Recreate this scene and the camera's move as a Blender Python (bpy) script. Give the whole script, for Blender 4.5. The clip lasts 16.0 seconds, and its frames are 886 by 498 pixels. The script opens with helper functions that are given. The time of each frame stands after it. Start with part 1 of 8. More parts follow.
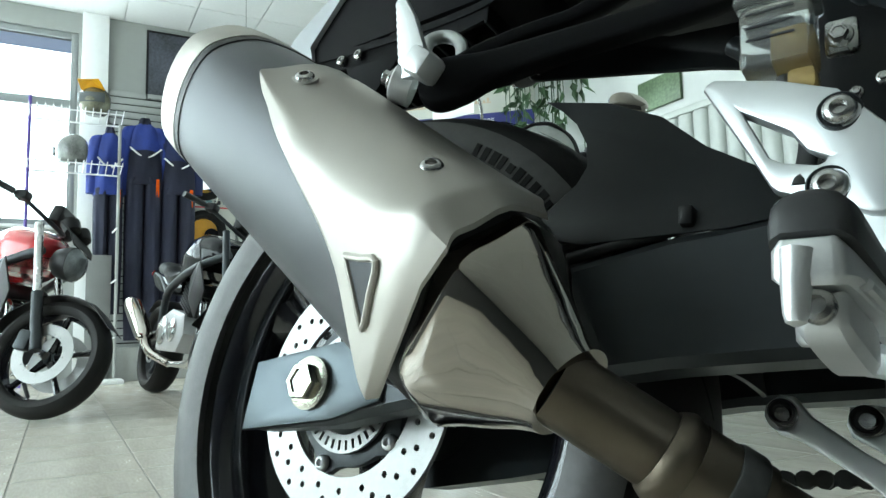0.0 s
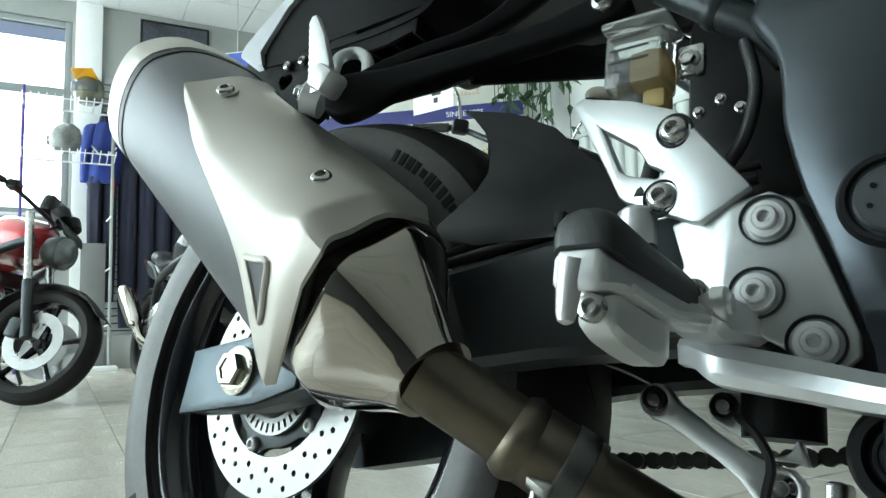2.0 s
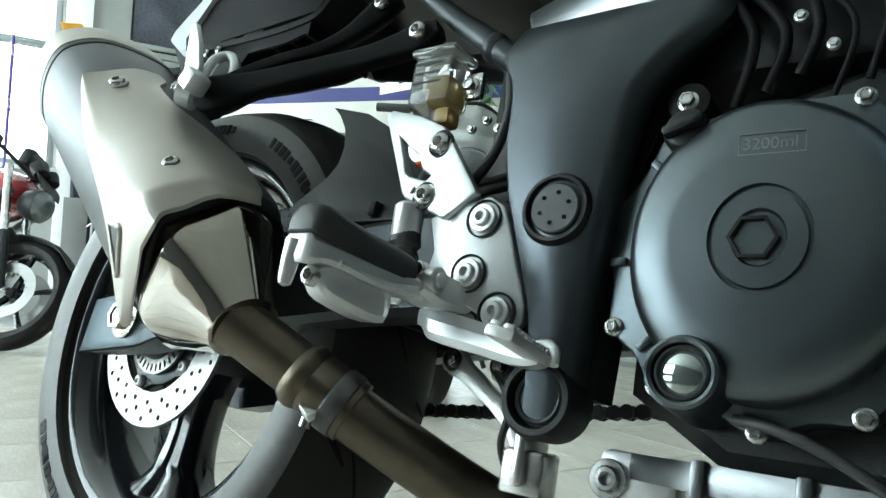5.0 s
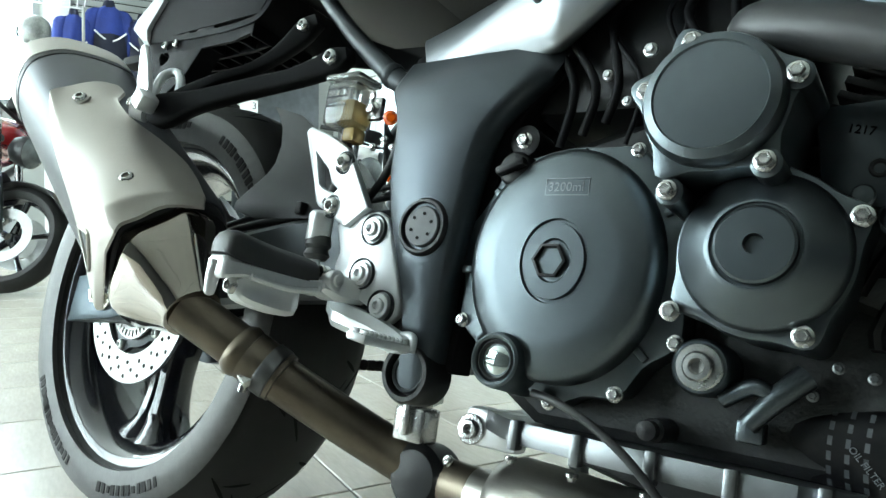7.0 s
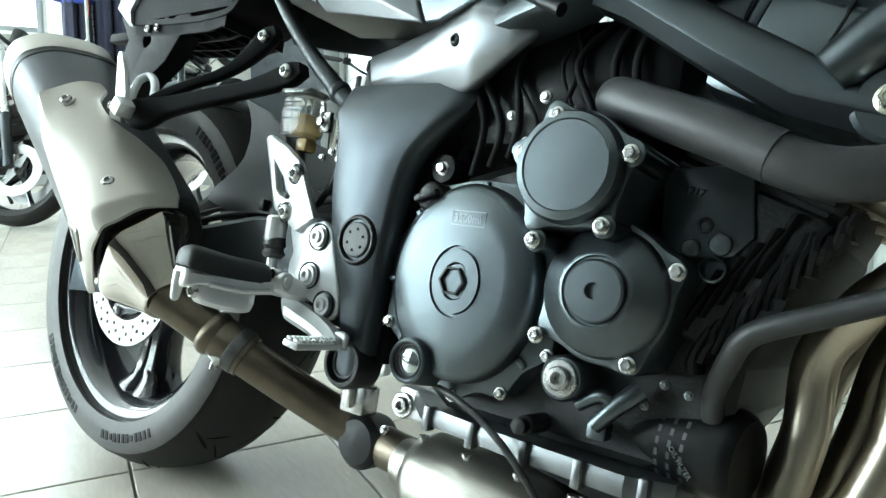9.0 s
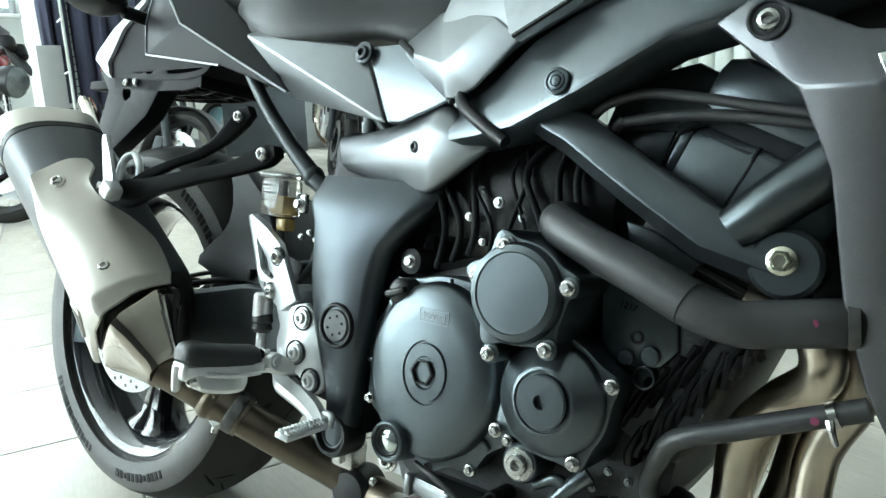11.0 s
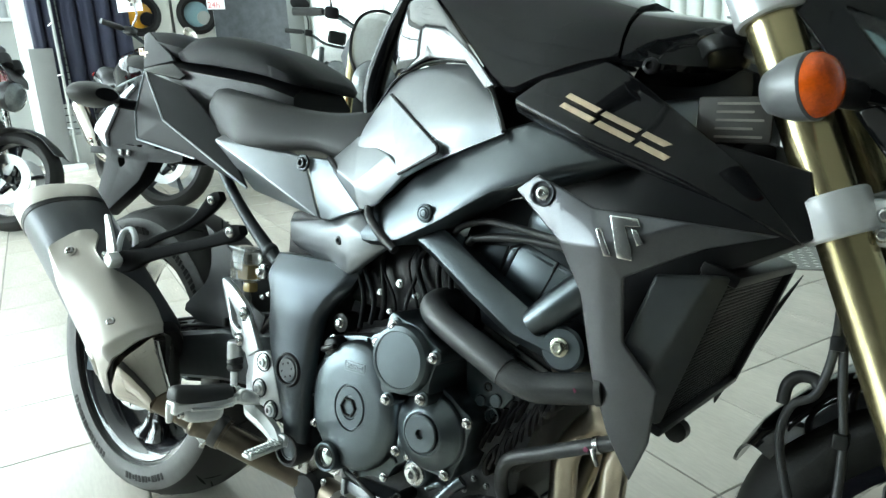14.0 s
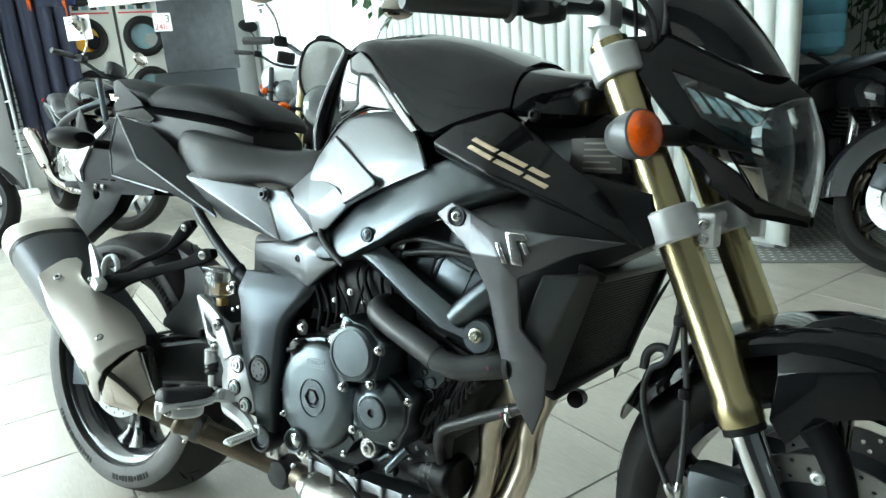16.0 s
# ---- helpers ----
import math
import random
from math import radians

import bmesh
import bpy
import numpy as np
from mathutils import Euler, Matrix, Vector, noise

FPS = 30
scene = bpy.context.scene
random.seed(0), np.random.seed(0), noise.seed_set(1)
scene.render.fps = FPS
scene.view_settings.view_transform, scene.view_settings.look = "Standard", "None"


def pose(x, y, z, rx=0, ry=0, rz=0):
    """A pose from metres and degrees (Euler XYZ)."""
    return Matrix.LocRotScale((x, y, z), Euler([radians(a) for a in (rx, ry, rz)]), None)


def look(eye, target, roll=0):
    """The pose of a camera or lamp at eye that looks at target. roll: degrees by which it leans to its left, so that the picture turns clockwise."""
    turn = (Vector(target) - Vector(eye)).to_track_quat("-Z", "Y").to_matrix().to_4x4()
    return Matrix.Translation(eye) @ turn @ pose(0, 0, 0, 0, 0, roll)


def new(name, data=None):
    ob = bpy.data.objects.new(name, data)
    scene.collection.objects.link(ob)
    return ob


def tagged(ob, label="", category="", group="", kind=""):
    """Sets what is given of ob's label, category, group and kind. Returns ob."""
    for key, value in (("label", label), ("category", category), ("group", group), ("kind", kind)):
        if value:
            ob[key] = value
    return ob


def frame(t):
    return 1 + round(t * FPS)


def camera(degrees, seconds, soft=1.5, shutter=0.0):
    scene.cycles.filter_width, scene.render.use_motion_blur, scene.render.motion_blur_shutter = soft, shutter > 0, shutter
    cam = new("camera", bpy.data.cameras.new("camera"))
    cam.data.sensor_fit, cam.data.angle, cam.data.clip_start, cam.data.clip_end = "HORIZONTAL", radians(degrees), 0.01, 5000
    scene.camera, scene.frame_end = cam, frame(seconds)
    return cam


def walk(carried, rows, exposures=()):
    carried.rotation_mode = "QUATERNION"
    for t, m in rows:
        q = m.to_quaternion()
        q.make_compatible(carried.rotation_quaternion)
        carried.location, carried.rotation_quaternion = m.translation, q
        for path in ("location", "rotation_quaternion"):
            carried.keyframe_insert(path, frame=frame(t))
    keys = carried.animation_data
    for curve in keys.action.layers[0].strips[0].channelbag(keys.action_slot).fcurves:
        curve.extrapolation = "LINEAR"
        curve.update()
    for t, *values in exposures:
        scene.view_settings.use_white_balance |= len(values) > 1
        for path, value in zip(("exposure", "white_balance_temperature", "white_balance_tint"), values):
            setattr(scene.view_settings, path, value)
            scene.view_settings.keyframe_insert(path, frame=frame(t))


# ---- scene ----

# The bike's frame: x to its front, y to its left, z up, origin under the rear axle. It leans to its left on the side stand.
cam = camera(64.9, 16.0, soft=1.45)
PATH = [
    (0, (0.4864, -0.5250, 0.3876), (-0.4114, 0.6645, 0.5580), -1.60),
    (0.5, (0.5125, -0.5282, 0.3891), (-0.3983, 0.6531, 0.5471), -1.22),
    (1, (0.5357, -0.5261, 0.3870), (-0.3637, 0.6647, 0.5395), -1.39),
    (1.5, (0.5595, -0.5213, 0.3883), (-0.3367, 0.6726, 0.5347), -1.62),
    (2, (0.5832, -0.5180, 0.3896), (-0.3173, 0.6728, 0.5353), -1.39),
    (2.5, (0.6145, -0.5189, 0.3940), (-0.2933, 0.6664, 0.5385), -0.64),
    (3, (0.6421, -0.5207, 0.3944), (-0.2729, 0.6593, 0.5369), 0.00),
    (3.5, (0.6729, -0.5247, 0.3899), (-0.2387, 0.6591, 0.5233), 0.58),
    (4, (0.7113, -0.5244, 0.3873), (-0.1858, 0.6720, 0.5060), 1.18),
    (4.5, (0.7463, -0.5251, 0.3837), (-0.1445, 0.6773, 0.4865), 1.43),
    (4.7, (0.7603, -0.5236, 0.3825), (-0.1323, 0.6775, 0.4861), 1.85),
    (6.8, (0.9301, -0.5800, 0.4446), (0.0435, 0.6284, 0.3825), 0.78),
    (7, (0.9433, -0.5824, 0.4551), (0.0557, 0.6248, 0.3861), 0.99),
    (7.5, (0.9889, -0.5955, 0.4755), (0.0999, 0.6089, 0.3792), 1.00),
    (8, (1.0340, -0.6064, 0.4886), (0.1235, 0.5777, 0.3510), 0.94),
    (8.5, (1.0513, -0.6008, 0.5288), (0.1326, 0.5644, 0.3086), 1.31),
    (9, (1.0681, -0.6088, 0.5570), (0.1713, 0.5692, 0.3159), 1.27),
    (9.2, (1.0770, -0.6092, 0.5680), (0.1791, 0.5650, 0.3132), 1.19),
    (11.3, (1.1314, -0.6300, 0.7417), (0.2598, 0.5366, 0.3821), -1.74),
    (11.5, (1.1439, -0.6347, 0.7542), (0.2790, 0.5352, 0.3893), -1.48),
    (12, (1.1696, -0.6514, 0.8014), (0.3111, 0.5198, 0.4257), -1.92),
    (12.5, (1.2159, -0.6717, 0.8429), (0.3523, 0.4963, 0.4686), -1.98),
    (13, (1.2531, -0.6930, 0.8722), (0.3921, 0.4738, 0.4884), -2.40),
    (13.5, (1.3081, -0.7094, 0.8904), (0.4458, 0.4514, 0.4917), -2.68),
    (14, (1.3495, -0.7311, 0.9094), (0.4858, 0.4251, 0.5007), -2.96),
    (14.5, (1.3955, -0.7587, 0.9264), (0.5357, 0.3918, 0.4938), -3.37),
    (15, (1.4166, -0.8018, 0.9433), (0.6095, 0.3834, 0.5029), -2.93),
    (15.5, (1.4506, -0.8370, 0.9575), (0.6531, 0.3621, 0.5378), -3.71),
    (16, (1.4958, -0.8775, 0.9733), (0.7046, 0.3325, 0.5735), -4.56),
]
walk(cam, [(t, look(eye, target, roll)) for t, eye, target, roll in PATH], [(0, -0.83), (2.5, -0.80), (4.5, -0.6), (8, -0.08), (11.5, 0.0), (16, -0.02)])

LEAN = 13.38
BIKE = pose(0, 0, 0.09) @ pose(0, 0, 0, -LEAN) @ pose(0, 0, -0.09)
ROOM = pose(0, 0, 0, 0, 0, -24)  # the room's walls and floor tiles
A0, A1, B0, B1, B2, HIGH = -6.6, 8.0, -4.6, 2.75, 5.2, 3.5  # inner faces of the walls, height of the ceiling

# ---- light ----
world = bpy.data.worlds.new("sky")
scene.world = world
world.use_nodes = True
wn = world.node_tree.nodes
sky = wn.new("ShaderNodeTexSky")
sky.sky_type, sky.sun_disc, sky.sun_elevation, sky.sun_rotation = "NISHITA", False, radians(48), radians(250)
world.node_tree.links.new(sky.outputs[0], wn["Background"].inputs[0])
wn["Background"].inputs[1].default_value = 0.12


def area(name, m, wide, high, power, colour=(0.93, 0.97, 1.0)):
    lamp = bpy.data.lights.new(name, "AREA")
    lamp.shape, lamp.size, lamp.size_y, lamp.energy, lamp.color = "RECTANGLE", wide, high, power, colour
    ob = new(name, lamp)
    ob.matrix_world = ROOM @ m
    return ob


sun = bpy.data.lights.new("sun", "SUN")
sun.energy, sun.angle, sun.color = 0.8, radians(10), (1.0, 0.97, 0.92)
new("sun", sun).matrix_world = ROOM @ look((-6, -4, 8), (0, 0, 0))
# daylight that comes in by the three glazed openings
DAY = (0.81, 0.98, 1.0)
area("window_light", look((A0 - 0.10, -2.3, 2.3), (0, -2.3, 1.9)), 4.2, 1.85, 250, DAY)
area("window_light", look((-3.45, B0 - 0.10, 1.83), (-3.45, 0, 1.83)), 5.8, 2.9, 545, DAY)
area("window_light", look((-5.1, B1 + 0.10, 1.0), (-5.1, 0, 1.0)), 2.8, 1.6, 45, DAY)

# ---- materials ----
def mat(name, colour, rough=0.5, metal=0.0, var=0.12, scale=30.0, bump=0.0, bump_scale=300.0, coat=0.0, glow=None, clear=0.0, streak=None, rvar=0.04, spec=0.5, edge=None):
    """A surface with a tone that varies at two scales, uneven gloss and a fine relief."""
    m = bpy.data.materials.new(name)
    m.use_nodes = True
    t = m.node_tree
    b = t.nodes["Principled BSDF"]
    n, link = t.nodes.new, t.links.new
    co = n("ShaderNodeTexCoord")
    vec = co.outputs["Object"]
    if streak:
        mp = n("ShaderNodeMapping")
        mp.inputs["Scale"].default_value = streak
        link(vec, mp.inputs[0])
        vec = mp.outputs[0]
    big, fine = n("ShaderNodeTexNoise"), n("ShaderNodeTexNoise")
    for tex, s in ((big, scale * 0.2), (fine, scale * 3)):
        tex.inputs["Scale"].default_value, tex.inputs["Detail"].default_value = s, 3
        link(vec, tex.inputs["Vector"])
    mix = n("ShaderNodeMix")
    mix.inputs[0].default_value = 0.4
    link(big.outputs["Fac"], mix.inputs[2])
    link(fine.outputs["Fac"], mix.inputs[3])
    ramp = n("ShaderNodeMapRange")
    ramp.inputs["From Min"].default_value, ramp.inputs["From Max"].default_value = 0.3, 0.7
    ramp.inputs["To Min"].default_value, ramp.inputs["To Max"].default_value = 1 - var, 1 + var
    link(mix.outputs[0], ramp.inputs[0])
    mul = n("ShaderNodeVectorMath")
    mul.operation = "SCALE"
    mul.inputs[0].default_value = colour
    link(ramp.outputs[0], mul.inputs["Scale"])
    link(mul.outputs[0], b.inputs["Base Color"])
    rr = n("ShaderNodeMapRange")
    rr.inputs["From Min"].default_value, rr.inputs["From Max"].default_value = 0.3, 0.7
    rr.inputs["To Min"].default_value, rr.inputs["To Max"].default_value = rough * (1 - rvar), min(1, rough * (1 + rvar))
    link(mix.outputs[0], rr.inputs[0])
    link(rr.outputs[0], b.inputs["Roughness"])
    b.inputs["Metallic"].default_value = metal
    b.inputs["Specular IOR Level"].default_value = spec
    if edge:
        b.inputs["Specular Tint"].default_value = (edge, edge, edge, 1)
    b.inputs["Coat Weight"].default_value, b.inputs["Coat Roughness"].default_value = coat, 0.06
    if bump:
        tex, bp = n("ShaderNodeTexNoise"), n("ShaderNodeBump")
        tex.inputs["Scale"].default_value, tex.inputs["Detail"].default_value = bump_scale, 4
        link(vec, tex.inputs["Vector"])
        bp.inputs["Strength"].default_value, bp.inputs["Distance"].default_value = bump, 0.002
        link(tex.outputs["Fac"], bp.inputs["Height"])
        link(bp.outputs[0], b.inputs["Normal"])
    if clear:
        b.inputs["Transmission Weight"].default_value = clear
        b.inputs["IOR"].default_value = 1.45
    if glow:
        b.inputs["Emission Color"].default_value, b.inputs["Emission Strength"].default_value = (*glow[:3], 1), glow[3]
    m.diffuse_color = (*colour, 1)
    return m


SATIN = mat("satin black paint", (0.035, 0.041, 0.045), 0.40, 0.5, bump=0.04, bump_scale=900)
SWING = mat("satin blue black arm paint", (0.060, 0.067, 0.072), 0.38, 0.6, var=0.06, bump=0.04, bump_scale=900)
FRAME = mat("satin graphite frame paint", (0.100, 0.115, 0.125), 0.31, 0.9, var=0.05, edge=0.25, bump=0.02, bump_scale=900)
COVER = mat("graphite metallic paint", (0.066, 0.076, 0.085), 0.31, 0.85, var=0.04)
SPAR = mat("satin graphite spar paint", (0.155, 0.173, 0.186), 0.29, 0.9, var=0.05, edge=0.25, bump=0.02, bump_scale=900)
GREY = mat("matt grey metallic paint", (0.25, 0.265, 0.28), 0.31, 0.85, var=0.05, bump=0.015, bump_scale=1200)
DARKGREY = mat("dark textured plastic", (0.017, 0.0185, 0.020), 0.42, 0.0, spec=0.28, bump=0.10, bump_scale=700)
GLOSS = mat("gloss black paint", (0.006, 0.0062, 0.007), 0.06, 0.0, var=0.10, rvar=0.25, spec=0.30)
LACQUER = mat("deep clear-coated black lacquer", (0.010, 0.0105, 0.012), 0.035, 0.0, var=0.10, rvar=0.25, spec=0.8, coat=0.5)
TAIL = mat("black tail plastic", (0.010, 0.0105, 0.0115), 0.55, spec=0.10, bump=0.10, bump_scale=700)
SHROUD = mat("grey metallic lacquer", (0.072, 0.075, 0.082), 0.32, 0.75, var=0.10, coat=0.7, scale=150)
PLASTIC = mat("black moulded plastic", (0.008, 0.008, 0.009), 0.40, spec=0.3, bump=0.08, bump_scale=600)
ENGINE = mat("satin black engine casing", (0.125, 0.145, 0.157), 0.30, 0.9, var=0.05, edge=0.45, bump=0.03, bump_scale=700)
CAST = mat("rough black casting", (0.020, 0.0215, 0.0225), 0.52, 0.2, bump=0.3, bump_scale=260)
ALLOY = mat("bead blasted alloy", (0.72, 0.73, 0.74), 0.36, 0.65, var=0.06, bump=0.06, bump_scale=700)
WHITEALLOY = mat("silver painted alloy", (0.60, 0.62, 0.63), 0.34, 0.7, var=0.04, bump=0.03, bump_scale=900)
SUMP = mat("dull sump alloy", (0.22, 0.23, 0.24), 0.36, 1.0, var=0.12, scale=20, bump=0.08, bump_scale=400)
STEEL = mat("zinc plated steel", (0.56, 0.56, 0.55), 0.27, 1.0, var=0.12)
CHROME = mat("polished stainless steel", (0.46, 0.425, 0.38), 0.06, 1.0, var=0.10, scale=8, bump=0.02, bump_scale=30)
SHIELD = mat("satin champagne steel", (0.50, 0.475, 0.435), 0.47, 0.75, var=0.05, scale=12, bump=0.04, bump_scale=900, rvar=0.10)
CAN = mat("grey silencer paint", (0.066, 0.071, 0.080), 0.40, 0.35, var=0.07, scale=10, bump=0.05, bump_scale=900, rvar=0.10)
PIPE = mat("heat browned steel pipe", (0.135, 0.112, 0.085), 0.36, 0.9, var=0.28, scale=14, rvar=0.2)
HEADER = mat("straw tinted steel header", (0.60, 0.53, 0.43), 0.30, 1.0, var=0.22, scale=12)
COLLECT = mat("brushed steel collector", (0.52, 0.50, 0.46), 0.30, 1.0, var=0.12, streak=(1, 6, 6))
GOLD = mat("gold anodised fork tube", (0.54, 0.46, 0.26), 0.24, 0.95, var=0.03, scale=4, rvar=0.03)
SLIDER = mat("polished fork slider", (0.70, 0.72, 0.74), 0.10, 1.0, var=0.04)
RUBBER = mat("tyre rubber", (0.012, 0.0116, 0.0112), 0.62, spec=0.25, var=0.25, scale=20, bump=0.15, bump_scale=400)
SIDEWALL = mat("dusty tyre sidewall", (0.062, 0.061, 0.060), 0.45, var=0.3, scale=25, bump=0.15, bump_scale=300)
DUCT = mat("dark grey duct plastic", (0.045, 0.050, 0.053), 0.45, bump=0.06, bump_scale=700)
PALE = mat("pale grey plastic", (0.50, 0.53, 0.56), 0.35, var=0.05)
MATTE = mat("matt black moulding", (0.008, 0.008, 0.009), 0.6, spec=0.10, bump=0.08, bump_scale=600)
GROOVE = mat("tread groove", (0.006, 0.006, 0.006), 0.9, spec=0.1)
DISCDARK = mat("oily chain steel", (0.10, 0.10, 0.10), 0.4, 0.8, var=0.3)
HOSE = mat("black rubber hose", (0.030, 0.031, 0.032), 0.44, var=0.15, bump=0.06, bump_scale=500)
VINYL = mat("black grained vinyl", (0.017, 0.018, 0.019), 0.44, spec=0.32, var=0.08, bump=0.16, bump_scale=900)
RIM = mat("gloss black wheel paint", (0.012, 0.012, 0.016), 0.16, 0.1, coat=0.8)
DISC = mat("brushed brake steel", (0.30, 0.30, 0.295), 0.38, 1.0, var=0.12, scale=60, rvar=0.15)
ORANGE = mat("amber lens", (0.80, 0.11, 0.004), 0.12, clear=0.30, var=0.35, scale=120, coat=0.25, bump=0.3, bump_scale=250)
REDLENS = mat("red lens", (0.45, 0.02, 0.015), 0.15, coat=0.8)
CLEAR = mat("clear plastic", (0.85, 0.88, 0.88), 0.06, var=0.02, clear=0.9)
FLUID = mat("amber brake fluid", (0.80, 0.58, 0.25), 0.15, var=0.1, clear=0.6)
LENS = mat("headlight glass", (0.95, 0.97, 0.98), 0.02, var=0.02, clear=1.0)
GILT = mat("champagne gilt decal", (0.62, 0.50, 0.36), 0.42, 0.8, var=0.1)
SILVER = mat("chrome badge", (0.72, 0.72, 0.71), 0.12, 1.0)
NUT = mat("yellow passivated steel", (0.58, 0.57, 0.48), 0.26, 1.0, var=0.15)
WHITEPAINT = mat("white paint", (0.78, 0.79, 0.78), 0.5, var=0.04, scale=6, bump=0.06, bump_scale=120)
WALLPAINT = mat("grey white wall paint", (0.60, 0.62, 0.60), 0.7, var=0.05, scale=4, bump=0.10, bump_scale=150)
# the wall paint at about half tone, for the west wall and its slats
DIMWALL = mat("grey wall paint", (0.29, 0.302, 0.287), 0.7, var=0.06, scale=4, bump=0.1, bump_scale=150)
# only for walls out of view, dark so the bike reflects less light
UNSEENDARK = mat("dark paint of unseen walls", (0.12, 0.125, 0.13), 0.7, var=0.08, scale=4, bump=0.1, bump_scale=150)
CEILPAINT = mat("ceiling panel", (0.72, 0.73, 0.72), 0.8, var=0.04, scale=10, bump=0.15, bump_scale=200)
TILE = mat("beige stone tile", (0.56, 0.52, 0.455), 0.22, var=0.13, scale=9, bump=0.03, bump_scale=60, streak=(1, 5, 1), rvar=0.35)
GROUT = mat("grey grout", (0.20, 0.19, 0.175), 0.85, var=0.2)
RED = mat("red lacquer", (0.45, 0.02, 0.025), 0.18, coat=1.0)
LINK = mat("white silver suspension paint", (0.80, 0.82, 0.82), 0.33, 0.75, var=0.04, bump=0.03, bump_scale=900)
ALUFRAME = mat("grey aluminium window bar", (0.30, 0.32, 0.32), 0.45, 0.4, var=0.06)
WHITELAC = mat("white lacquer", (0.78, 0.78, 0.77), 0.2, coat=0.8)
BLUE = mat("royal blue cloth", (0.012, 0.035, 0.22), 0.7, var=0.3, bump=0.4, bump_scale=60)
NAVY = mat("navy sign vinyl", (0.025, 0.03, 0.16), 0.4)
SIGNBLUE = mat("blue sign vinyl", (0.03, 0.07, 0.34), 0.4)
CREAM = mat("cream sign board", (0.62, 0.62, 0.56), 0.45, var=0.03)
NAVYCLOTH = mat("navy riding cloth", (0.011, 0.019, 0.075), 0.8, var=0.35, bump=0.5, bump_scale=40)
BLACKCLOTH = mat("black riding cloth", (0.009, 0.011, 0.028), 0.8, var=0.35, bump=0.5, bump_scale=40)
WHITEWIRE = mat("white coated wire", (0.80, 0.80, 0.80), 0.35)
LEAF = mat("dark green leaf", (0.035, 0.085, 0.03), 0.35, var=0.4, scale=30)
PAPER = mat("white card", (0.80, 0.81, 0.82), 0.6, var=0.03)
INK = mat("dark print", (0.03, 0.03, 0.035), 0.6)
PURPLE = mat("violet painted post", (0.10, 0.06, 0.28), 0.4)
YELLOW = mat("orange yellow lacquer", (0.75, 0.36, 0.02), 0.25, coat=0.6)
HELMET = mat("grey patterned helmet", (0.16, 0.17, 0.16), 0.22, var=0.7, scale=40, coat=0.8)
PLATE = mat("galvanised chequer plate", (0.24, 0.24, 0.23), 0.5, 0.3, var=0.15)
SLAT = mat("white lacquered slat", (0.50, 0.53, 0.50), 0.42, var=0.05)
WATER = mat("blue water bottle", (0.22, 0.62, 0.80), 0.08, clear=0.12, var=0.10, scale=20)
POSTER = mat("dark photographic print", (0.05, 0.055, 0.07), 0.35, var=0.9, scale=14)
PANEL = mat("grey laminate", (0.33, 0.34, 0.32), 0.5, var=0.08)
TEAL = mat("teal display print", (0.20, 0.33, 0.36), 0.45, var=0.15)
PINK = mat("red poster print", (0.62, 0.06, 0.07), 0.5, var=0.2)
GLASS = mat("window glass", (0.95, 0.97, 0.97), 0.01, var=0.0, clear=1.0)


# ---- building helpers ----
V = Vector


def part(name, bm, material, parent, label="", sharp=38, at=None):
    """One mesh object of its own under a thing or under a part."""
    bmesh.ops.recalc_face_normals(bm, faces=bm.faces)
    for f in bm.faces:
        f.smooth = True
    lim = radians(sharp)
    for e in bm.edges:
        if len(e.link_faces) == 2 and e.calc_face_angle(0) > lim:
            e.smooth = False
    me = bpy.data.meshes.new(name)
    bm.to_mesh(me)
    bm.free()
    me.materials.append(material)
    ob = new(name, me)
    if parent == "front end":
        parent, at = bike, STEER
    ob.parent = parent
    if at is not None:
        ob.matrix_local = at
    if label:
        ob["label"] = label
    return ob


def thing(name, label, category, m, group="", kind=""):
    ob = new(name)
    ob.empty_display_size = 0.1
    ob.matrix_world = m
    return tagged(ob, label, category, group, kind)


def box(bm, lo, hi, bevel=0.0, m=None):
    r = bmesh.ops.create_cube(bm, size=1)
    c, s = (V(lo) + V(hi)) / 2, V(hi) - V(lo)
    for v in r["verts"]:
        v.co = V((v.co.x * s.x, v.co.y * s.y, v.co.z * s.z)) + c
    vs = r["verts"]
    if bevel:
        es = list({e for v in vs for e in v.link_edges})
        vs = bmesh.ops.bevel(bm, geom=es, offset=bevel, segments=2, affect="EDGES", profile=0.5)["verts"]
    if m is not None:
        bmesh.ops.transform(bm, matrix=m, verts=list({v for v in vs}))
    return bm


def rings(bm, rows, ends=True, loop=False):
    """A skin over rings of equally many points."""
    vs = [[bm.verts.new(p) for p in row] for row in rows]
    k = len(vs[0])
    for i in range(len(vs) if loop else len(vs) - 1):
        a, b = vs[i], vs[(i + 1) % len(vs)]
        for j in range(k):
            bm.faces.new((a[j], a[(j + 1) % k], b[(j + 1) % k], b[j]))
    if ends and not loop:
        bm.faces.new(vs[0])
        bm.faces.new(vs[-1])
    return bm


def lathe(bm, profile, m=None, seg=40, closed=False):
    """A profile of (radius, height) turned round the z axis, then posed by m."""
    m = m or Matrix()
    rows = [[m @ V((r * math.cos(a), r * math.sin(a), h)) for a in [2 * math.pi * i / seg for i in range(seg)]] for r, h in profile]
    return rings(bm, rows, not closed, closed)


def outward(x, y, z):
    """The pose of a round part whose axis points out of the bike's right side."""
    return Matrix.Translation((x, y, z)) @ pose(0, 0, 0, 90)


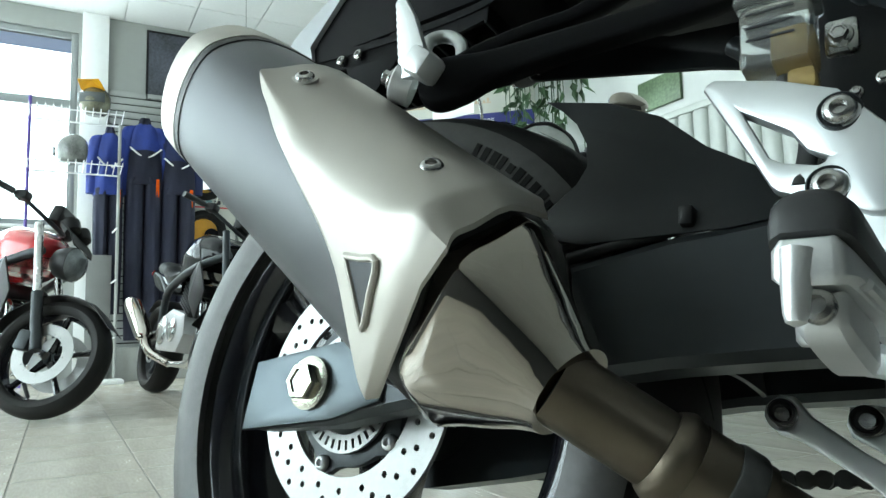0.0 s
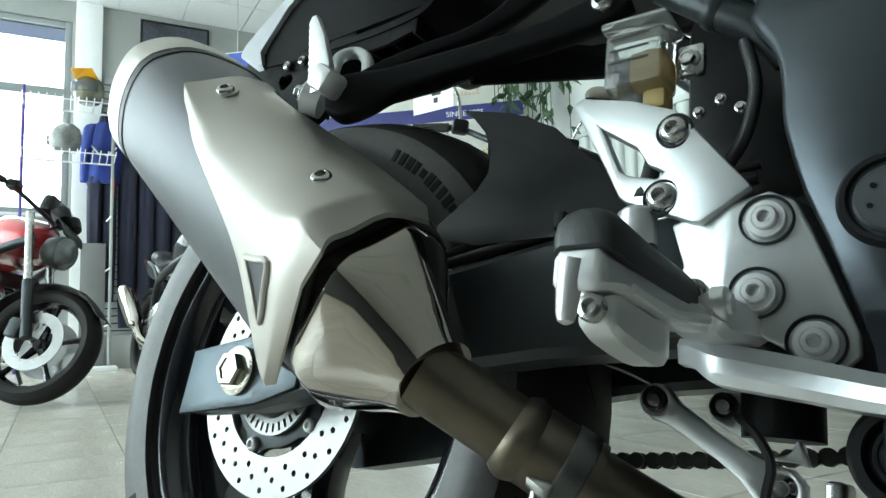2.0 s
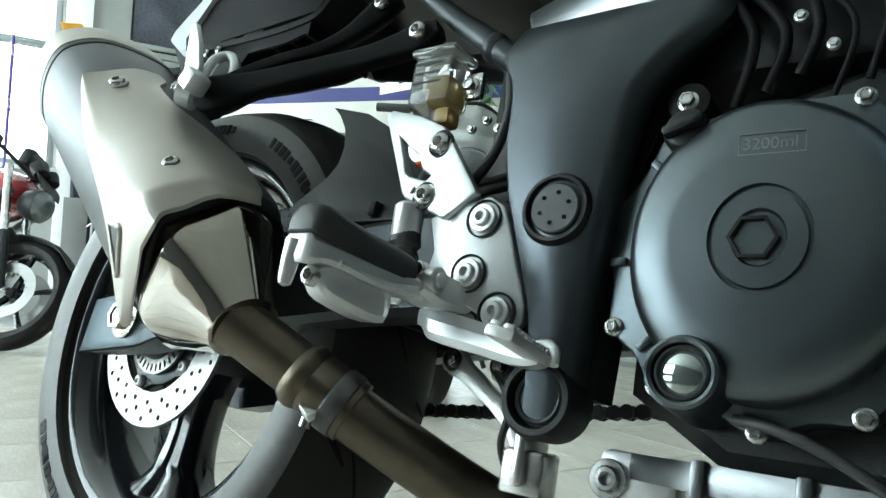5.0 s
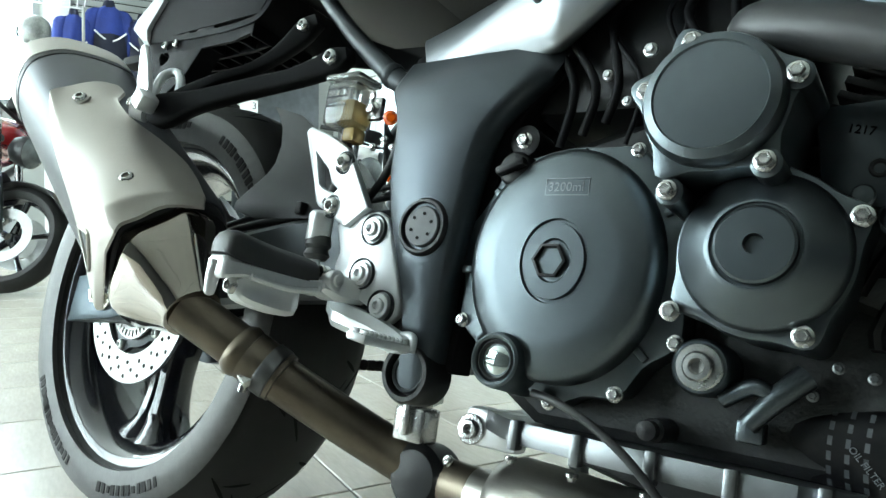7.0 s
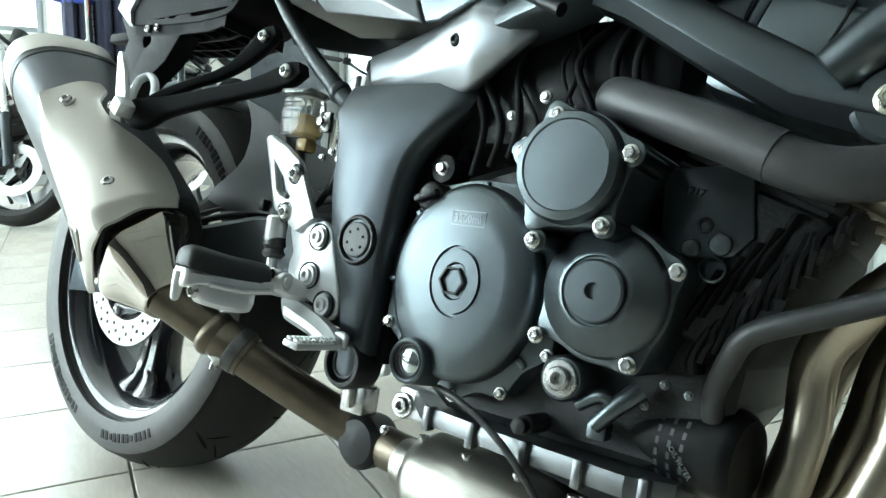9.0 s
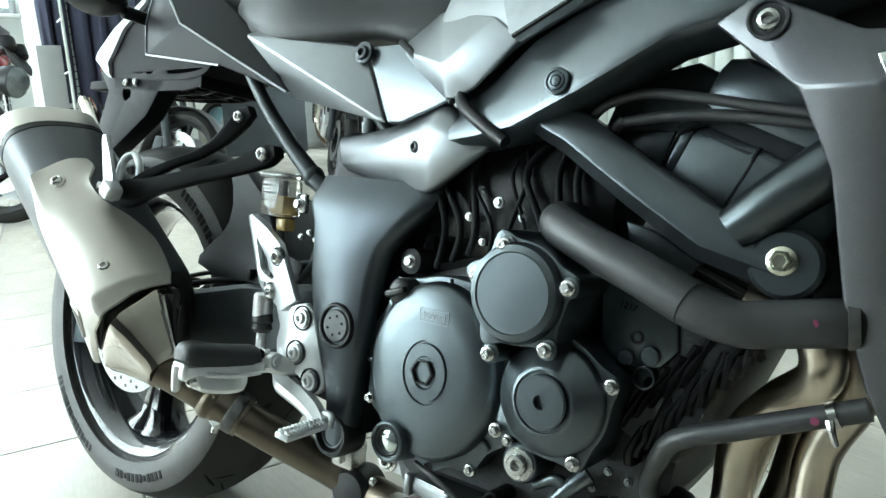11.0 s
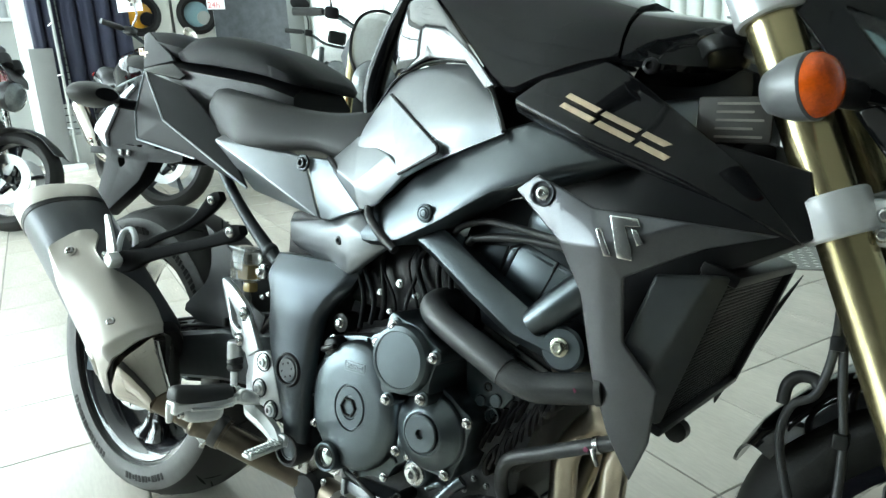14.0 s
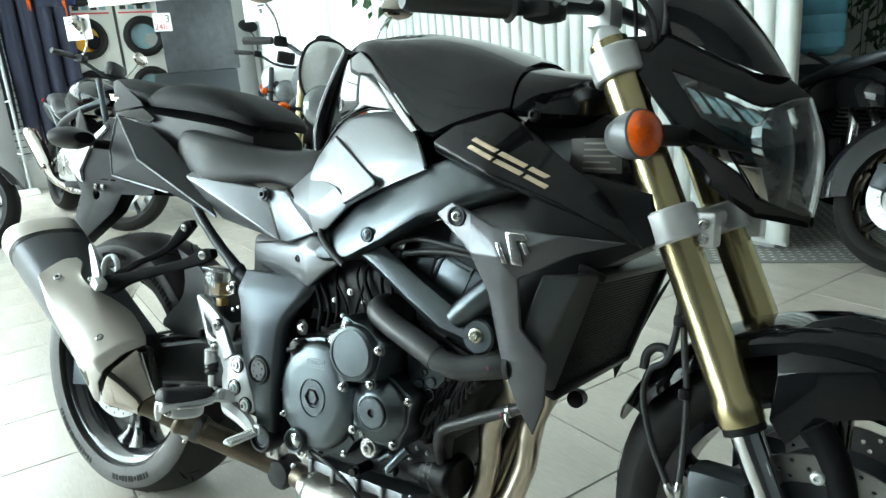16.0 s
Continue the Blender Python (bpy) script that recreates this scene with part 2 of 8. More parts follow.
def spline(pts, n=6):
    pts = [V(p) for p in pts]
    out = []
    for i in range(len(pts) - 1):
        p0, p1, p2, p3 = pts[max(i - 1, 0)], pts[i], pts[i + 1], pts[min(i + 2, len(pts) - 1)]
        for k in range(n):
            u = k / n
            out.append(0.5 * ((2 * p1) + (p2 - p0) * u + (2 * p0 - 5 * p1 + 4 * p2 - p3) * u * u + (3 * p1 - p0 - 3 * p2 + p3) * u ** 3))
    return out + [pts[-1]]


def tube(bm, pts, radius, seg=12, n=6, flat=1.0, straight=False):
    """A round bar along a smooth line; radius is one number or one for each point given."""
    if straight:
        line, rad = [V(p) for p in pts], ([radius] * len(pts) if not hasattr(radius, "__len__") else list(radius))
    else:
        line = spline(pts, n)
        if hasattr(radius, "__len__"):
            rad = [v.x for v in spline([(r, 0, 0) for r in radius], n)]
        else:
            rad = [radius] * len(line)
    rows, side = [], None
    for i, p in enumerate(line):
        d = (line[min(i + 1, len(line) - 1)] - line[max(i - 1, 0)]).normalized()
        if side is None:
            side = d.cross(V((0, 0, 1)) if abs(d.z) < 0.9 else V((0, 1, 0))).normalized()
        side = (side - d * side.dot(d)).normalized()
        up = d.cross(side)
        rows.append([p + (side * math.cos(a) * flat + up * math.sin(a)) * rad[i] for a in [2 * math.pi * j / seg for j in range(seg)]])
    return rings(bm, rows)


def plate(bm, outline, y, thick, holes=(), bevel=0.0, bulge=None):
    """A flat piece with outline (x, z) whose outer face lies at y (towards the bike's right), thick metres deep; bulge(x, z) moves it out."""
    loops = [outline, *holes]
    edges = []
    for lp in loops:
        vs = [bm.verts.new((x, y - (bulge(x, z) if bulge else 0), z)) for x, z in lp]
        edges += [bm.edges.new((vs[i], vs[(i + 1) % len(vs)])) for i in range(len(vs))]
    if holes:
        fs = [f for f in bmesh.ops.triangle_fill(bm, use_beauty=True, use_dissolve=False, edges=edges)["geom"] if isinstance(f, bmesh.types.BMFace)]
    else:
        fs = [bm.faces.new([e.verts[0] for e in edges])]
    ex = bmesh.ops.extrude_face_region(bm, geom=fs)
    for v in ex["geom"]:
        if isinstance(v, bmesh.types.BMVert):
            v.co.y += thick
    if bevel:
        bmesh.ops.recalc_face_normals(bm, faces=bm.faces)
        es = [e for e in bm.edges if len(e.link_faces) == 2 and e.calc_face_angle(0) > 0.9 and all(v.co.y < y + thick * 0.5 for v in e.verts)]
        bmesh.ops.bevel(bm, geom=es, offset=bevel, segments=2, affect="EDGES", profile=0.5)
    return bm


def facets(bm, verts, faces, thick=0.004, bevel=0.004, m=None):
    """A creased body panel: corner points and the facets between them, with its thickness inwards (+y) and softened creases."""
    vs = [bm.verts.new(m @ V(p) if m else p) for p in verts]
    fs = [bm.faces.new([vs[i] for i in f]) for f in faces]
    bmesh.ops.recalc_face_normals(bm, faces=fs)
    if sum(f.normal.y * f.calc_area() for f in fs) > 0:
        bmesh.ops.reverse_faces(bm, faces=fs)
    bmesh.ops.solidify(bm, geom=fs, thickness=thick)
    bmesh.ops.recalc_face_normals(bm, faces=bm.faces)
    if bevel:
        es = [e for e in bm.edges if len(e.link_faces) == 2 and e.calc_face_angle(0) > 0.10]
        bmesh.ops.bevel(bm, geom=es, offset=bevel, offset_type="OFFSET", segments=3, affect="EDGES", profile=0.5, clamp_overlap=True)
    return bm


def skin(bm, net, thick=0.004, n=4, inward=(0, 1, 0)):
    """A smooth curved panel through a net of points, with thickness inwards."""
    rows = [spline(r, n) for r in net]
    cols = [spline([r[j] for r in rows], n) for j in range(len(rows[0]))]
    vs = [[bm.verts.new(p) for p in c] for c in cols]
    fs = []
    for i in range(len(vs) - 1):
        for j in range(len(vs[0]) - 1):
            fs.append(bm.faces.new((vs[i][j], vs[i + 1][j], vs[i + 1][j + 1], vs[i][j + 1])))
    bmesh.ops.recalc_face_normals(bm, faces=fs)
    if sum(f.normal.dot(V(inward)) * f.calc_area() for f in fs) > 0:
        bmesh.ops.reverse_faces(bm, faces=fs)
    bmesh.ops.solidify(bm, geom=fs, thickness=thick)
    return bm


def arc(cx, cz, r, a0, a1, n):
    return [(cx + r * math.cos(radians(a0 + (a1 - a0) * i / n)), cz + r * math.sin(radians(a0 + (a1 - a0) * i / n))) for i in range(n + 1)]


def circle(cx, cz, r, n=12):
    return arc(cx, cz, r, 0, 360 * (n - 1) / n, n - 1)


def nb():
    return bmesh.new()


shared = {}


def bolt(parent, x, y, z, r=0.008, kind="flange", material=None, name="bolt", turn=None):
    """A bolt with its head out of the bike's right side; alike ones share one mesh."""
    r = r * 0.76 if kind == "flange" else r
    key = (kind, round(r, 4), (material or STEEL).name)
    if key not in shared:
        bm = nb()
        if kind == "flange":
            lathe(bm, [(r * 1.25, -0.002), (r * 1.25, r * 0.10), (r * 1.16, r * 0.22), (r * 0.95, r * 0.30), (r * 0.85, r * 0.34)], seg=24)
            lathe(bm, [(r * 0.86, r * 0.2), (r * 0.86, r * 0.86), (r * 0.78, r * 0.98), (r * 0.60, r * 1.0), (r * 0.52, r * 0.90), (r * 0.02, r * 0.88)], seg=6)
        elif kind == "socket":
            lathe(bm, [(r, -0.002), (r, r * 0.16), (r * 0.95, r * 0.34), (r * 0.82, r * 0.50), (r * 0.62, r * 0.60), (r * 0.50, r * 0.62), (r * 0.46, r * 0.58), (r * 0.43, r * 0.12), (r * 0.01, r * 0.10)], seg=30)
        else:
            lathe(bm, [(r * 1.55, -0.002), (r * 1.55, r * 0.18), (r * 1.46, r * 0.27), (r * 1.08, r * 0.29), (r * 1.06, r * 0.22), (r * 1.0, r * 0.22), (r * 0.98, r * 0.62), (r * 0.86, r * 0.76), (r * 0.54, r * 0.78), (r * 0.49, r * 0.72), (r * 0.46, r * 0.20), (r * 0.01, r * 0.18)], seg=36)
        bmesh.ops.recalc_face_normals(bm, faces=bm.faces)
        for f in bm.faces:
            f.smooth = True
        for e in bm.edges:
            e.smooth = len(e.link_faces) == 2 and e.calc_face_angle(0) < 0.55
        me = bpy.data.meshes.new(name)
        bm.to_mesh(me)
        bm.free()
        me.materials.append(material or STEEL)
        shared[key] = me
    ob = new(name, shared[key])
    ob.parent = parent
    ob.matrix_local = outward(x, y, z) if turn is None else turn
    return ob


def text(parent, words, m, size, material, name="lettering", align="LEFT"):
    cu = bpy.data.curves.new(name, "FONT")
    cu.body, cu.size, cu.extrude, cu.align_x = words, size, 0.0006, align
    cu.materials.append(material)
    ob = new(name, cu)
    ob.parent = parent
    ob.matrix_local = m
    return ob

# ---- the room ----
def wall(name, lo, hi, material, holes=(), axis="a"):
    """A wall 0.2 m thick between lo and hi (room coordinates), with openings (from, to, low, high) along its length."""
    ob = new(name)
    ob.matrix_world = ROOM
    tagged(ob, kind="structure")
    i = 1 if axis == "a" else 0
    cuts = sorted(holes)
    pos, n = lo[i], 0
    spans = []
    for f, t, zl, zh in cuts:
        spans += [(pos, f, lo[2], hi[2]), (f, t, lo[2], zl), (f, t, zh, hi[2])]
        pos = t
    spans.append((pos, hi[i], lo[2], hi[2]))
    bm = nb()
    for f, t, zl, zh in spans:
        if t - f < 0.01 or zh - zl < 0.01:
            continue
        p, q = list(lo), list(hi)
        p[i], q[i], p[2], q[2] = f, t, zl, zh
        box(bm, p, q)
    bmesh.ops.remove_doubles(bm, verts=bm.verts, dist=0.0001)
    part("wall_face", bm, material, ob)
    return ob


W1 = (-4.4, -0.19, 1.42, 3.3)
W2 = (-6.45, -3.65, 0.12, 1.88)
W3 = (-6.4, -0.5, 0.35, 3.3)
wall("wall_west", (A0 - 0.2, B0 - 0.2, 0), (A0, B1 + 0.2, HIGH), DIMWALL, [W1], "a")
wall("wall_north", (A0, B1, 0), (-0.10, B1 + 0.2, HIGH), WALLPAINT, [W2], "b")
# unseen south and east walls, darkened to keep the bike's reflections dim
wall("wall_south", (A0, B0 - 0.2, 0), (A1, B0, HIGH), UNSEENDARK, [W3], "b")
wall("wall_east", (A1, B0 - 0.2, 0), (A1 + 0.2, B2 + 0.2, HIGH), UNSEENDARK, [], "a")
# alcove walls take the light paint to bounce more daylight inside
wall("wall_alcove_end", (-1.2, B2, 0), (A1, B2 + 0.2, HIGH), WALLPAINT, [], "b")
wall("wall_alcove_side", (-1.4, B1 + 0.2, 0), (-1.2, B2 + 0.2, HIGH), WALLPAINT, [], "a")

bm = nb()
box(bm, (A0 - 0.2, B0 - 0.2, HIGH + 0.02), (A1 + 0.2, B2 + 0.2, HIGH + 0.2))
for i in range(25):
    for j in range(17):
        box(bm, (A0 + 0.6 * i + 0.006, B0 + 0.6 * j + 0.006, HIGH), (A0 + 0.6 * i + 0.594, B0 + 0.6 * j + 0.594, HIGH + 0.019))
ceiling = part("ceiling", bm, CEILPAINT, None)
ceiling.matrix_world = ROOM
tagged(ceiling, kind="structure")


def window(name, axis, at, span, mullions, inner, bars=WHITEPAINT, transom=None):
    """A glazed opening: frame bars, sill and panes. axis: the wall's normal."""
    f, t, zl, zh = span
    ob = new(name)
    ob.matrix_world = ROOM
    tagged(ob, kind="structure")

    def put(bm, u0, u1, z0, z1, d0, d1, bevel=0.004):
        if axis == "a":
            box(bm, (at + d0, u0, z0), (at + d1, u1, z1), bevel)
        else:
            box(bm, (u0, at + d0, z0), (u1, at + d1, z1), bevel)
    s = 0.06
    for u0, u1, z0, z1 in [(f, f + s, zl, zh), (t - s, t, zl, zh), (f + s, t - s, zl, zl + s), (f + s, t - s, zh - s, zh)]:
        bm = nb()
        put(bm, u0, u1, z0, z1, -0.03, 0.04)
        part("window_frame", bm, bars, ob)
    us = [f + (t - f) * k / mullions for k in range(mullions + 1)]
    for u in us[1:-1]:
        bm = nb()
        put(bm, u - 0.03, u + 0.03, zl + s, zh - s, -0.03, 0.04)
        part("window_frame", bm, bars, ob)
    for u0, u1 in zip(us, us[1:]):
        if transom:
            put(bm := nb(), u0 + (s if u0 == f else 0.03), u1 - (s if u1 == t else 0.03), transom - 0.04, transom + 0.04, 0.009, 0.04)
            part("window_frame", bm, bars, ob)
        bm = nb()
        put(bm, u0 + 0.03, u1 - 0.03, zl + s, zh - s, 0.0, 0.008, 0)
        pane = part("pane", bm, GLASS, ob)
        pane.visible_shadow = False
    bm = nb()
    put(bm, f - 0.03, t + 0.03, zl - 0.03, zl, -0.02 if inner > 0 else -0.14, 0.14 if inner > 0 else 0.02)
    part("window_sill", bm, WHITEPAINT, ob)
    return ob


window("window_1", "a", A0 - 0.06, W1, 3, 1, ALUFRAME, 2.60)
window("window_2", "b", B1 + 0.06, W2, 3, -1)
window("window_3", "b", B0 - 0.06, W3, 5, 1)

# the wall's projecting pier beside the window
bm = nb()
box(bm, (A0, -0.16, 0), (A0 + 0.06, 0.07, HIGH), 0.006)
pier = part("pier", bm, WHITEPAINT, None)
pier.matrix_world = ROOM
tagged(pier, "white plastered wall pier beside the window", "pier", kind="structure")

for name, lo, hi in [("baseboard", (A0, 0.08, 0), (A0 + 0.015, B1, 0.08)), ("baseboard", (-3.6, B1 - 0.015, 0), (-0.02, B1, 0.08))]:
    bm = nb()
    box(bm, lo, hi, 0.003)
    b = part(name, bm, PANEL, None)
    b.matrix_world = ROOM
    tagged(b, kind="structure")

# ---- the motorcycle ----
bike = thing("motorcycle", "matt black and grey naked motorcycle on its side stand", "motorcycle", BIKE)

RAKE = 23.0
HEADPIVOT = V((1.221, 0, 0.72))
AXIS = V((-math.sin(radians(RAKE)), 0, math.cos(radians(RAKE))))
STEER = Matrix.Translation(HEADPIVOT) @ Matrix.Rotation(radians(-8), 4, AXIS) @ Matrix.Translation(-HEADPIVOT)


def tyre_mesh(bm, r, w, lip, c, m=None):
    h = w / 2
    prof = [(lip, -h * 0.80), (lip + 0.010, -h * 0.93), (lip + 0.032, -h), (r - 0.040, -h * 0.985), (r - 0.022, -h * 0.84), (r - 0.008, -h * 0.55), (r - 0.001, -h * 0.22)]
    full = prof + [(r, 0)] + [(a, -b) for a, b in reversed(prof)]
    inner = [(lip - 0.006, h * 0.7), (lip - 0.006, -h * 0.7)]
    return lathe(bm, [(a, -b) for a, b in full + inner], Matrix.Translation(c) @ pose(0, 0, 0, 90), 72, True)


def tread(bm, r, w, c, k):
    """Slanting grooves laid round a tyre's crown."""
    h = w / 2

    def at(a, s):
        y = h * s
        rad = r + 0.0010 - 0.035 * abs(s) ** 2.6
        return V((c[0] + rad * math.cos(a), c[1] + y, c[2] + rad * math.sin(a)))
    for i in range(k):
        a0 = 2 * math.pi * i / k
        for sgn in (-1, 1):
            for s0, s1, da, off, wd in ((0.05, 0.42, 0.16, 0.0, 0.011), (0.45, 0.80, 0.10, 0.11, 0.013), (0.30, 0.62, -0.05, 0.24, 0.010)):
                n = 6
                prev = None
                for q in range(n + 1):
                    u = q / n
                    s, a = s0 + (s1 - s0) * u, a0 + off + da * u + (0.5 * math.pi / k if sgn > 0 else 0)
                    half = wd * (0.25 + 0.75 * math.sin(math.pi * min(1, u * 0.9 + 0.1)))
                    cur = (bm.verts.new(at(a - half, sgn * s)), bm.verts.new(at(a + half, sgn * s)))
                    if prev:
                        bm.faces.new((prev[0], prev[1], cur[1], cur[0]))
                    prev = cur


def holed_disc(bm, c, y, r0, r1, thick, rows, lobes=0):
    outer = [(c[0] + r1 * math.cos(a), c[2] + r1 * math.sin(a)) for a in [2 * math.pi * i / 72 for i in range(72)]]
    holes = [[(c[0] + r0 * math.cos(a), c[2] + r0 * math.sin(a)) for a in [2 * math.pi * i / 48 for i in range(48)]]]
    for n, rr, off, hr in rows:
        for i in range(n):
            a = 2 * math.pi * i / n + off
            holes.append(circle(c[0] + rr * math.cos(a), c[2] + rr * math.sin(a), hr, 8))
    return plate(bm, outer, y, thick, holes)


# rear wheel
RC = (0, 0, 0.315)
rear = part("rear_wheel", lathe(nb(), [(0.235, 0.078), (0.235, 0.071), (0.222, 0.068), (0.214, 0.058), (0.207, 0.02), (0.203, -0.02), (0.214, -0.058), (0.222, -0.068), (0.235, -0.071), (0.235, -0.078), (0.226, -0.077), (0.212, -0.066), (0.198, -0.03), (0.196, 0.0), (0.198, 0.03), (0.212, 0.066), (0.226, 0.077)], Matrix.Translation(RC) @ pose(0, 0, 0, 90), 72, True), RIM, bike, "gloss black cast wheel rim")
part("tyre", tyre_mesh(nb(), 0.315, 0.184, 0.229, RC), RUBBER, rear, "black sports tyre with slanting grooves")
bm = nb()
tread(bm, 0.315, 0.184, RC, 13)
tagged(part("tread_groove", bm, GROOVE, rear), kind="stuff")
for s in (-1, 1):
    part("sidewall_band", lathe(nb(), [(0.237, s * 0.0908), (0.255, s * 0.0937), (0.276, s * 0.0928), (0.286, s * 0.0865), (0.28, s * 0.080), (0.237, s * 0.083)], Matrix.Translation(RC) @ pose(0, 0, 0, 90), 72, True), SIDEWALL, rear, "dusty grey lettered sidewall")
for s in (-1, 1):
    part("rim_edge", lathe(nb(), [(0.2335, s * 0.0785), (0.2360, s * 0.0800), (0.2375, s * 0.0785), (0.2355, s * 0.0770)], Matrix.Translation(RC) @ pose(0, 0, 0, 90), 72, True), STEEL, rear, "bright machined rim edge")
for k in range(3):
    a = radians(-98 + 120 * k)
    rows = []
    for u, wd, dp in ((0.0, 0.040, 0.034), (0.2, 0.030, 0.030), (0.5, 0.024, 0.028), (0.8, 0.034, 0.034), (1.0, 0.070, 0.046)):
        r = 0.035 + 0.170 * u
        aa = a + 0.10 * math.sin(u * 2.5)
        t, o = V((-math.sin(aa), 0, math.cos(aa))), V((math.cos(aa), 0, math.sin(aa))) * r + V(RC)
        rows.append([o + t * wd * cu + V((0, dp * cv - 0.004, 0)) for cu, cv in ((-1, -0.55), (-0.75, -0.95), (-0.2, -1), (0, -0.8), (0.2, -1), (0.75, -0.95), (1, -0.55), (1, 0.6), (0.5, 1), (-0.5, 1), (-1, 0.6))])
    part("spoke", rings(nb(), list(zip(*[spline(c, 3) for c in zip(*rows)]))), RIM, rear, sharp=50)
for a0, n, step in ((62, 12, 2.6), (100, 9, 2.2), (-60, 12, 2.6), (-110, 16, 2.4), (235, 8, 2.2)):
    for k in range(n):
        a = radians(a0 - step * k)
        h = 0.0135 if (k * 7 + n) % 5 else 0.009
        m = Matrix.Translation(RC) @ Matrix.Rotation(-a, 4, "Y")
        part("raised_letter_bar", box(nb(), (0.2620 - h / 2, -0.0944, -0.0030 - 0.0012 * (k % 3)), (0.2620 + h / 2, -0.090, 0.0032), 0.0, m), RUBBER, rear)
part("hub", lathe(nb(), [(0.02, 0.115), (0.038, 0.11), (0.042, 0.075), (0.055, 0.06), (0.055, -0.06), (0.042, -0.08), (0.03, -0.10)], Matrix.Translation(RC) @ pose(0, 0, 0, 90), 40), SATIN, rear)
part("brake_disc", holed_disc(nb(), RC, -0.090, 0.079, 0.120, 0.005, [(20, 0.111, 0.0, 0.0032), (20, 0.101, 0.16, 0.0032), (20, 0.091, 0.05, 0.0032)]), DISC, rear, "drilled steel brake disc")
bm = nb()
slots = []
for i in range(36):
    a = 2 * math.pi * i / 36
    u, v = (math.cos(a), math.sin(a)), (-math.sin(a), math.cos(a))
    slots.append([(RC[0] + u[0] * p + v[0] * q, RC[2] + u[1] * p + v[1] * q) for p, q in ((0.046, -0.0016), (0.055, -0.0016), (0.055, 0.0016), (0.046, 0.0016))])
plate(bm, circle(0, 0.315, 0.058, 60), -0.094, 0.004, [circle(0, 0.315, 0.041, 40), *slots])
part("sensor_ring", bm, DISC, rear, "slotted steel speed sensor ring")
bm = nb()
pts = []
for i in range(60):
    a = 2 * math.pi * i / 60
    rr = 0.070 + 0.014 * max(0, math.cos(5 * (a - radians(-109)))) ** 2
    pts.append((rr * math.cos(a), 0.315 + rr * math.sin(a)))
plate(bm, pts, -0.087, 0.008, [circle(0, 0.315, 0.050, 40)], bevel=0.001)
part("disc_carrier", bm, SATIN, rear)
for i in range(5):
    a = radians(-109 + 72 * i)
    bolt(rear, 0.072 * math.cos(a), -0.0895, 0.315 + 0.072 * math.sin(a), 0.0075, "socket", ALLOY)
tube(bm := nb(), [(0, 0.13, 0.315), (0, -0.155, 0.315)], 0.011, straight=True)
axle = part("rear_axle", bm, STEEL, bike)

# swing arm, with its end plate outside the wheel
bm = nb()
rows = []
for x, zc, hh, y0, y1 in ((-0.075, 0.303, 0.033, -0.138, -0.104), (0.03, 0.316, 0.036, -0.140, -0.102), (0.16, 0.352, 0.041, -0.132, -0.092), (0.32, 0.384, 0.047, -0.118, -0.07), (0.54, 0.408, 0.050, -0.105, -0.06)):
    b = 0.007
    rows.append([(x, y0 + b, zc - hh), (x, y0, zc - hh + b), (x, y0, zc + hh - b), (x, y0 + b, zc + hh), (x, y1 - b, zc + hh), (x, y1, zc + hh - b), (x, y1, zc - hh + b), (x, y1 - b, zc - hh)])
arm = part("swing_arm", rings(bm, rows), SWING, bike, "satin black box section swing arm", 25)
bm = nb()
rings(bm, [[(x, -y, z) for x, y, z in r] for r in rows])
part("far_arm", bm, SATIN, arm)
bm = nb()
plate(bm, [(-0.088, 0.268), (-0.082, 0.334), (0.02, 0.352), (0.085, 0.362), (0.085, 0.302), (0.03, 0.284)], -0.1415, 0.006, [arc(0.0, 0.315, 0.016, 0, 330, 11)], 0.002)
part("end_plate", bm, FRAME, arm, "blue grey satin axle end plate")
bm = nb()
lathe(bm, [(0.0245, -0.002), (0.0245, 0.004), (0.0185, 0.006)], outward(0, -0.1415, 0.315), 24)
lathe(bm, [(0.0175, 0.005), (0.0175, 0.013), (0.0162, 0.0155), (0.0122, 0.0155), (0.0108, 0.005), (0.001, 0.005)], outward(0, -0.1415, 0.315), 6)
part("axle_nut", bm, NUT, arm, "large yellow passivated axle nut")
box(bm := nb(), (0.42, -0.06, 0.37), (0.50, 0.06, 0.44), 0.02)
part("cross_member", bm, SATIN, arm)
# brake hose, cable and clip along the arm
for k, (dy, dz, r) in enumerate(((-0.112, 0.0, 0.0048), (-0.104, 0.014, 0.0035))):
    tube(bm := nb(), [(0.10, dy, 0.386 + dz), (0.22, dy, 0.418 + dz), (0.36, dy + 0.01, 0.448 + dz), (0.47, dy + 0.02, 0.47 + dz)], r)
    part("brake_hose", bm, HOSE, arm)
for x, z in ((0.19, 0.414), (0.33, 0.447)):
    box(bm := nb(), (x - 0.005, -0.119, z - 0.009), (x + 0.005, -0.097, z + 0.006), 0.002)
    part("hose_clip", bm, PLASTIC, arm)
# chain and its lower run
bm = nb()
for i in range(46):
    u = i / 45
    x, z = -0.02 + 0.66 * u, 0.256 + 0.062 * u - 0.012 * math.sin(math.pi * u)
    for o in (-0.006, 0.006):
        lathe(bm, [(0.0078, -0.0012), (0.0078, 0.0012), (0.003, 0.0013)], Matrix.Translation((x, 0.095 + o * (1 if i % 2 else 0.6), z)) @ pose(0, 0, 0, 90), 10)
        lathe(bm, [(0.0045, -0.005), (0.0045, 0.005)], Matrix.Translation((x + 0.0075, 0.095, z)) @ pose(0, 0, 0, 90), 8)
part("chain", bm, DISCDARK, bike, "drive chain in the far lower run")
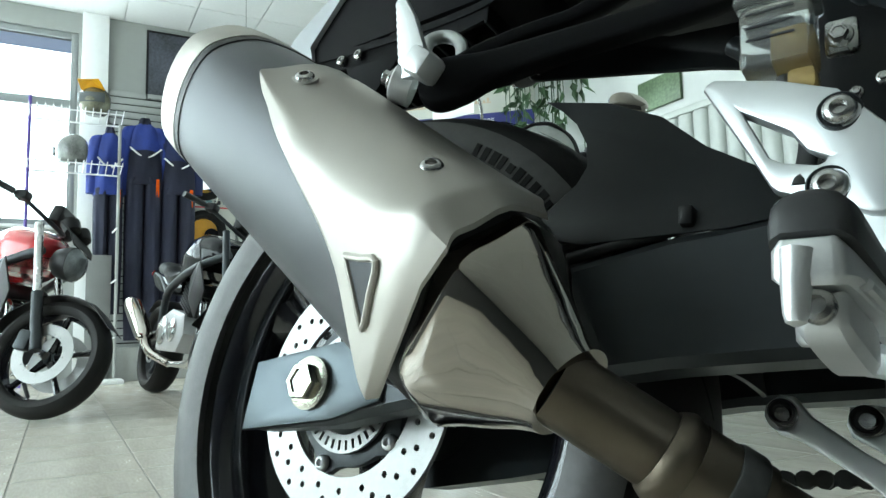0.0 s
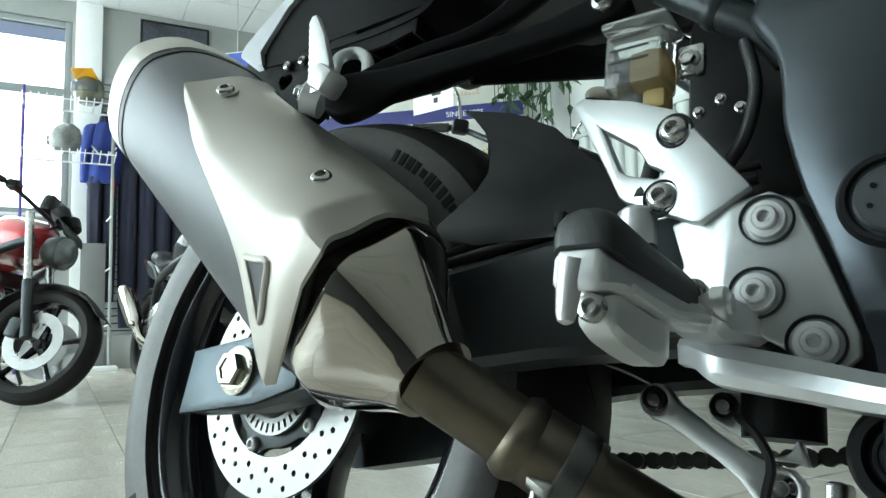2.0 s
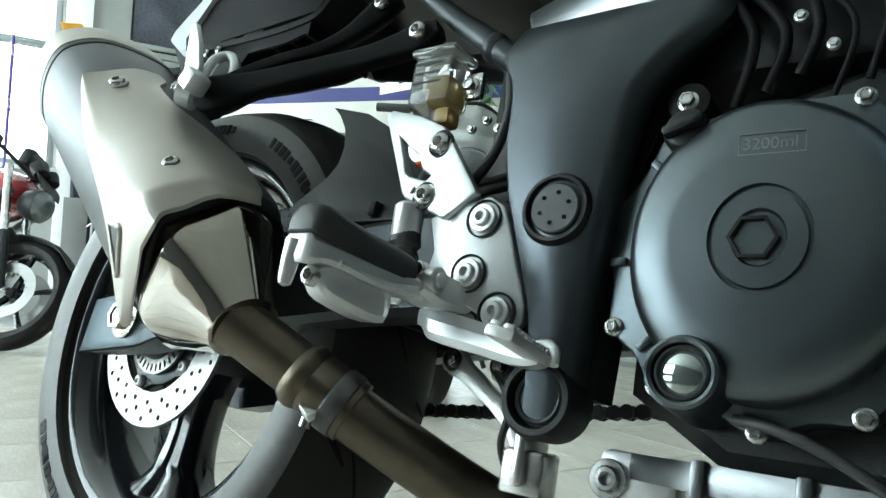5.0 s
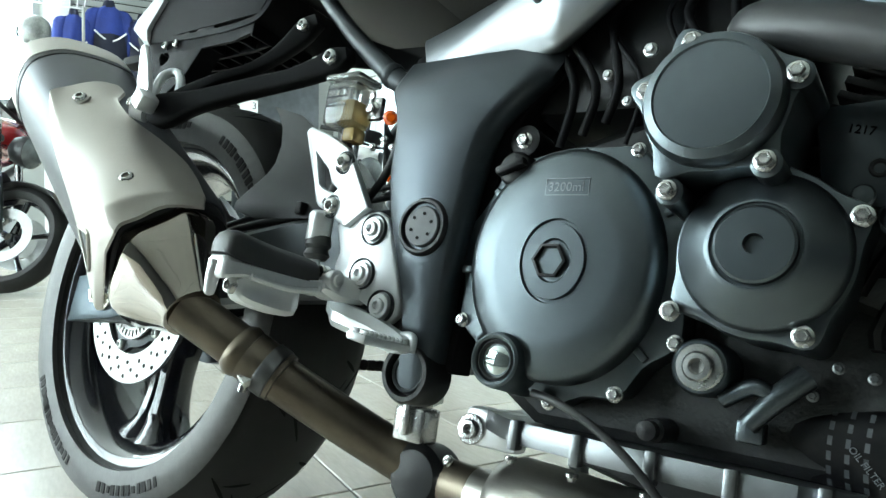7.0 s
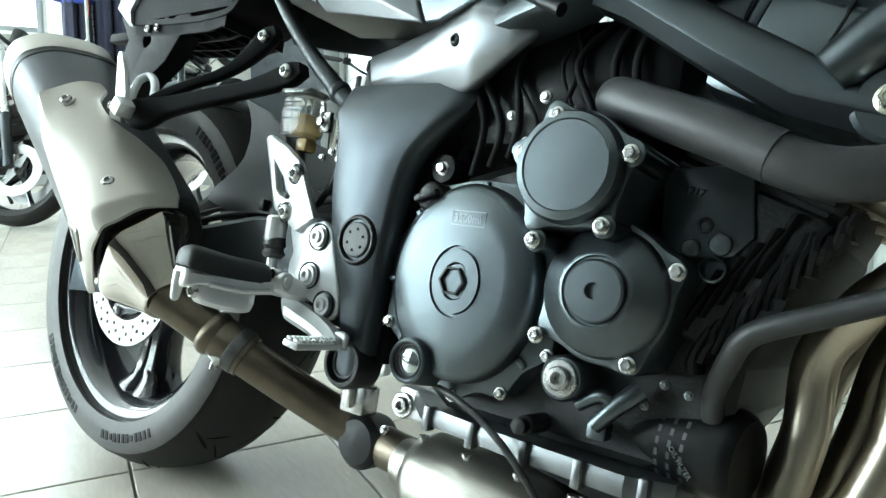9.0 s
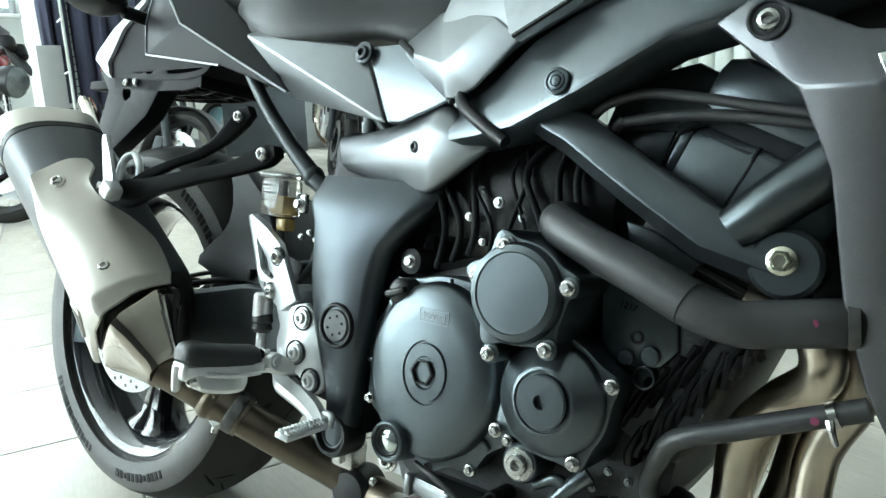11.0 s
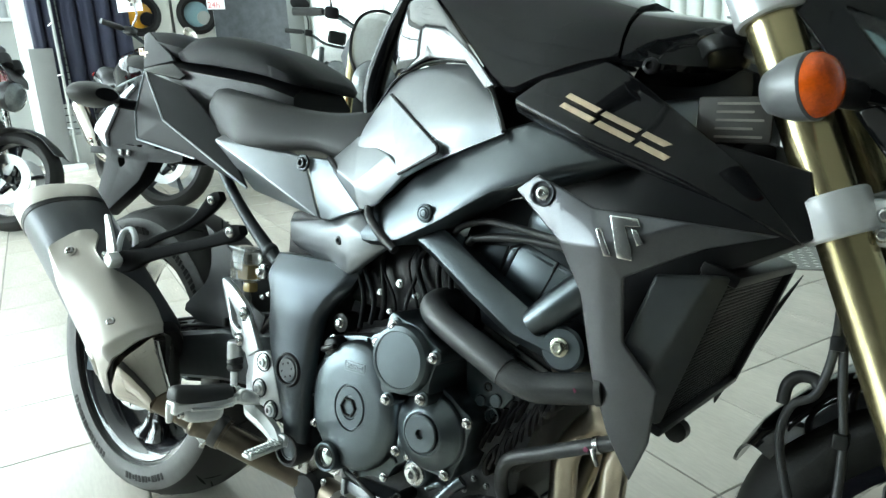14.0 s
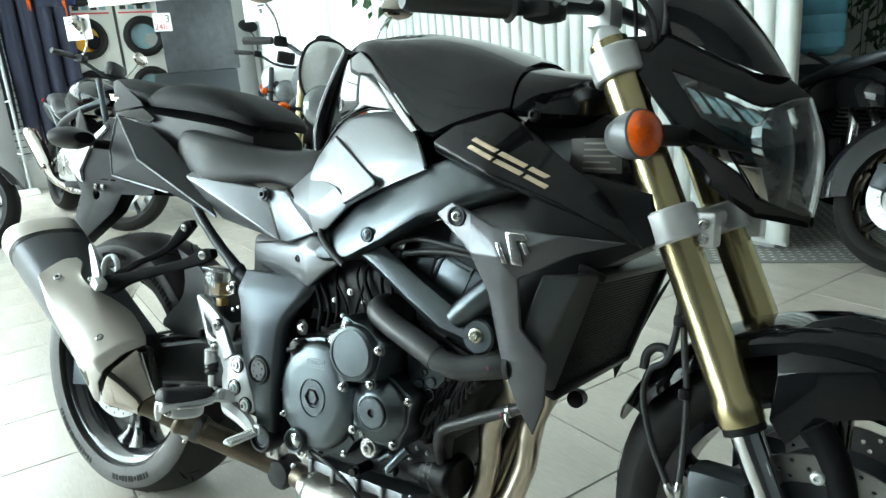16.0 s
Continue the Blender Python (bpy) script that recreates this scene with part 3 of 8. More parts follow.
# dark lower brace of the swing arm behind the disc
rows = [[(x, y, z) for y, z in ((0.045, zl), (0.045, zh), (0.088, zh), (0.088, zl))] for x, zl, zh in ((-0.085, 0.236, 0.292), (0.0, 0.232, 0.300), (0.10, 0.252, 0.322), (0.24, 0.285, 0.352))]
part("arm_brace", rings(nb(), rows), SATIN, arm, sharp=30)

# rear hugger
bm = nb()
net = []
for y, lim in ((-0.082, 0.0), (-0.070, 0.02), (-0.04, 0.04), (0.0, 0.05), (0.07, 0.04), (0.098, 0.0)):
    edge = 0.10 if abs(y) > 0.085 else 0.0
    a0, a1 = 46, 5
    rr = 0.345 - 3.2 * max(0, abs(y) - 0.03) ** 2
    net.append([(rr * math.cos(radians(a)), y * (1.0 if y > 0 else 1 - 0.45 * max(0, a - 10) / 36), 0.315 + rr * math.sin(radians(a))) for a in (a0, a0 - 14, (a0 + a1) / 2, a1 + 10, a1)])
skin(bm, net, 0.004, 3, (0, 0, -1))
hug = part("rear_hugger", bm, DARKGREY, bike, "black plastic rear mudguard over the tyre")
bm = nb()
plate(bm, [(0.172, 0.606), (0.192, 0.590), (0.214, 0.566), (0.230, 0.538), (0.236, 0.512), (0.230, 0.494), (0.214, 0.477), (0.196, 0.456), (0.200, 0.444), (0.25, 0.432), (0.36, 0.434), (0.42, 0.444), (0.42, 0.470), (0.38, 0.480), (0.335, 0.512), (0.295, 0.553), (0.24, 0.585)], -0.100, 0.004, bevel=0.0015, bulge=lambda x, z: 0.013 - 0.34 * (z - 0.435))
part("side_wing", bm, DARKGREY, hug)

# silencer: axis down to the front
D, P = V((0.816, 0, -0.578)), V((0.578, 0, 0.816))


def mp(d, y, p):
    return D * d + P * p + V((0, y, 0))


SECT = [(-0.165, 0.500), (-0.235, 0.494), (-0.268, 0.470), (-0.276, 0.440), (-0.262, 0.392), (-0.228, 0.345), (-0.178, 0.334), (-0.138, 0.360), (-0.118, 0.415), (-0.130, 0.470)]
SC = (-0.20, 0.42)


def section(d, k=1.0, tilt=0.0, n=4, grow=0.0):
    pts = [V((y, p, 0)) for y, p in SECT]
    ring = []
    m = len(pts)
    for i in range(m):
        p0, p1, p2, p3 = (pts[(i + q) % m] for q in (-1, 0, 1, 2))
        for j in range(n):
            u = j / n
            q = 0.5 * ((2 * p1) + (p2 - p0) * u + (2 * p0 - 5 * p1 + 4 * p2 - p3) * u * u + (3 * p1 - p0 - 3 * p2 + p3) * u ** 3)
            dy, dp = q.x - SC[0], q.y - SC[1]
            L = math.hypot(dy, dp)
            f = k + grow / L
            ring.append(mp(d + tilt * dp, SC[0] + dy * f, SC[1] + dp * f))
    return ring


muffler = part("silencer", rings(nb(), [section(-0.43, 0.985, 0.35), section(-0.40, 1.0, 0.25), section(-0.20, 1.0, 0.1), section(-0.075, 1.0), section(-0.060, 0.985), section(-0.056, 0.955), section(-0.056, 0.85)]), CAN, bike, "grey satin silencer can with three-sided section", 50)
part("end_cap", rings(nb(), [section(-0.440, 0.72, 0.35), section(-0.468, 0.86, 0.38), section(-0.475, 0.95, 0.38), section(-0.468, 1.005, 0.37), section(-0.438, 1.012, 0.35), section(-0.428, 1.012, 0.35), section(-0.428, 0.9, 0.35)]), SHIELD, muffler, "polished steel silencer end cap", 50)
part("cap_band", rings(nb(), [section(-0.427, 1.006, 0.345), section(-0.421, 1.008, 0.345), section(-0.416, 1.006, 0.345), section(-0.416, 0.9, 0.345)]), PLASTIC, muffler)
# polished cone with angular creases and its black collar
bm = nb()
rings(bm, [section(-0.075, 0.90, -0.05), section(-0.052, 0.925, -0.05), section(-0.034, 0.915, -0.08), section(-0.028, 0.88, -0.08), section(-0.026, 0.80, -0.08)])
part("collar", bm, PLASTIC, muffler, "black collar round the cone")
CONE = [(-0.264, 0.444), (-0.216, 0.487), (-0.178, 0.486), (-0.146, 0.440), (-0.160, 0.372), (-0.200, 0.344), (-0.240, 0.364)]


def cone_ring(d, k, blend, tilt):
    """The cone's section at d: its polygon with rounded corners, blended towards the pipe's circle."""
    out = []
    m = len(CONE)
    for i in range(m):
        a, b, c = (V((*CONE[(i + q) % m], 0)) for q in (-1, 0, 1))
        for q in (b.lerp(a, 0.5), b.lerp(a, 0.25), b.lerp(a, 0.11).lerp(b.lerp(c, 0.11), 0.28), b.lerp(a, 0.11).lerp(b.lerp(c, 0.11), 0.72), b.lerp(c, 0.25)):
            y, p = q.x, q.y
            w = math.atan2(p - 0.418, y + 0.2)
            cy, cp = -0.200 + 0.031 * math.cos(w), 0.419 + 0.031 * math.sin(w)
            y, p = -0.200 + (y + 0.200) * k, 0.418 + (p - 0.418) * k
            out.append(mp(d + tilt * (p - 0.42), y * (1 - blend) + cy * blend, p * (1 - blend) + cp * blend))
    return out


part("cone", rings(nb(), [cone_ring(-0.036, 0.92, 0, -0.1), cone_ring(-0.034, 1.03, 0, -0.1), cone_ring(-0.027, 1.065, 0, -0.1), cone_ring(-0.018, 1.07, 0, -0.1), cone_ring(-0.010, 1.055, 0.02, -0.1), cone_ring(0.010, 0.97, 0.22, -0.06), cone_ring(0.030, 0.93, 0.50, -0.03), cone_ring(0.046, 0.90, 0.78, 0), cone_ring(0.055, 0.88, 0.93, 0), cone_ring(0.060, 0.86, 1.0, 0)]), CHROME, muffler, "polished steel silencer cone", 62)
# heat shield over the outer face: a folded sheet with a crease and a pointed lower flap
def point_y(p):
    return -0.288 + 0.52 * max(0, 0.435 - p)


def slant(d, p):
    """The shield's upper end is cut on a slant and rounded towards its outer corner."""
    return 0.026 * max(0, (-0.125 - d) / 0.175) * min(1.5, ((p - 0.492) / 0.030) ** 2)


stations = []
for d, low, ridge, ytop, front in ((-0.300, 0.458, 0.467, -0.216, 0), (-0.285, 0.452, 0.461, -0.212, 0), (-0.262, 0.444, 0.453, -0.224, 0), (-0.240, 0.438, 0.447, -0.234, 0), (-0.200, 0.426, 0.435, -0.230, 0), (-0.165, 0.416, 0.425, -0.204, 0), (-0.125, 0.403, 0.414, -0.186, 0), (-0.100, 0.386, 0.425, -0.184, 0), (-0.075, 0.359, 0.438, -0.186, 0), (-0.055, 0.338, 0.448, -0.190, 0), (-0.044, 0.333, 0.454, -0.192, 0), (-0.030, 0.334, 0.454, -0.194, 0.5), (-0.014, 0.340, 0.452, -0.196, 1.0)):
    sec = []
    for k in range(5):
        p = low + (ridge - low) * k / 4
        back = front * 0.022 * max(0, (0.452 - p) / 0.115)
        sec.append(mp(d - back + slant(d, p), point_y(p) + 0.006 * front * front, p))
    rise = 0.007 * front
    top = [(point_y(ridge) + 0.006 * front * front, ridge), (-0.286 + rise, ridge + 0.35 * (0.478 - ridge)), (-0.271 + rise, 0.478 - rise), (-0.240, 0.499 - rise), (ytop, 0.507 - rise)]
    sec += spline([mp(d - 0.004 * front * k + slant(d, p), y, p) for k, (y, p) in enumerate(top)], 3)[1:]
    stations.append(sec)
bm = nb()
cols = [spline(c, 3) for c in zip(*stations)]
vs = [[bm.verts.new(p) for p in c] for c in cols]
inner = [[bm.verts.new(v.co + V((0, 0.0035, 0)) - P * 0.003) for v in c] for c in vs]
for lay in (vs, inner):
    for i in range(len(vs) - 1):
        for j in range(len(vs[0]) - 1):
            bm.faces.new((lay[i][j], lay[i + 1][j], lay[i + 1][j + 1], lay[i][j + 1]))
rim = [(i, 0) for i in range(len(vs))] + [(len(vs) - 1, j) for j in range(1, len(vs[0]))] + [(i, len(vs[0]) - 1) for i in range(len(vs) - 2, -1, -1)] + [(0, j) for j in range(len(vs[0]) - 2, 0, -1)]
for (i, j), (k, l) in zip(rim, rim[1:] + rim[:1]):
    bm.faces.new((vs[i][j], vs[k][l], inner[k][l], inner[i][j]))
shield = part("heat_shield", bm, SHIELD, muffler, "satin champagne steel heat shield", 30)
corner = [(-0.090, 0.402), (-0.060, 0.414), (-0.060, 0.376)]
bm = nb()
out = [bm.verts.new(mp(d, point_y(p) - 0.0016, p)) for d, p in corner]
inn = [bm.verts.new(mp(d, point_y(p) + 0.010, p)) for d, p in corner]
bm.faces.new(out)
bm.faces.new(inn)
for k in range(3):
    bm.faces.new((out[k], out[(k + 1) % 3], inn[(k + 1) % 3], inn[k]))
part("vent_opening", bm, CAN, shield, "dark triangular vent opening")
tube(bm := nb(), [mp(d, point_y(p) - 0.0012, p) for d, p in ((-0.092, 0.4035), (-0.075, 0.410), (-0.058, 0.4165), (-0.0575, 0.395), (-0.0585, 0.371), (-0.075, 0.387), (-0.092, 0.4035))], 0.0026, 8, 3)
part("vent_rim", bm, SHIELD, shield)
for x, y, z in ((0.068, -0.264, 0.545), (0.214, -0.262, 0.440)):
    n = (V((0, -0.72, 0)) + P * 0.69).normalized()
    m = Matrix.Translation((x, y, z)) @ n.to_track_quat("Z", "Y").to_matrix().to_4x4()
    bolt(shield, 0, 0, 0, 0.0085, "socket", STEEL, turn=m)
    part("washer", lathe(nb(), [(0.0115, -0.002), (0.0115, 0.0006), (0.009, 0.001)], m, 20), SHIELD, shield)

# link pipe down to the collector
tube(bm := nb(), [(0.282, -0.206, 0.312), (0.33, -0.168, 0.282), (0.361, -0.147, 0.262), (0.42, -0.102, 0.228), (0.475, -0.064, 0.200), (0.54, -0.05, 0.182), (0.63, -0.065, 0.182)], 0.0245, 22)
linkp = part("link_pipe", bm, PIPE, bike, "heat browned steel exhaust link pipe")
tube(bm := nb(), [(0.332, -0.167, 0.281), (0.338, -0.163, 0.277), (0.345, -0.158, 0.273)], [0.026, 0.030, 0.027], 20)
part("pipe_bead", bm, PIPE, linkp)
tube(bm := nb(), [(0.345, -0.158, 0.273), (0.376, -0.136, 0.254)], 0.0275, 22, straight=True)
part("clamp_sleeve", bm, PIPE, linkp)
tube(bm := nb(), [(0.360, -0.1475, 0.264), (0.361, -0.1468, 0.2634), (0.371, -0.1396, 0.2574), (0.372, -0.1389, 0.2568)], [0.0280, 0.0290, 0.0290, 0.0280], 28, straight=True)
part("clamp", bm, DISCDARK, linkp, "steel band clamp with bolt")
box(bm := nb(), (-0.008, -0.006, -0.005), (0.008, 0.006, 0.004), 0.0015, Matrix.Translation((0.361, -0.1715, 0.250)) @ pose(0, 0, 0, 35, 30, 0))
part("clamp_ear", bm, STEEL, linkp)
tube(bm := nb(), [(0.357, -0.170, 0.236), (0.358, -0.169, 0.246)], 0.0048, 10, straight=True)
part("clamp_bolt", bm, STEEL, linkp)
rows = []
for x, ry, rz in ((0.60, 0.027, 0.026), (0.622, 0.030, 0.028), (0.630, 0.048, 0.042), (0.645, 0.056, 0.047), (0.78, 0.058, 0.048), (0.795, 0.050, 0.043), (0.80, 0.040, 0.036), (0.90, 0.036, 0.03)):
    rows.append([(x, -0.080 + ry * math.cos(a), 0.184 - 0.05 * (x - 0.6) + rz * math.sin(a)) for a in [2 * math.pi * i / 28 for i in range(28)]])
coll = part("exhaust_collector", rings(nb(), rows), COLLECT, bike, "brushed steel exhaust collector box", 50)

# headers: four pipes in front of the engine
for line in ([(0.985, -0.115, 0.520), (1.035, -0.115, 0.500), (1.045, -0.105, 0.462), (1.010, -0.070, 0.425), (0.982, -0.058, 0.380), (0.979, -0.055, 0.310), (0.955, -0.060, 0.225), (0.885, -0.070, 0.176)],
             [(0.985, -0.048, 0.520), (1.05, -0.048, 0.500), (1.068, -0.046, 0.445), (1.045, -0.042, 0.385), (1.036, -0.040, 0.310), (0.99, -0.050, 0.215), (0.885, -0.060, 0.172)],
             [(0.985, 0.040, 0.520), (1.04, 0.040, 0.500), (1.050, 0.038, 0.445), (1.024, 0.030, 0.385), (1.010, 0.022, 0.310), (0.975, -0.005, 0.215), (0.885, -0.040, 0.172)],
             [(0.985, 0.110, 0.520), (1.03, 0.110, 0.500), (1.030, 0.108, 0.445), (0.985, 0.080, 0.380), (0.965, 0.055, 0.310), (0.94, 0.020, 0.215), (0.885, -0.020, 0.172)]):
    tube(bm := nb(), line, 0.0185, 20)
    part("header_pipe", bm, HEADER, bike, "straw tinted steel header pipe")

# exhaust valve servo under the engine with its cables
bm = nb()
lathe(bm, [(0.001, -0.03), (0.030, -0.03), (0.033, -0.02), (0.033, 0.008), (0.026, 0.016), (0.001, 0.019)], outward(0.521, -0.062, 0.183), 28)
valve = part("exhaust_valve", bm, PLASTIC, bike, "black round exhaust valve cover")
for x, z in ((0.495, 0.168), (0.553, 0.205)):
    bolt(valve, x, -0.066, z, 0.006)
bm = nb()
box(bm, (0.492, -0.085, 0.215), (0.53, -0.055, 0.25), 0.004)
box(bm, (0.505, -0.092, 0.222), (0.516, -0.05, 0.272), 0.003)
part("cable_bracket", bm, STEEL, valve)

# engine: crankcase, cylinders, head and covers
bm = nb()
rows = []
for y, k in ((-0.112, 0.93), (-0.102, 1.0), (0.13, 1.0), (0.15, 0.93)):
    base = [(0.60, 0.30), (0.66, 0.262), (0.90, 0.262), (0.935, 0.32), (0.945, 0.42), (0.90, 0.50), (0.74, 0.53), (0.64, 0.50), (0.60, 0.42)]
    rows.append([(0.77 + (x - 0.77) * k, y, 0.39 + (z - 0.39) * k) for x, z in base])
crank = part("crankcase", rings(nb(), rows), CAST, bike, "rough black cast crankcase")
bm = nb()
box(bm, (0.875, -0.120, 0.44), (0.995, 0.120, 0.57), 0.01, Matrix.Translation((0.93, 0, 0.5)) @ pose(0, 0, 0, 0, 22) @ Matrix.Translation((-0.93, 0, -0.5)))
cyl = part("cylinder_block", bm, CAST, crank, "black finned cylinder block")
for i in range(9):
    z = 0.46 + 0.011 * i
    box(bm := nb(), (0.865, -0.124, z), (0.985, 0.124, z + 0.006), 0.001, Matrix.Translation((0.93, 0, 0.5)) @ pose(0, 0, 0, 0, 22) @ Matrix.Translation((-0.93, 0, -0.5)))
    part("cooling_fin", bm, CAST, crank)
bm = nb()
box(bm, (0.850, -0.148, 0.555), (1.01, 0.148, 0.655), 0.016, Matrix.Translation((0.93, 0, 0.5)) @ pose(0, 0, 0, 0, 22) @ Matrix.Translation((-0.93, 0, -0.5)))
part("cylinder_head", bm, ENGINE, crank, "satin black cylinder head")
bm = nb()
box(bm, (0.862, -0.150, 0.660), (1.0, 0.150, 0.715), 0.018, Matrix.Translation((0.93, 0, 0.5)) @ pose(0, 0, 0, 0, 22) @ Matrix.Translation((-0.93, 0, -0.5)))
part("cam_cover", bm, ENGINE, crank, "satin black cam cover")
# bright sump flange and pan
bm = nb()
rows = []
for x, y in ((0.585, -0.060), (0.63, -0.105), (0.66, -0.125), (0.75, -0.138), (0.87, -0.144), (0.905, -0.120)):
    z = 0.252
    rows.append([(x, y, z - 0.009), (x, y - 0.002, z), (x, y, z + 0.009), (x, 0.10, z + 0.009), (x, 0.10, z - 0.009)])
sump = part("sump_flange", rings(bm, rows), SUMP, bike, "bright alloy sump flange", 30)
for x, y in ((0.655, -0.127), (0.715, -0.137), (0.775, -0.143), (0.83, -0.146), (0.885, -0.140)):
    box(bm := nb(), (x - 0.0045, y - 0.003, 0.238), (x + 0.0045, y + 0.010, 0.263), 0.002)
    part("flange_lug", bm, SUMP, sump)
    bolt(sump, x, y, 0.232, 0.0055, turn=Matrix.Translation((x, y, 0.231)) @ pose(0, 0, 0, 180))
bm = nb()
rows = [[(x, y, z) for x, y, z in ((x0, -w, zt), (x0, w, zt), (x1, w, zt - 0.03), (x1, -w, zt - 0.03))] for x0, x1, w, zt in ((0.66, 0.89, 0.10, 0.270), (0.68, 0.88, 0.09, 0.24), (0.72, 0.86, 0.06, 0.225))]
part("oil_pan", rings(bm, rows), CAST, sump)
box(bm := nb(), (0.565, -0.066, 0.225), (0.625, -0.04, 0.262), 0.006)
part("stand_lug", bm, ALLOY, sump)
bolt(sump, 0.575, -0.067, 0.240, 0.0095, "washer", STEEL)

# clutch cover: a stepped dome with its flange and lugs
CX, CZ = 0.690, 0.392
bm = nb()
ring = []
for i in range(72):
    a = 2 * math.pi * i / 72
    lug = sum(max(0, math.cos(a - radians(q))) ** 60 for q in (62, 128, 170, 209, 235, 270, 300, 332, 18)) * 0.010
    ring.append((CX + (0.099 + lug) * math.cos(a), CZ + (0.102 + lug) * math.sin(a)))
plate(bm, ring, -0.142, 0.045, bevel=0.003)
clutch = part("clutch_cover", bm, ENGINE, crank, "satin black clutch cover with raised dome")
part("cover_dome", lathe(nb(), [(0.096, 0.0), (0.0955, 0.010), (0.092, 0.017), (0.085, 0.0215), (0.060, 0.0235), (0.038, 0.0240), (0.034, 0.0243), (0.0335, 0.0215), (0.031, 0.0215), (0.0305, 0.0245), (0.018, 0.0247), (0.0165, 0.0225), (0.001, 0.0225)], outward(CX, -0.1435, CZ) @ Matrix.Diagonal((0.86, 1.0, 1.0, 1.0)), 72), ENGINE, clutch)
bm = nb()
lathe(bm, [(0.0148, -0.002), (0.0148, 0.0032), (0.0125, 0.0034), (0.0118, -0.001), (0.0005, -0.001)], outward(CX - 0.003, -0.1665, CZ), 6)
part("hexagon_plug", bm, PLASTIC, clutch)
for a in (62, 128, 170, 209, 235, 270, 300, 332, 18):
    bolt(clutch, CX + 0.106 * math.cos(radians(a)), -0.1425, CZ + 0.109 * math.sin(radians(a)), 0.0068)
lathe(bm := nb(), [(0.027, -0.055), (0.0225, -0.004), (0.0215, 0.0), (0.0195, 0.0012), (0.0175, 0.0), (0.0165, -0.004), (0.0155, -0.004)], outward(0.654, -0.174, 0.309), 40)
sight = part("oil_sight_glass", bm, ENGINE, clutch, "round oil sight glass in black ring")
part("seal_ring", lathe(nb(), [(0.0162, -0.006), (0.0160, -0.002), (0.0145, -0.001), (0.0130, -0.003), (0.0128, -0.006)], outward(0.654, -0.174, 0.309), 36), HOSE, sight)
part("sight_lens", lathe(nb(), [(0.0132, -0.005), (0.011, -0.0035), (0.001, -0.003)], outward(0.654, -0.174, 0.309), 28), mat("oily glass over bright metal", (0.50, 0.56, 0.54), 0.10, 0.9, coat=1.0, var=0.4, scale=60), sight)
bm = nb()
for x0, x1, z0, z1 in ((-0.019, 0.019, 0.0065, 0.0072), (-0.019, 0.019, -0.0072, -0.0065), (-0.019, -0.0183, -0.0065, 0.0065), (0.0183, 0.019, -0.0065, 0.0065)):
    box(bm, (CX + 0.004 + x0, -0.1672, 0.452 + z0), (CX + 0.004 + x1, -0.1655, 0.452 + z1))
part("capacity_frame", bm, GREY, clutch)
text(clutch, "3200ml", Matrix.Translation((CX - 0.0125, -0.1668, 0.4483)) @ pose(0, 0, 0, 90), 0.0105, GREY, "capacity_lettering")
lathe(bm := nb(), [(0.0155, -0.03), (0.0155, 0.002), (0.0135, 0.005), (0.012, 0.006), (0.001, 0.007)], outward(0.640, -0.158, 0.470), 28)
filler = part("oil_filler_cap", bm, PLASTIC, clutch, "black oil filler cap with a grip bar")
part("grip_bar", box(nb(), (-0.014, -0.010, -0.004), (0.014, 0.0, 0.004), 0.003, Matrix.Translation((0.640, -0.162, 0.470)) @ pose(0, 0, 0, 0, -20)), PLASTIC, filler)
# upper round cover
UX, UZ = 0.812, 0.497
bm = nb()
ring = []
for i in range(72):
    a = 2 * math.pi * i / 72
    lug = sum(max(0, math.cos(a - radians(q))) ** 40 for q in (115, 18, 312, 238, 165)) * 0.013
    ring.append((UX + (0.048 + lug) * math.cos(a), UZ + (0.048 + lug) * math.sin(a)))
plate(bm, ring, -0.207, 0.11, bevel=0.003)
upper = part("signal_cover", bm, ENGINE, crank, "satin black round engine cover")
part("cover_face", lathe(nb(), [(0.046, 0.0), (0.0455, 0.005), (0.043, 0.010), (0.037, 0.0125), (0.036, 0.0110), (0.001, 0.0115)], outward(UX, -0.2085, UZ), 60), ENGINE, upper)
for x, y, z in ((0.796, -0.214, 0.538), (0.862, -0.214, 0.509), (0.848, -0.214, 0.453), (0.788, -0.208, 0.437), (0.766, -0.208, 0.508)):
    part("bolt_boss", lathe(nb(), [(0.0095, -0.05), (0.0095, 0.0), (0.008, 0.001)], outward(x, y + 0.0045, z), 18), ENGINE, upper)
    bolt(upper, x, y, z, 0.0075)
# starter cover
SX, SZ = 0.843, 0.404
bm = nb()
ring = []
for i in range(72):
    a = 2 * math.pi * i / 72
    lug = sum(max(0, math.cos(a - radians(q))) ** 40 for q in (24, 300, 215, 95)) * 0.011
    ring.append((SX + (0.056 + lug) * math.cos(a), SZ + (0.058 + lug) * math.sin(a)))
plate(bm, ring, -0.176, 0.08, bevel=0.004)
starter = part("starter_cover", bm, ENGINE, crank, "satin black starter clutch cover")
part("cover_dome", lathe(nb(), [(0.053, 0.0), (0.052, 0.004), (0.0495, 0.0075), (0.0320, 0.0185), (0.0298, 0.0203), (0.0278, 0.0205), (0.0273, 0.0185), (0.0253, 0.0185), (0.0248, 0.0225), (0.0230, 0.0240), (0.0065, 0.0242), (0.006, 0.019), (0.001, 0.019)], outward(SX, -0.1775, SZ), 60), ENGINE, starter)
for x, z in ((0.898, 0.428), (0.871, 0.352), (0.789, 0.360), (0.838, 0.46)):
    bolt(starter, x, -0.179, z, 0.0075)
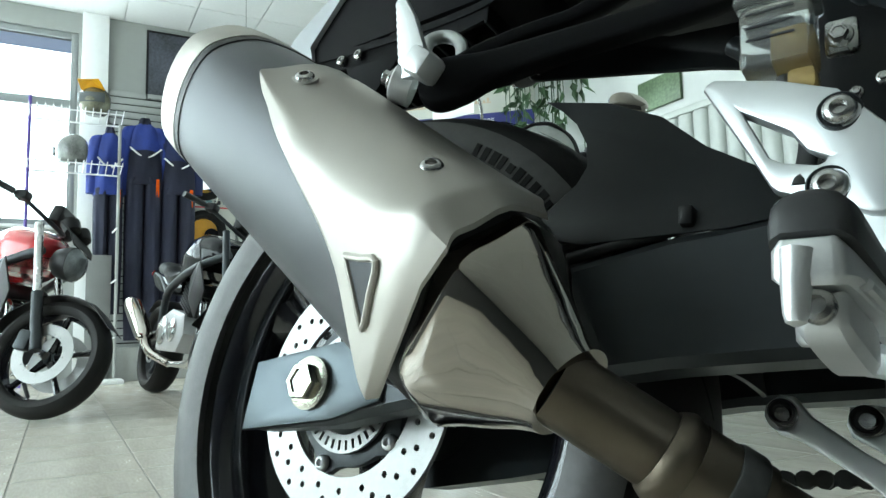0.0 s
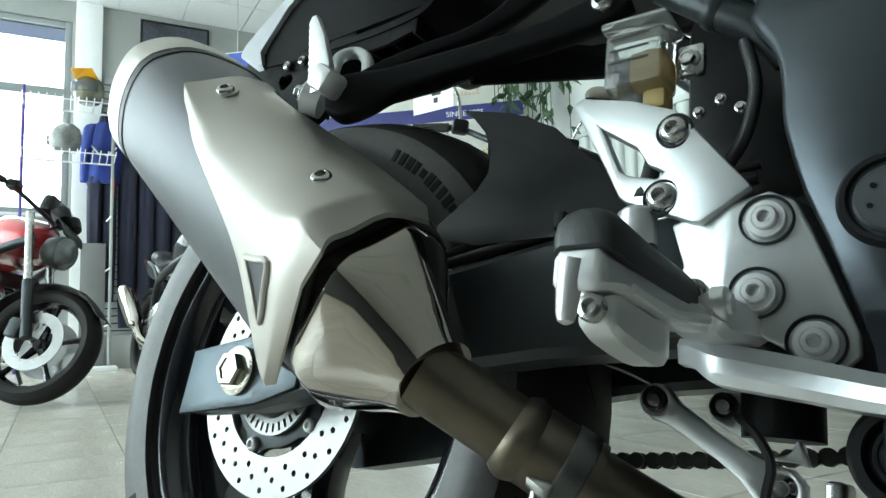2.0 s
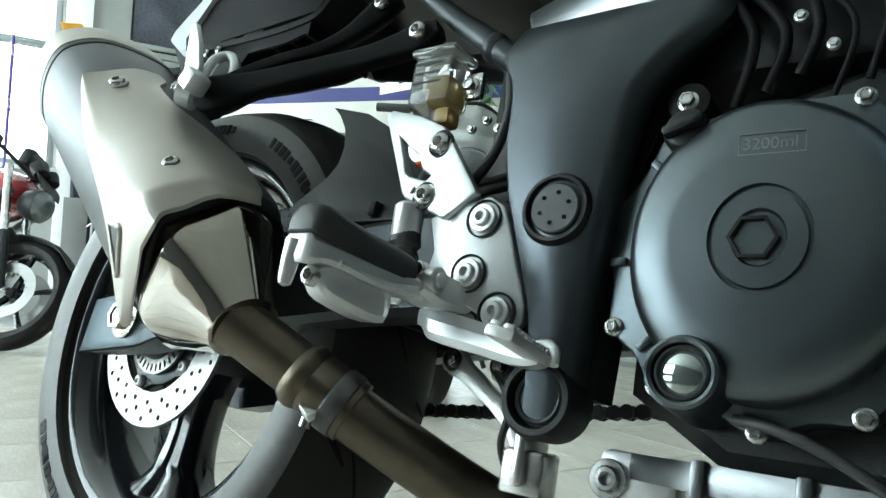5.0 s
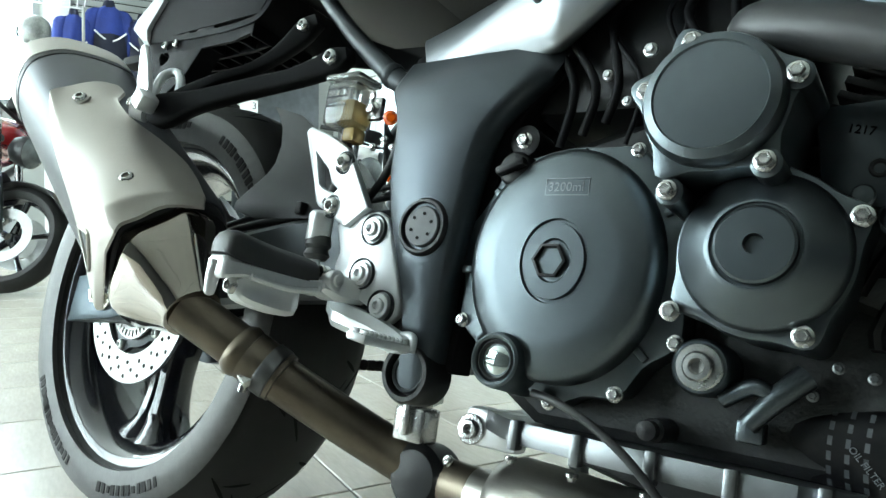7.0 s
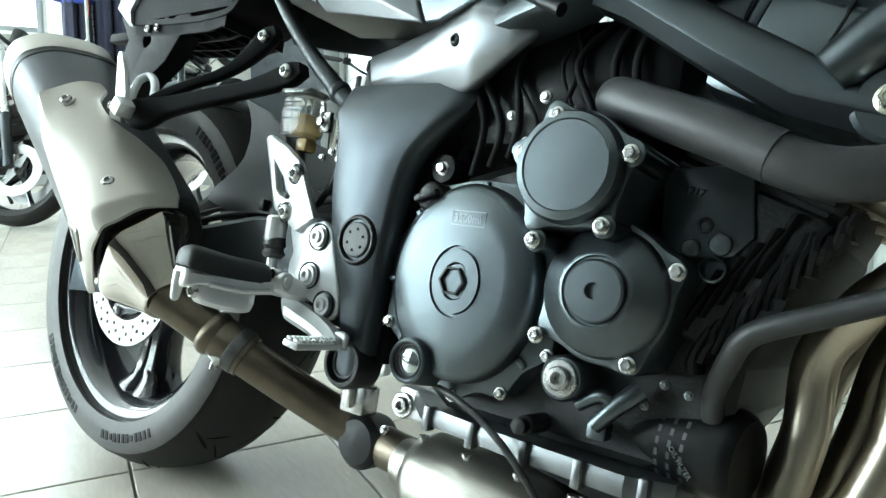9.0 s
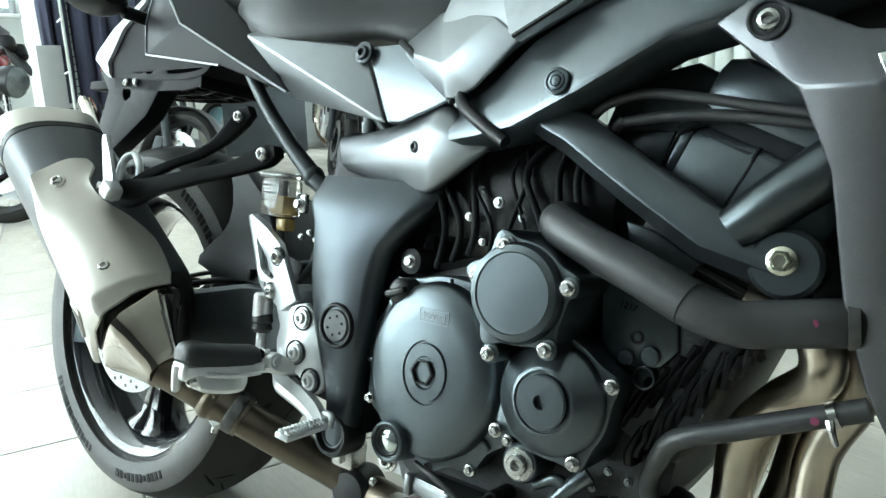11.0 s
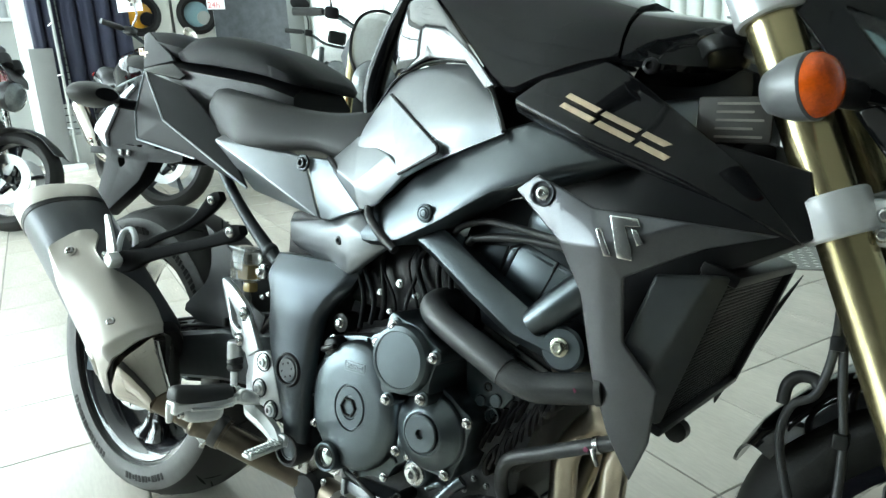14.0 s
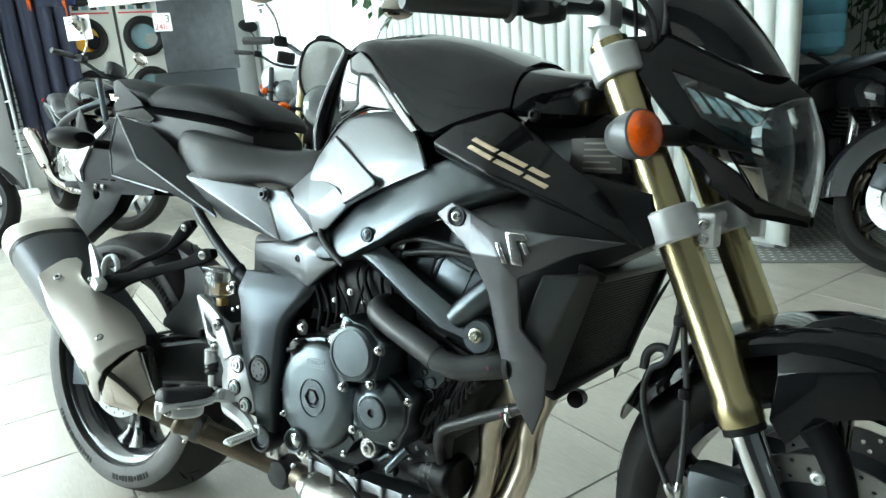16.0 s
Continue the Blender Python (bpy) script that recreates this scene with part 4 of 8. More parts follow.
# water pump, plug and sensor below
bm = nb()
lathe(bm, [(0.020, -0.04), (0.020, 0.0), (0.018, 0.003)], outward(0.805, -0.150, 0.326), 30)
pump = part("plug_boss", bm, ENGINE, crank)
bolt(pump, 0.805, -0.153, 0.326, 0.0105, "washer", STEEL, "drain_plug")
tube(bm := nb(), [(0.868, -0.130, 0.330), (0.852, -0.138, 0.312), (0.836, -0.140, 0.292)], [0.009, 0.008, 0.007], 12)
tube(bm, [(0.818, -0.138, 0.306), (0.838, -0.140, 0.318), (0.852, -0.138, 0.312)], 0.006, 10)
box(bm, (0.828, -0.138, 0.280), (0.846, -0.12, 0.296), 0.003)
part("pump_bracket", bm, ENGINE, crank)
lathe(bm := nb(), [(0.009, -0.02), (0.009, 0.022), (0.007, 0.024), (0.007, 0.034), (0.001, 0.035)], outward(0.775, -0.125, 0.277), 16)
part("pressure_sensor", bm, PLASTIC, crank)
tube(bm := nb(), [(0.679, -0.150, 0.288), (0.705, -0.156, 0.284), (0.735, -0.156, 0.272), (0.768, -0.154, 0.250), (0.80, -0.145, 0.214), (0.818, -0.130, 0.170)], 0.0034)
part("sensor_cable", bm, HOSE, crank)
bm = nb()
lathe(bm, [(0.008, -0.01), (0.008, 0.012), (0.006, 0.018)], outward(0.818, -0.118, 0.156), 12)
part("cable_plug", bm, STEEL, crank)
# black block ahead of the covers, with plugs
box(bm := nb(), (0.860, -0.138, 0.37), (0.975, 0.14, 0.50), 0.012, Matrix.Translation((0.93, 0, 0.44)) @ pose(0, 0, 0, 0, 20) @ Matrix.Translation((-0.93, 0, -0.44)))
gal = part("front_block", bm, CAST, crank)
plate(bm := nb(), [(0.862, 0.514), (0.932, 0.520), (0.940, 0.463), (0.926, 0.446), (0.905, 0.442), (0.880, 0.444), (0.868, 0.458)], -0.142, 0.012, bevel=0.004)
part("block_face", bm, ENGINE, gal, "satin black machined block face")
text(gal, "1217", Matrix.Translation((0.8815, -0.1424, 0.4945)) @ pose(0, 0, 0, 90) @ pose(0, 0, 0, 0, 0, -11), 0.0085, MATTE, "casting_number")
for x, z, r in ((0.894, 0.450, 0.0072), (0.916, 0.455, 0.0088), (0.913, 0.435, 0.0105)):
    deep = z < 0.44
    lathe(bm := nb(), [(r, -0.010), (r, 0.004), (r * 0.85, 0.005), (r * 0.7, -0.004 if deep else 0.005), (0.001, -0.004 if deep else 0.0055)], outward(x, -0.142, z), 22)
    part("core_plug", bm, ENGINE, gal)
plate(bm := nb(), arc(0.902, 0.469, 0.0065, 0, 330, 11), -0.144, 0.004, [arc(0.902, 0.469, 0.0035, 0, 330, 11)], 0.001)
part("seal_lug", bm, HOSE, gal)
for x, z in ((0.886, 0.338), (0.906, 0.334), (0.872, 0.318)):
    bolt(gal, x, -0.130, z, 0.0042, "flange", SUMP)
random.seed(8)
for i in range(13):
    u = i / 12
    low = V((0.905, -0.136, 0.352)).lerp(V((1.000, -0.136, 0.468)), u)
    lean = V((0.012, 0, 0.045)) * random.uniform(0.8, 1.15)
    if u > 0.75:
        lean *= 0.55
    row = []
    for k in range(5):
        c = low + lean * k / 4 + V((0.002 * random.uniform(-1, 1), -0.006 * math.sin(math.pi * k / 4) * random.uniform(0.5, 1.2), 0))
        h = random.uniform(0.0034, 0.0050)
        row.append([c + V((-h, 0.022, 0)), c + V((-h, 0, 0)), c + V((-0.3 * h, -0.004, 0)), c + V((0.5 * h, -0.003, 0)), c + V((h, 0.001, 0)), c + V((h, 0.022, 0))])
    part("casting_fin", rings(nb(), row), PLASTIC, crank, sharp=30)
for i in range(5):
    row = []
    for k in range(4):
        c = V((0.895 + 0.012 * i + 0.008 * k, -0.138 - 0.004 * (k % 2), 0.385 + 0.012 * i + 0.017 * k))
        row.append([c + V((dx, dy, 0)) for dx, dy in ((-0.005, 0.02), (-0.004, 0.0), (0.0, -0.004), (0.004, 0.0), (0.005, 0.02))])
    part("casting_fin", rings(nb(), row), PLASTIC, crank, sharp=40)
for a in (30, 88, 140, 185, 222, 255, 318):
    c, s = math.cos(radians(a)), math.sin(radians(a))
    box(bm := nb(), (0.088, -0.146, -0.003), (0.100, -0.137, 0.003), 0.0015, Matrix.Translation((CX, 0, CZ)) @ Matrix.Rotation(radians(-a), 4, "Y"))
    part("cover_rib", bm, ENGINE, clutch)
# oil filter
bm = nb()
m = Matrix.Translation((0.893, -0.078, 0.290)) @ V((0.96, -0.18, -0.04)).to_track_quat("Z", "Y").to_matrix().to_4x4()
lathe(bm, [(0.036, -0.05), (0.040, -0.048), (0.040, 0.046), (0.0385, 0.052), (0.034, 0.056), (0.001, 0.057)], m, 36)
filt = part("oil_filter", bm, mat("black filter enamel", (0.006, 0.006, 0.007), 0.3, spec=0.3), bike, "black oil filter with pale print")
bm = nb()
for i in range(7):
    a = radians(150 + 14 * i)
    for h in (-0.005, 0.006, 0.017):
        c, t = V((math.cos(a), math.sin(a), 0)), V((-math.sin(a), math.cos(a), 0))
        lo = 0.003 + 0.002 * ((i * 3) % 3)
        q = [m @ (c * 0.0404 + t * u + V((0, 0, h + w))) for u, w in ((-0.003, 0), (0.003, 0), (0.003, lo), (-0.003, lo))]
        bm.faces.new([bm.verts.new(p) for p in q])
part("filter_print", bm, mat("dim grey print", (0.045, 0.05, 0.055), 0.5), filt)
text(filt, "OIL FILTER", Matrix.Translation((0.893, -0.1205, 0.288)) @ pose(0, 0, 0, 90) @ pose(0, 0, 0, 0, 0, -48), 0.0060, mat("filter lettering grey", (0.12, 0.13, 0.14), 0.5), "filter_lettering")

# coolant hoses
tube(bm := nb(), [(0.822, -0.105, 0.566), (0.819, -0.148, 0.566), (0.832, -0.176, 0.560), (0.870, -0.190, 0.546), (0.92, -0.198, 0.528), (0.960, -0.202, 0.512)], 0.0190, 24)
part("coolant_hose", bm, HOSE, bike, "thick black rubber coolant hose")
tube(bm := nb(), [(0.945, -0.201, 0.517), (0.970, -0.202, 0.508), (0.995, -0.200, 0.503), (1.015, -0.196, 0.505), (1.050, -0.190, 0.512), (1.076, -0.176, 0.516)], 0.0180, 24)
ch = part("coolant_hose", bm, HOSE, bike, "thick black rubber coolant hose")
tube(bm := nb(), [(1.066, -0.187, 0.5145), (1.073, -0.186, 0.5155)], 0.0187, 24, straight=True)
part("hose_clamp", bm, DISCDARK, ch, "dark steel clamp band")
MARK = mat("pink paint mark", (0.16, 0.02, 0.06), 0.6)
part("paint_mark", lathe(nb(), [(0.0035, -0.001), (0.0030, 0.0008), (0.0003, 0.001)], outward(1.048, -0.2080, 0.5125), 14), MARK, ch, "small pink paint mark")
tube(bm := nb(), [(0.921, -0.108, 0.318), (0.922, -0.120, 0.340), (0.934, -0.142, 0.366), (0.944, -0.152, 0.385), (0.960, -0.155, 0.397), (0.994, -0.156, 0.412), (1.024, -0.157, 0.426), (1.085, -0.158, 0.453)], 0.0090, 18)
ch = part("water_hose", bm, HOSE, bike, "thin black rubber water hose")
tube(bm := nb(), [(1.060, -0.158, 0.4420), (1.0655, -0.158, 0.4445)], 0.0104, 16, straight=True)
clamp = part("hose_clamp", bm, STEEL, ch, "silver spring clamp with screw")
tube(bm := nb(), [(1.0615, -0.168, 0.440), (1.064, -0.170, 0.433), (1.068, -0.169, 0.423)], [0.0036, 0.0030, 0.0022], 8)
part("clamp_screw", bm, STEEL, clamp)
part("paint_mark", lathe(nb(), [(0.0035, -0.001), (0.0030, 0.0008), (0.0003, 0.001)], outward(1.052, -0.1665, 0.437), 14), MARK, ch, "small pink paint mark")

# frame: tail plate, pivot plate and spar
bm = nb()
facets(bm, [(0.455, -0.096, 0.645), (0.560, -0.118, 0.655), (0.668, -0.150, 0.684), (0.735, -0.168, 0.632), (0.655, -0.150, 0.577), (0.590, -0.128, 0.580), (0.470, -0.100, 0.603), (0.66, -0.172, 0.650), (0.66, -0.165, 0.61)],
       [(0, 1, 7, 6), (1, 2, 7), (2, 3, 7), (7, 3, 8), (8, 3, 4), (7, 8, 6), (8, 4, 5, 6)], 0.02, 0.007)
frame_end = part("frame_cover", bm, GREY, bike, "grey satin rear frame cover", 60)
bolt(frame_end, 0.639, -0.160, 0.629, 0.007, "socket", DUCT, "plug")
rows = []
for xl, xr, z, y in ((0.484, 0.664, 0.592, -0.140), (0.482, 0.660, 0.574, -0.150), (0.480, 0.652, 0.556, -0.157), (0.492, 0.632, 0.535, -0.161), (0.499, 0.613, 0.512, -0.164), (0.500, 0.605, 0.490, -0.164), (0.501, 0.601, 0.470, -0.164), (0.510, 0.595, 0.430, -0.164), (0.521, 0.591, 0.400, -0.163), (0.531, 0.587, 0.368, -0.160), (0.539, 0.583, 0.338, -0.157), (0.541, 0.579, 0.305, -0.154), (0.541, 0.575, 0.272, -0.150)):
    rows.append([(xl + (xr - xl) * k, y + d, z) for k, d in ((0, 0.022), (0, 0.006), (0.012, 0.002), (0.04, 0.0), (0.45, -0.001), (0.86, 0.0), (0.92, 0.002), (0.96, 0.006), (1.0, 0.012), (1.0, 0.022))])
pivot = part("pivot_plate", rings(nb(), list(zip(*[spline(c, 2) for c in zip(*rows)]))), COVER, bike, "satin graphite frame pivot plate", 50)
plate(bm := nb(), [(0.560, 0.585), (0.672, 0.590), (0.622, 0.53), (0.600, 0.45), (0.592, 0.40), (0.585, 0.29), (0.555, 0.29)], -0.130, 0.03, bevel=0.004)
part("inner_web", bm, MATTE, pivot)
part("pivot_ring", lathe(nb(), [(0.0275, -0.006), (0.0275, 0.004), (0.0250, 0.008), (0.0225, 0.008), (0.0210, 0.003), (0.0195, 0.003)], outward(0.554, -0.160, 0.417), 48), PLASTIC, pivot, "black rubber ring round the pivot cap")
part("pivot_cap", lathe(nb(), [(0.0194, 0.0), (0.0190, 0.0060), (0.0178, 0.0072), (0.001, 0.0076)], outward(0.554, -0.160, 0.417), 40), DUCT, pivot, "dark grey pivot cap with six small holes")
for i in range(6):
    a = radians(60 * i + 20)
    lathe(bm := nb(), [(0.0016, 0), (0.0016, 0.0006), (0.0004, 0.0006)], outward(0.554 + 0.0115 * math.cos(a), -0.1674, 0.417 + 0.0115 * math.sin(a)), 8)
    part("cap_hole", bm, GROOVE, pivot)
part("pedal_pivot_ring", lathe(nb(), [(0.028, -0.03), (0.028, 0.0), (0.025, 0.005), (0.021, 0.005), (0.019, -0.004), (0.001, -0.004)], outward(0.553, -0.152, 0.285), 40), PLASTIC, pivot)
part("pivot_bolt", lathe(nb(), [(0.018, -0.004), (0.018, -0.001), (0.0165, 0.0005), (0.0145, -0.0005), (0.014, -0.002), (0.001, -0.002)], outward(0.553, -0.152, 0.285), 32), SATIN, pivot, "dark sunken pivot bolt")
# spar: a loft along the tank with its upper and lower edges
bm = nb()
rows = []
for x, yo, zl, zh, dep in ((0.672, -0.158, 0.628, 0.683, 0.05), (0.73, -0.182, 0.632, 0.700, 0.05), (0.78, -0.196, 0.640, 0.733, 0.05), (0.85, -0.205, 0.672, 0.767, 0.05), (0.92, -0.206, 0.712, 0.796, 0.05), (1.00, -0.195, 0.738, 0.818, 0.05), (1.10, -0.14, 0.77, 0.84, 0.05), (1.18, -0.06, 0.80, 0.86, 0.05)):
    zm = zl + (zh - zl) * 0.45
    rows.append([(x, yo + dep, zl), (x, yo + 0.004, zl + 0.001), (x, yo - 0.004, zl + 0.007), (x, yo - 0.005, zl + 0.016), (x, yo + 0.008, zm + 0.006), (x, yo + 0.020, zh - 0.006), (x, yo + 0.026, zh), (x, yo + dep, zh)])
spar = part("frame_spar", rings(bm, rows), SPAR, bike, "satin graphite frame spar", 45)
part("frame_plug", lathe(nb(), [(0.0118, -0.004), (0.0118, 0.0015), (0.0108, 0.0022), (0.0095, 0.0022), (0.0090, 0.0010), (0.0080, 0.0010), (0.0074, 0.0024), (0.0052, 0.0028), (0.0046, 0.0016), (0.0040, 0.0030), (0.0005, 0.0034)], outward(0.827, -0.2095, 0.685), 36), FRAME, spar, "grey ringed frame plug")
tube(bm := nb(), [(0.694, -0.160, 0.692), (0.706, -0.176, 0.672), (0.742, -0.192, 0.650), (0.775, -0.198, 0.632)], 0.0065, 10)
part("spar_seam", bm, PLASTIC, spar)
# engine hanger arm down to the head bolt
bm = nb()
rows = []
for (x, z), w, y in zip(((0.792, 0.664), (0.835, 0.645), (0.90, 0.604), (0.965, 0.566), (1.02, 0.553)), (0.018, 0.020, 0.021, 0.022, 0.024), (-0.178, -0.184, -0.188, -0.190, -0.188)):
    n = V((0.47, 0, 0.88))
    c = V((x, y, z))
    rows.append([c + n * w * u + V((0, v, 0)) for u, v in ((-1, 0.03), (-1.0, 0.004), (-0.45, -0.008), (-0.3, -0.0085), (0.8, 0.001), (1, 0.006), (1, 0.03))])
hang = part("hanger_arm", rings(bm, rows), FRAME, bike, "satin graphite engine hanger arm", 35)
lathe(bm := nb(), [(0.0265, -0.03), (0.0265, 0.002), (0.023, 0.005), (0.001, 0.005)], outward(1.022, -0.190, 0.551), 32)
part("hanger_eye", bm, FRAME, hang)
bolt(hang, 1.020, -0.195, 0.553, 0.0122, "flange", NUT, "mount_bolt")
tube(bm := nb(), [(0.982, -0.192, 0.572), (1.01, -0.192, 0.596), (1.05, -0.188, 0.63)], [0.016, 0.020, 0.021], 18)
part("guard_boss", bm, FRAME, hang)
bolt(hang, 0.632, -0.138, 0.503, 0.0085, "flange", STEEL)
lathe(bm := nb(), [(0.0145, -0.03), (0.0145, 0.0), (0.010, 0.001)], outward(0.632, -0.138, 0.503), 24)
part("mount_washer", bm, PLASTIC, hang)
# dark interior behind the frame: throttle bodies and airbox
box(bm := nb(), (0.62, -0.12, 0.53), (0.86, 0.12, 0.66), 0.02)
air = part("throttle_body", bm, PLASTIC, bike, "black throttle body behind the frame")
random.seed(3)
for i in range(9):
    x = 0.66 + 0.02 * i
    tube(bm := nb(), [(x, -0.125, 0.50 + 0.01 * (i % 3)), (x + 0.012, -0.135, 0.55), (x + 0.03 * random.uniform(-1, 1), -0.128, 0.61), (x + 0.01, -0.12, 0.65)], random.choice((0.0022, 0.0028, 0.004)), 12)
    part("cable", bm, MATTE, air)
for x, z, r in ((0.735, 0.578, 0.0065), (0.765, 0.565, 0.005), (0.70, 0.56, 0.005), (0.72, 0.535, 0.0045)):
    bolt(air, x, -0.132, z, r, "flange", ALLOY, "fitting")
# cylinder side seen through the spar: pale cam cover ribs and hoses
for line, r in (([(0.842, 0.650), (0.847, 0.663), (0.861, 0.674), (0.894, 0.682), (0.938, 0.678), (0.985, 0.671), (1.04, 0.664)], 0.0046), ([(0.872, 0.658), (0.907, 0.663), (0.951, 0.665), (1.015, 0.660), (1.045, 0.656)], 0.0050), ([(0.86, 0.640), (0.866, 0.652), (0.873, 0.660)], 0.0056)):
    tube(bm := nb(), [(x, -0.168 + 0.006 * (r > 0.0048), z) for x, z in line], r, 12)
    part("coolant_line", bm, HOSE, bike)
plate(bm := nb(), [(0.845, 0.655), (0.860, 0.700), (0.925, 0.715), (1.03, 0.660), (1.03, 0.600), (0.950, 0.570), (0.865, 0.615)], -0.142, 0.09, bevel=0.006)
part("cam_side", bm, SATIN, crank, "satin black cam cover side")
for outline, y in (([(0.858, 0.632), (0.866, 0.652), (0.915, 0.654), (0.902, 0.612), (0.885, 0.598)], -0.1475), ([(0.919, 0.650), (0.932, 0.655), (0.912, 0.608), (0.905, 0.611)], -0.1495), ([(0.936, 0.654), (0.979, 0.638), (0.975, 0.625), (0.957, 0.586), (0.930, 0.590), (0.917, 0.613)], -0.1465), ([(0.984, 0.637), (1.016, 0.629), (1.004, 0.600), (0.975, 0.568), (0.963, 0.584), (0.981, 0.624)], -0.1455), ([(0.880, 0.572), (0.905, 0.566), (0.950, 0.542), (0.940, 0.530), (0.885, 0.552)], -0.1475)):
    part("cam_panel", plate(nb(), outline, y, 0.008, bevel=0.0022), COVER, crank, "graphite flat panel of the cam cover")
tube(bm := nb(), [(0.940, -0.146, 0.660), (0.926, -0.148, 0.655), (0.917, -0.148, 0.648), (0.903, -0.147, 0.611)], 0.0016, 6)
part("gasket_edge", bm, MATTE, crank)
tube(bm := nb(), [(0.985, -0.146, 0.642), (0.981, -0.147, 0.634), (0.978, -0.147, 0.624), (0.959, -0.147, 0.584)], 0.0018, 6)
part("gasket_edge", bm, MATTE, crank)
# subframe tubes and the rear foot peg hanger
tube(bm := nb(), [(0.30, -0.122, 0.725), (0.350, -0.127, 0.675), (0.402, -0.128, 0.628), (0.430, -0.128, 0.606), (0.455, -0.127, 0.586), (0.480, -0.122, 0.568), (0.495, -0.112, 0.545)], [0.0095, 0.0095, 0.0105, 0.0115, 0.0120, 0.0120, 0.010], 20)
sub = part("subframe_tube", bm, SATIN, bike, "black subframe tube")
tube(bm := nb(), [(0.446, -0.1275, 0.592), (0.451, -0.1270, 0.589), (0.456, -0.1265, 0.586)], [0.0130, 0.0145, 0.0130], 20)
part("weld_collar", bm, SATIN, sub)
tube(bm := nb(), [(0.30, 0.118, 0.735), (0.36, 0.120, 0.680), (0.465, 0.122, 0.575)], 0.0115, 14)
part("subframe_tube", bm, SATIN, bike, "black subframe tube")
OVAL = [(-0.0100 * math.cos(q) * abs(math.cos(q)) ** -0.65 if abs(math.cos(q)) > 0.01 else 0.0, math.sin(q) * abs(math.sin(q)) ** -0.65 if abs(math.sin(q)) > 0.01 else 0.0) for q in [math.pi * (2 * i + 1) / 14 for i in range(14)]]


def bracket_arm(line, halves, deep=1.0):
    """A cast arm with a rounded oblong section."""
    pts = spline(line, 4)
    hs = [v.x for v in spline([(h, 0, 0) for h in halves], 4)]
    rows = []
    for i, p in enumerate(pts):
        d = (pts[min(i + 1, len(pts) - 1)] - pts[max(i - 1, 0)]).normalized()
        up = (V((0, 0, 1)) - d * d.z).normalized()
        out = d.cross(up)
        rows.append([p + out * (a * deep) + up * (b * hs[i]) for a, b in OVAL])
    return rings(nb(), rows)


grab = part("foot_peg_hanger", bracket_arm([(0.388, -0.134, 0.617), (0.372, -0.137, 0.611), (0.352, -0.142, 0.602), (0.32, -0.153, 0.589), (0.28, -0.168, 0.577), (0.24, -0.184, 0.564), (0.205, -0.198, 0.552), (0.185, -0.208, 0.543), (0.168, -0.216, 0.537), (0.158, -0.220, 0.535)], (0.008, 0.0145, 0.0130, 0.0105, 0.0105, 0.0115, 0.0135, 0.0190, 0.0200, 0.0120)), MATTE, bike, "black two armed pillion peg hanger", 50)
part("upper_arm", bracket_arm([(0.322, -0.131, 0.671), (0.308, -0.134, 0.662), (0.296, -0.140, 0.645), (0.278, -0.149, 0.624), (0.254, -0.163, 0.604), (0.225, -0.181, 0.588), (0.195, -0.198, 0.568), (0.178, -0.208, 0.552)], (0.008, 0.0135, 0.0120, 0.0085, 0.0065, 0.0060, 0.0075, 0.0090), 0.8), MATTE, grab, sharp=50)
bolt(grab, 0.371, -0.147, 0.612, 0.0098, "socket", STEEL)
bolt(grab, 0.309, -0.143, 0.662, 0.0085, "socket", STEEL)
saw = [(0.1315 + 0.0135 * k / 18 - (0.0012 if k % 2 else 0), 0.614 - 0.062 * k / 18) for k in range(19)]
plate(bm := nb(), [(0.139, 0.6185)] + [(0.1335, 0.6185)] + saw + [(0.150, 0.538), (0.170, 0.538), (0.168, 0.562), (0.154, 0.594)], -0.237, 0.006, bevel=0.0005)
peg2 = part("folding_peg", bm, ALLOY, grab, "bright alloy folded pillion peg blade")
box(bm := nb(), (0.162, -0.252, 0.530), (0.186, -0.228, 0.552), 0.005, Matrix.Translation((0.174, 0, 0.541)) @ pose(0, 0, 0, 0, 35) @ Matrix.Translation((-0.174, 0, -0.541)))
part("peg_block", bm, ALLOY, grab)
lathe(bm := nb(), [(0.016, -0.012), (0.016, 0.004), (0.012, 0.006)], Matrix.Translation((0.138, -0.226, 0.543)) @ pose(0, 0, 0, 75, 0, -50), 18)
part("peg_washer", bm, ALLOY, grab)
bolt(grab, 0, 0, 0, 0.009, "flange", STEEL, turn=Matrix.Translation((0.133, -0.231, 0.545)) @ pose(0, 0, 0, 75, 0, -50))
tube(bm := nb(), [(0.160, -0.225, 0.552), (0.150, -0.212, 0.585), (0.160, -0.202, 0.594), (0.178, -0.204, 0.580), (0.185, -0.208, 0.556)], 0.0055, 10)
part("peg_spring", bm, WHITEALLOY, grab)

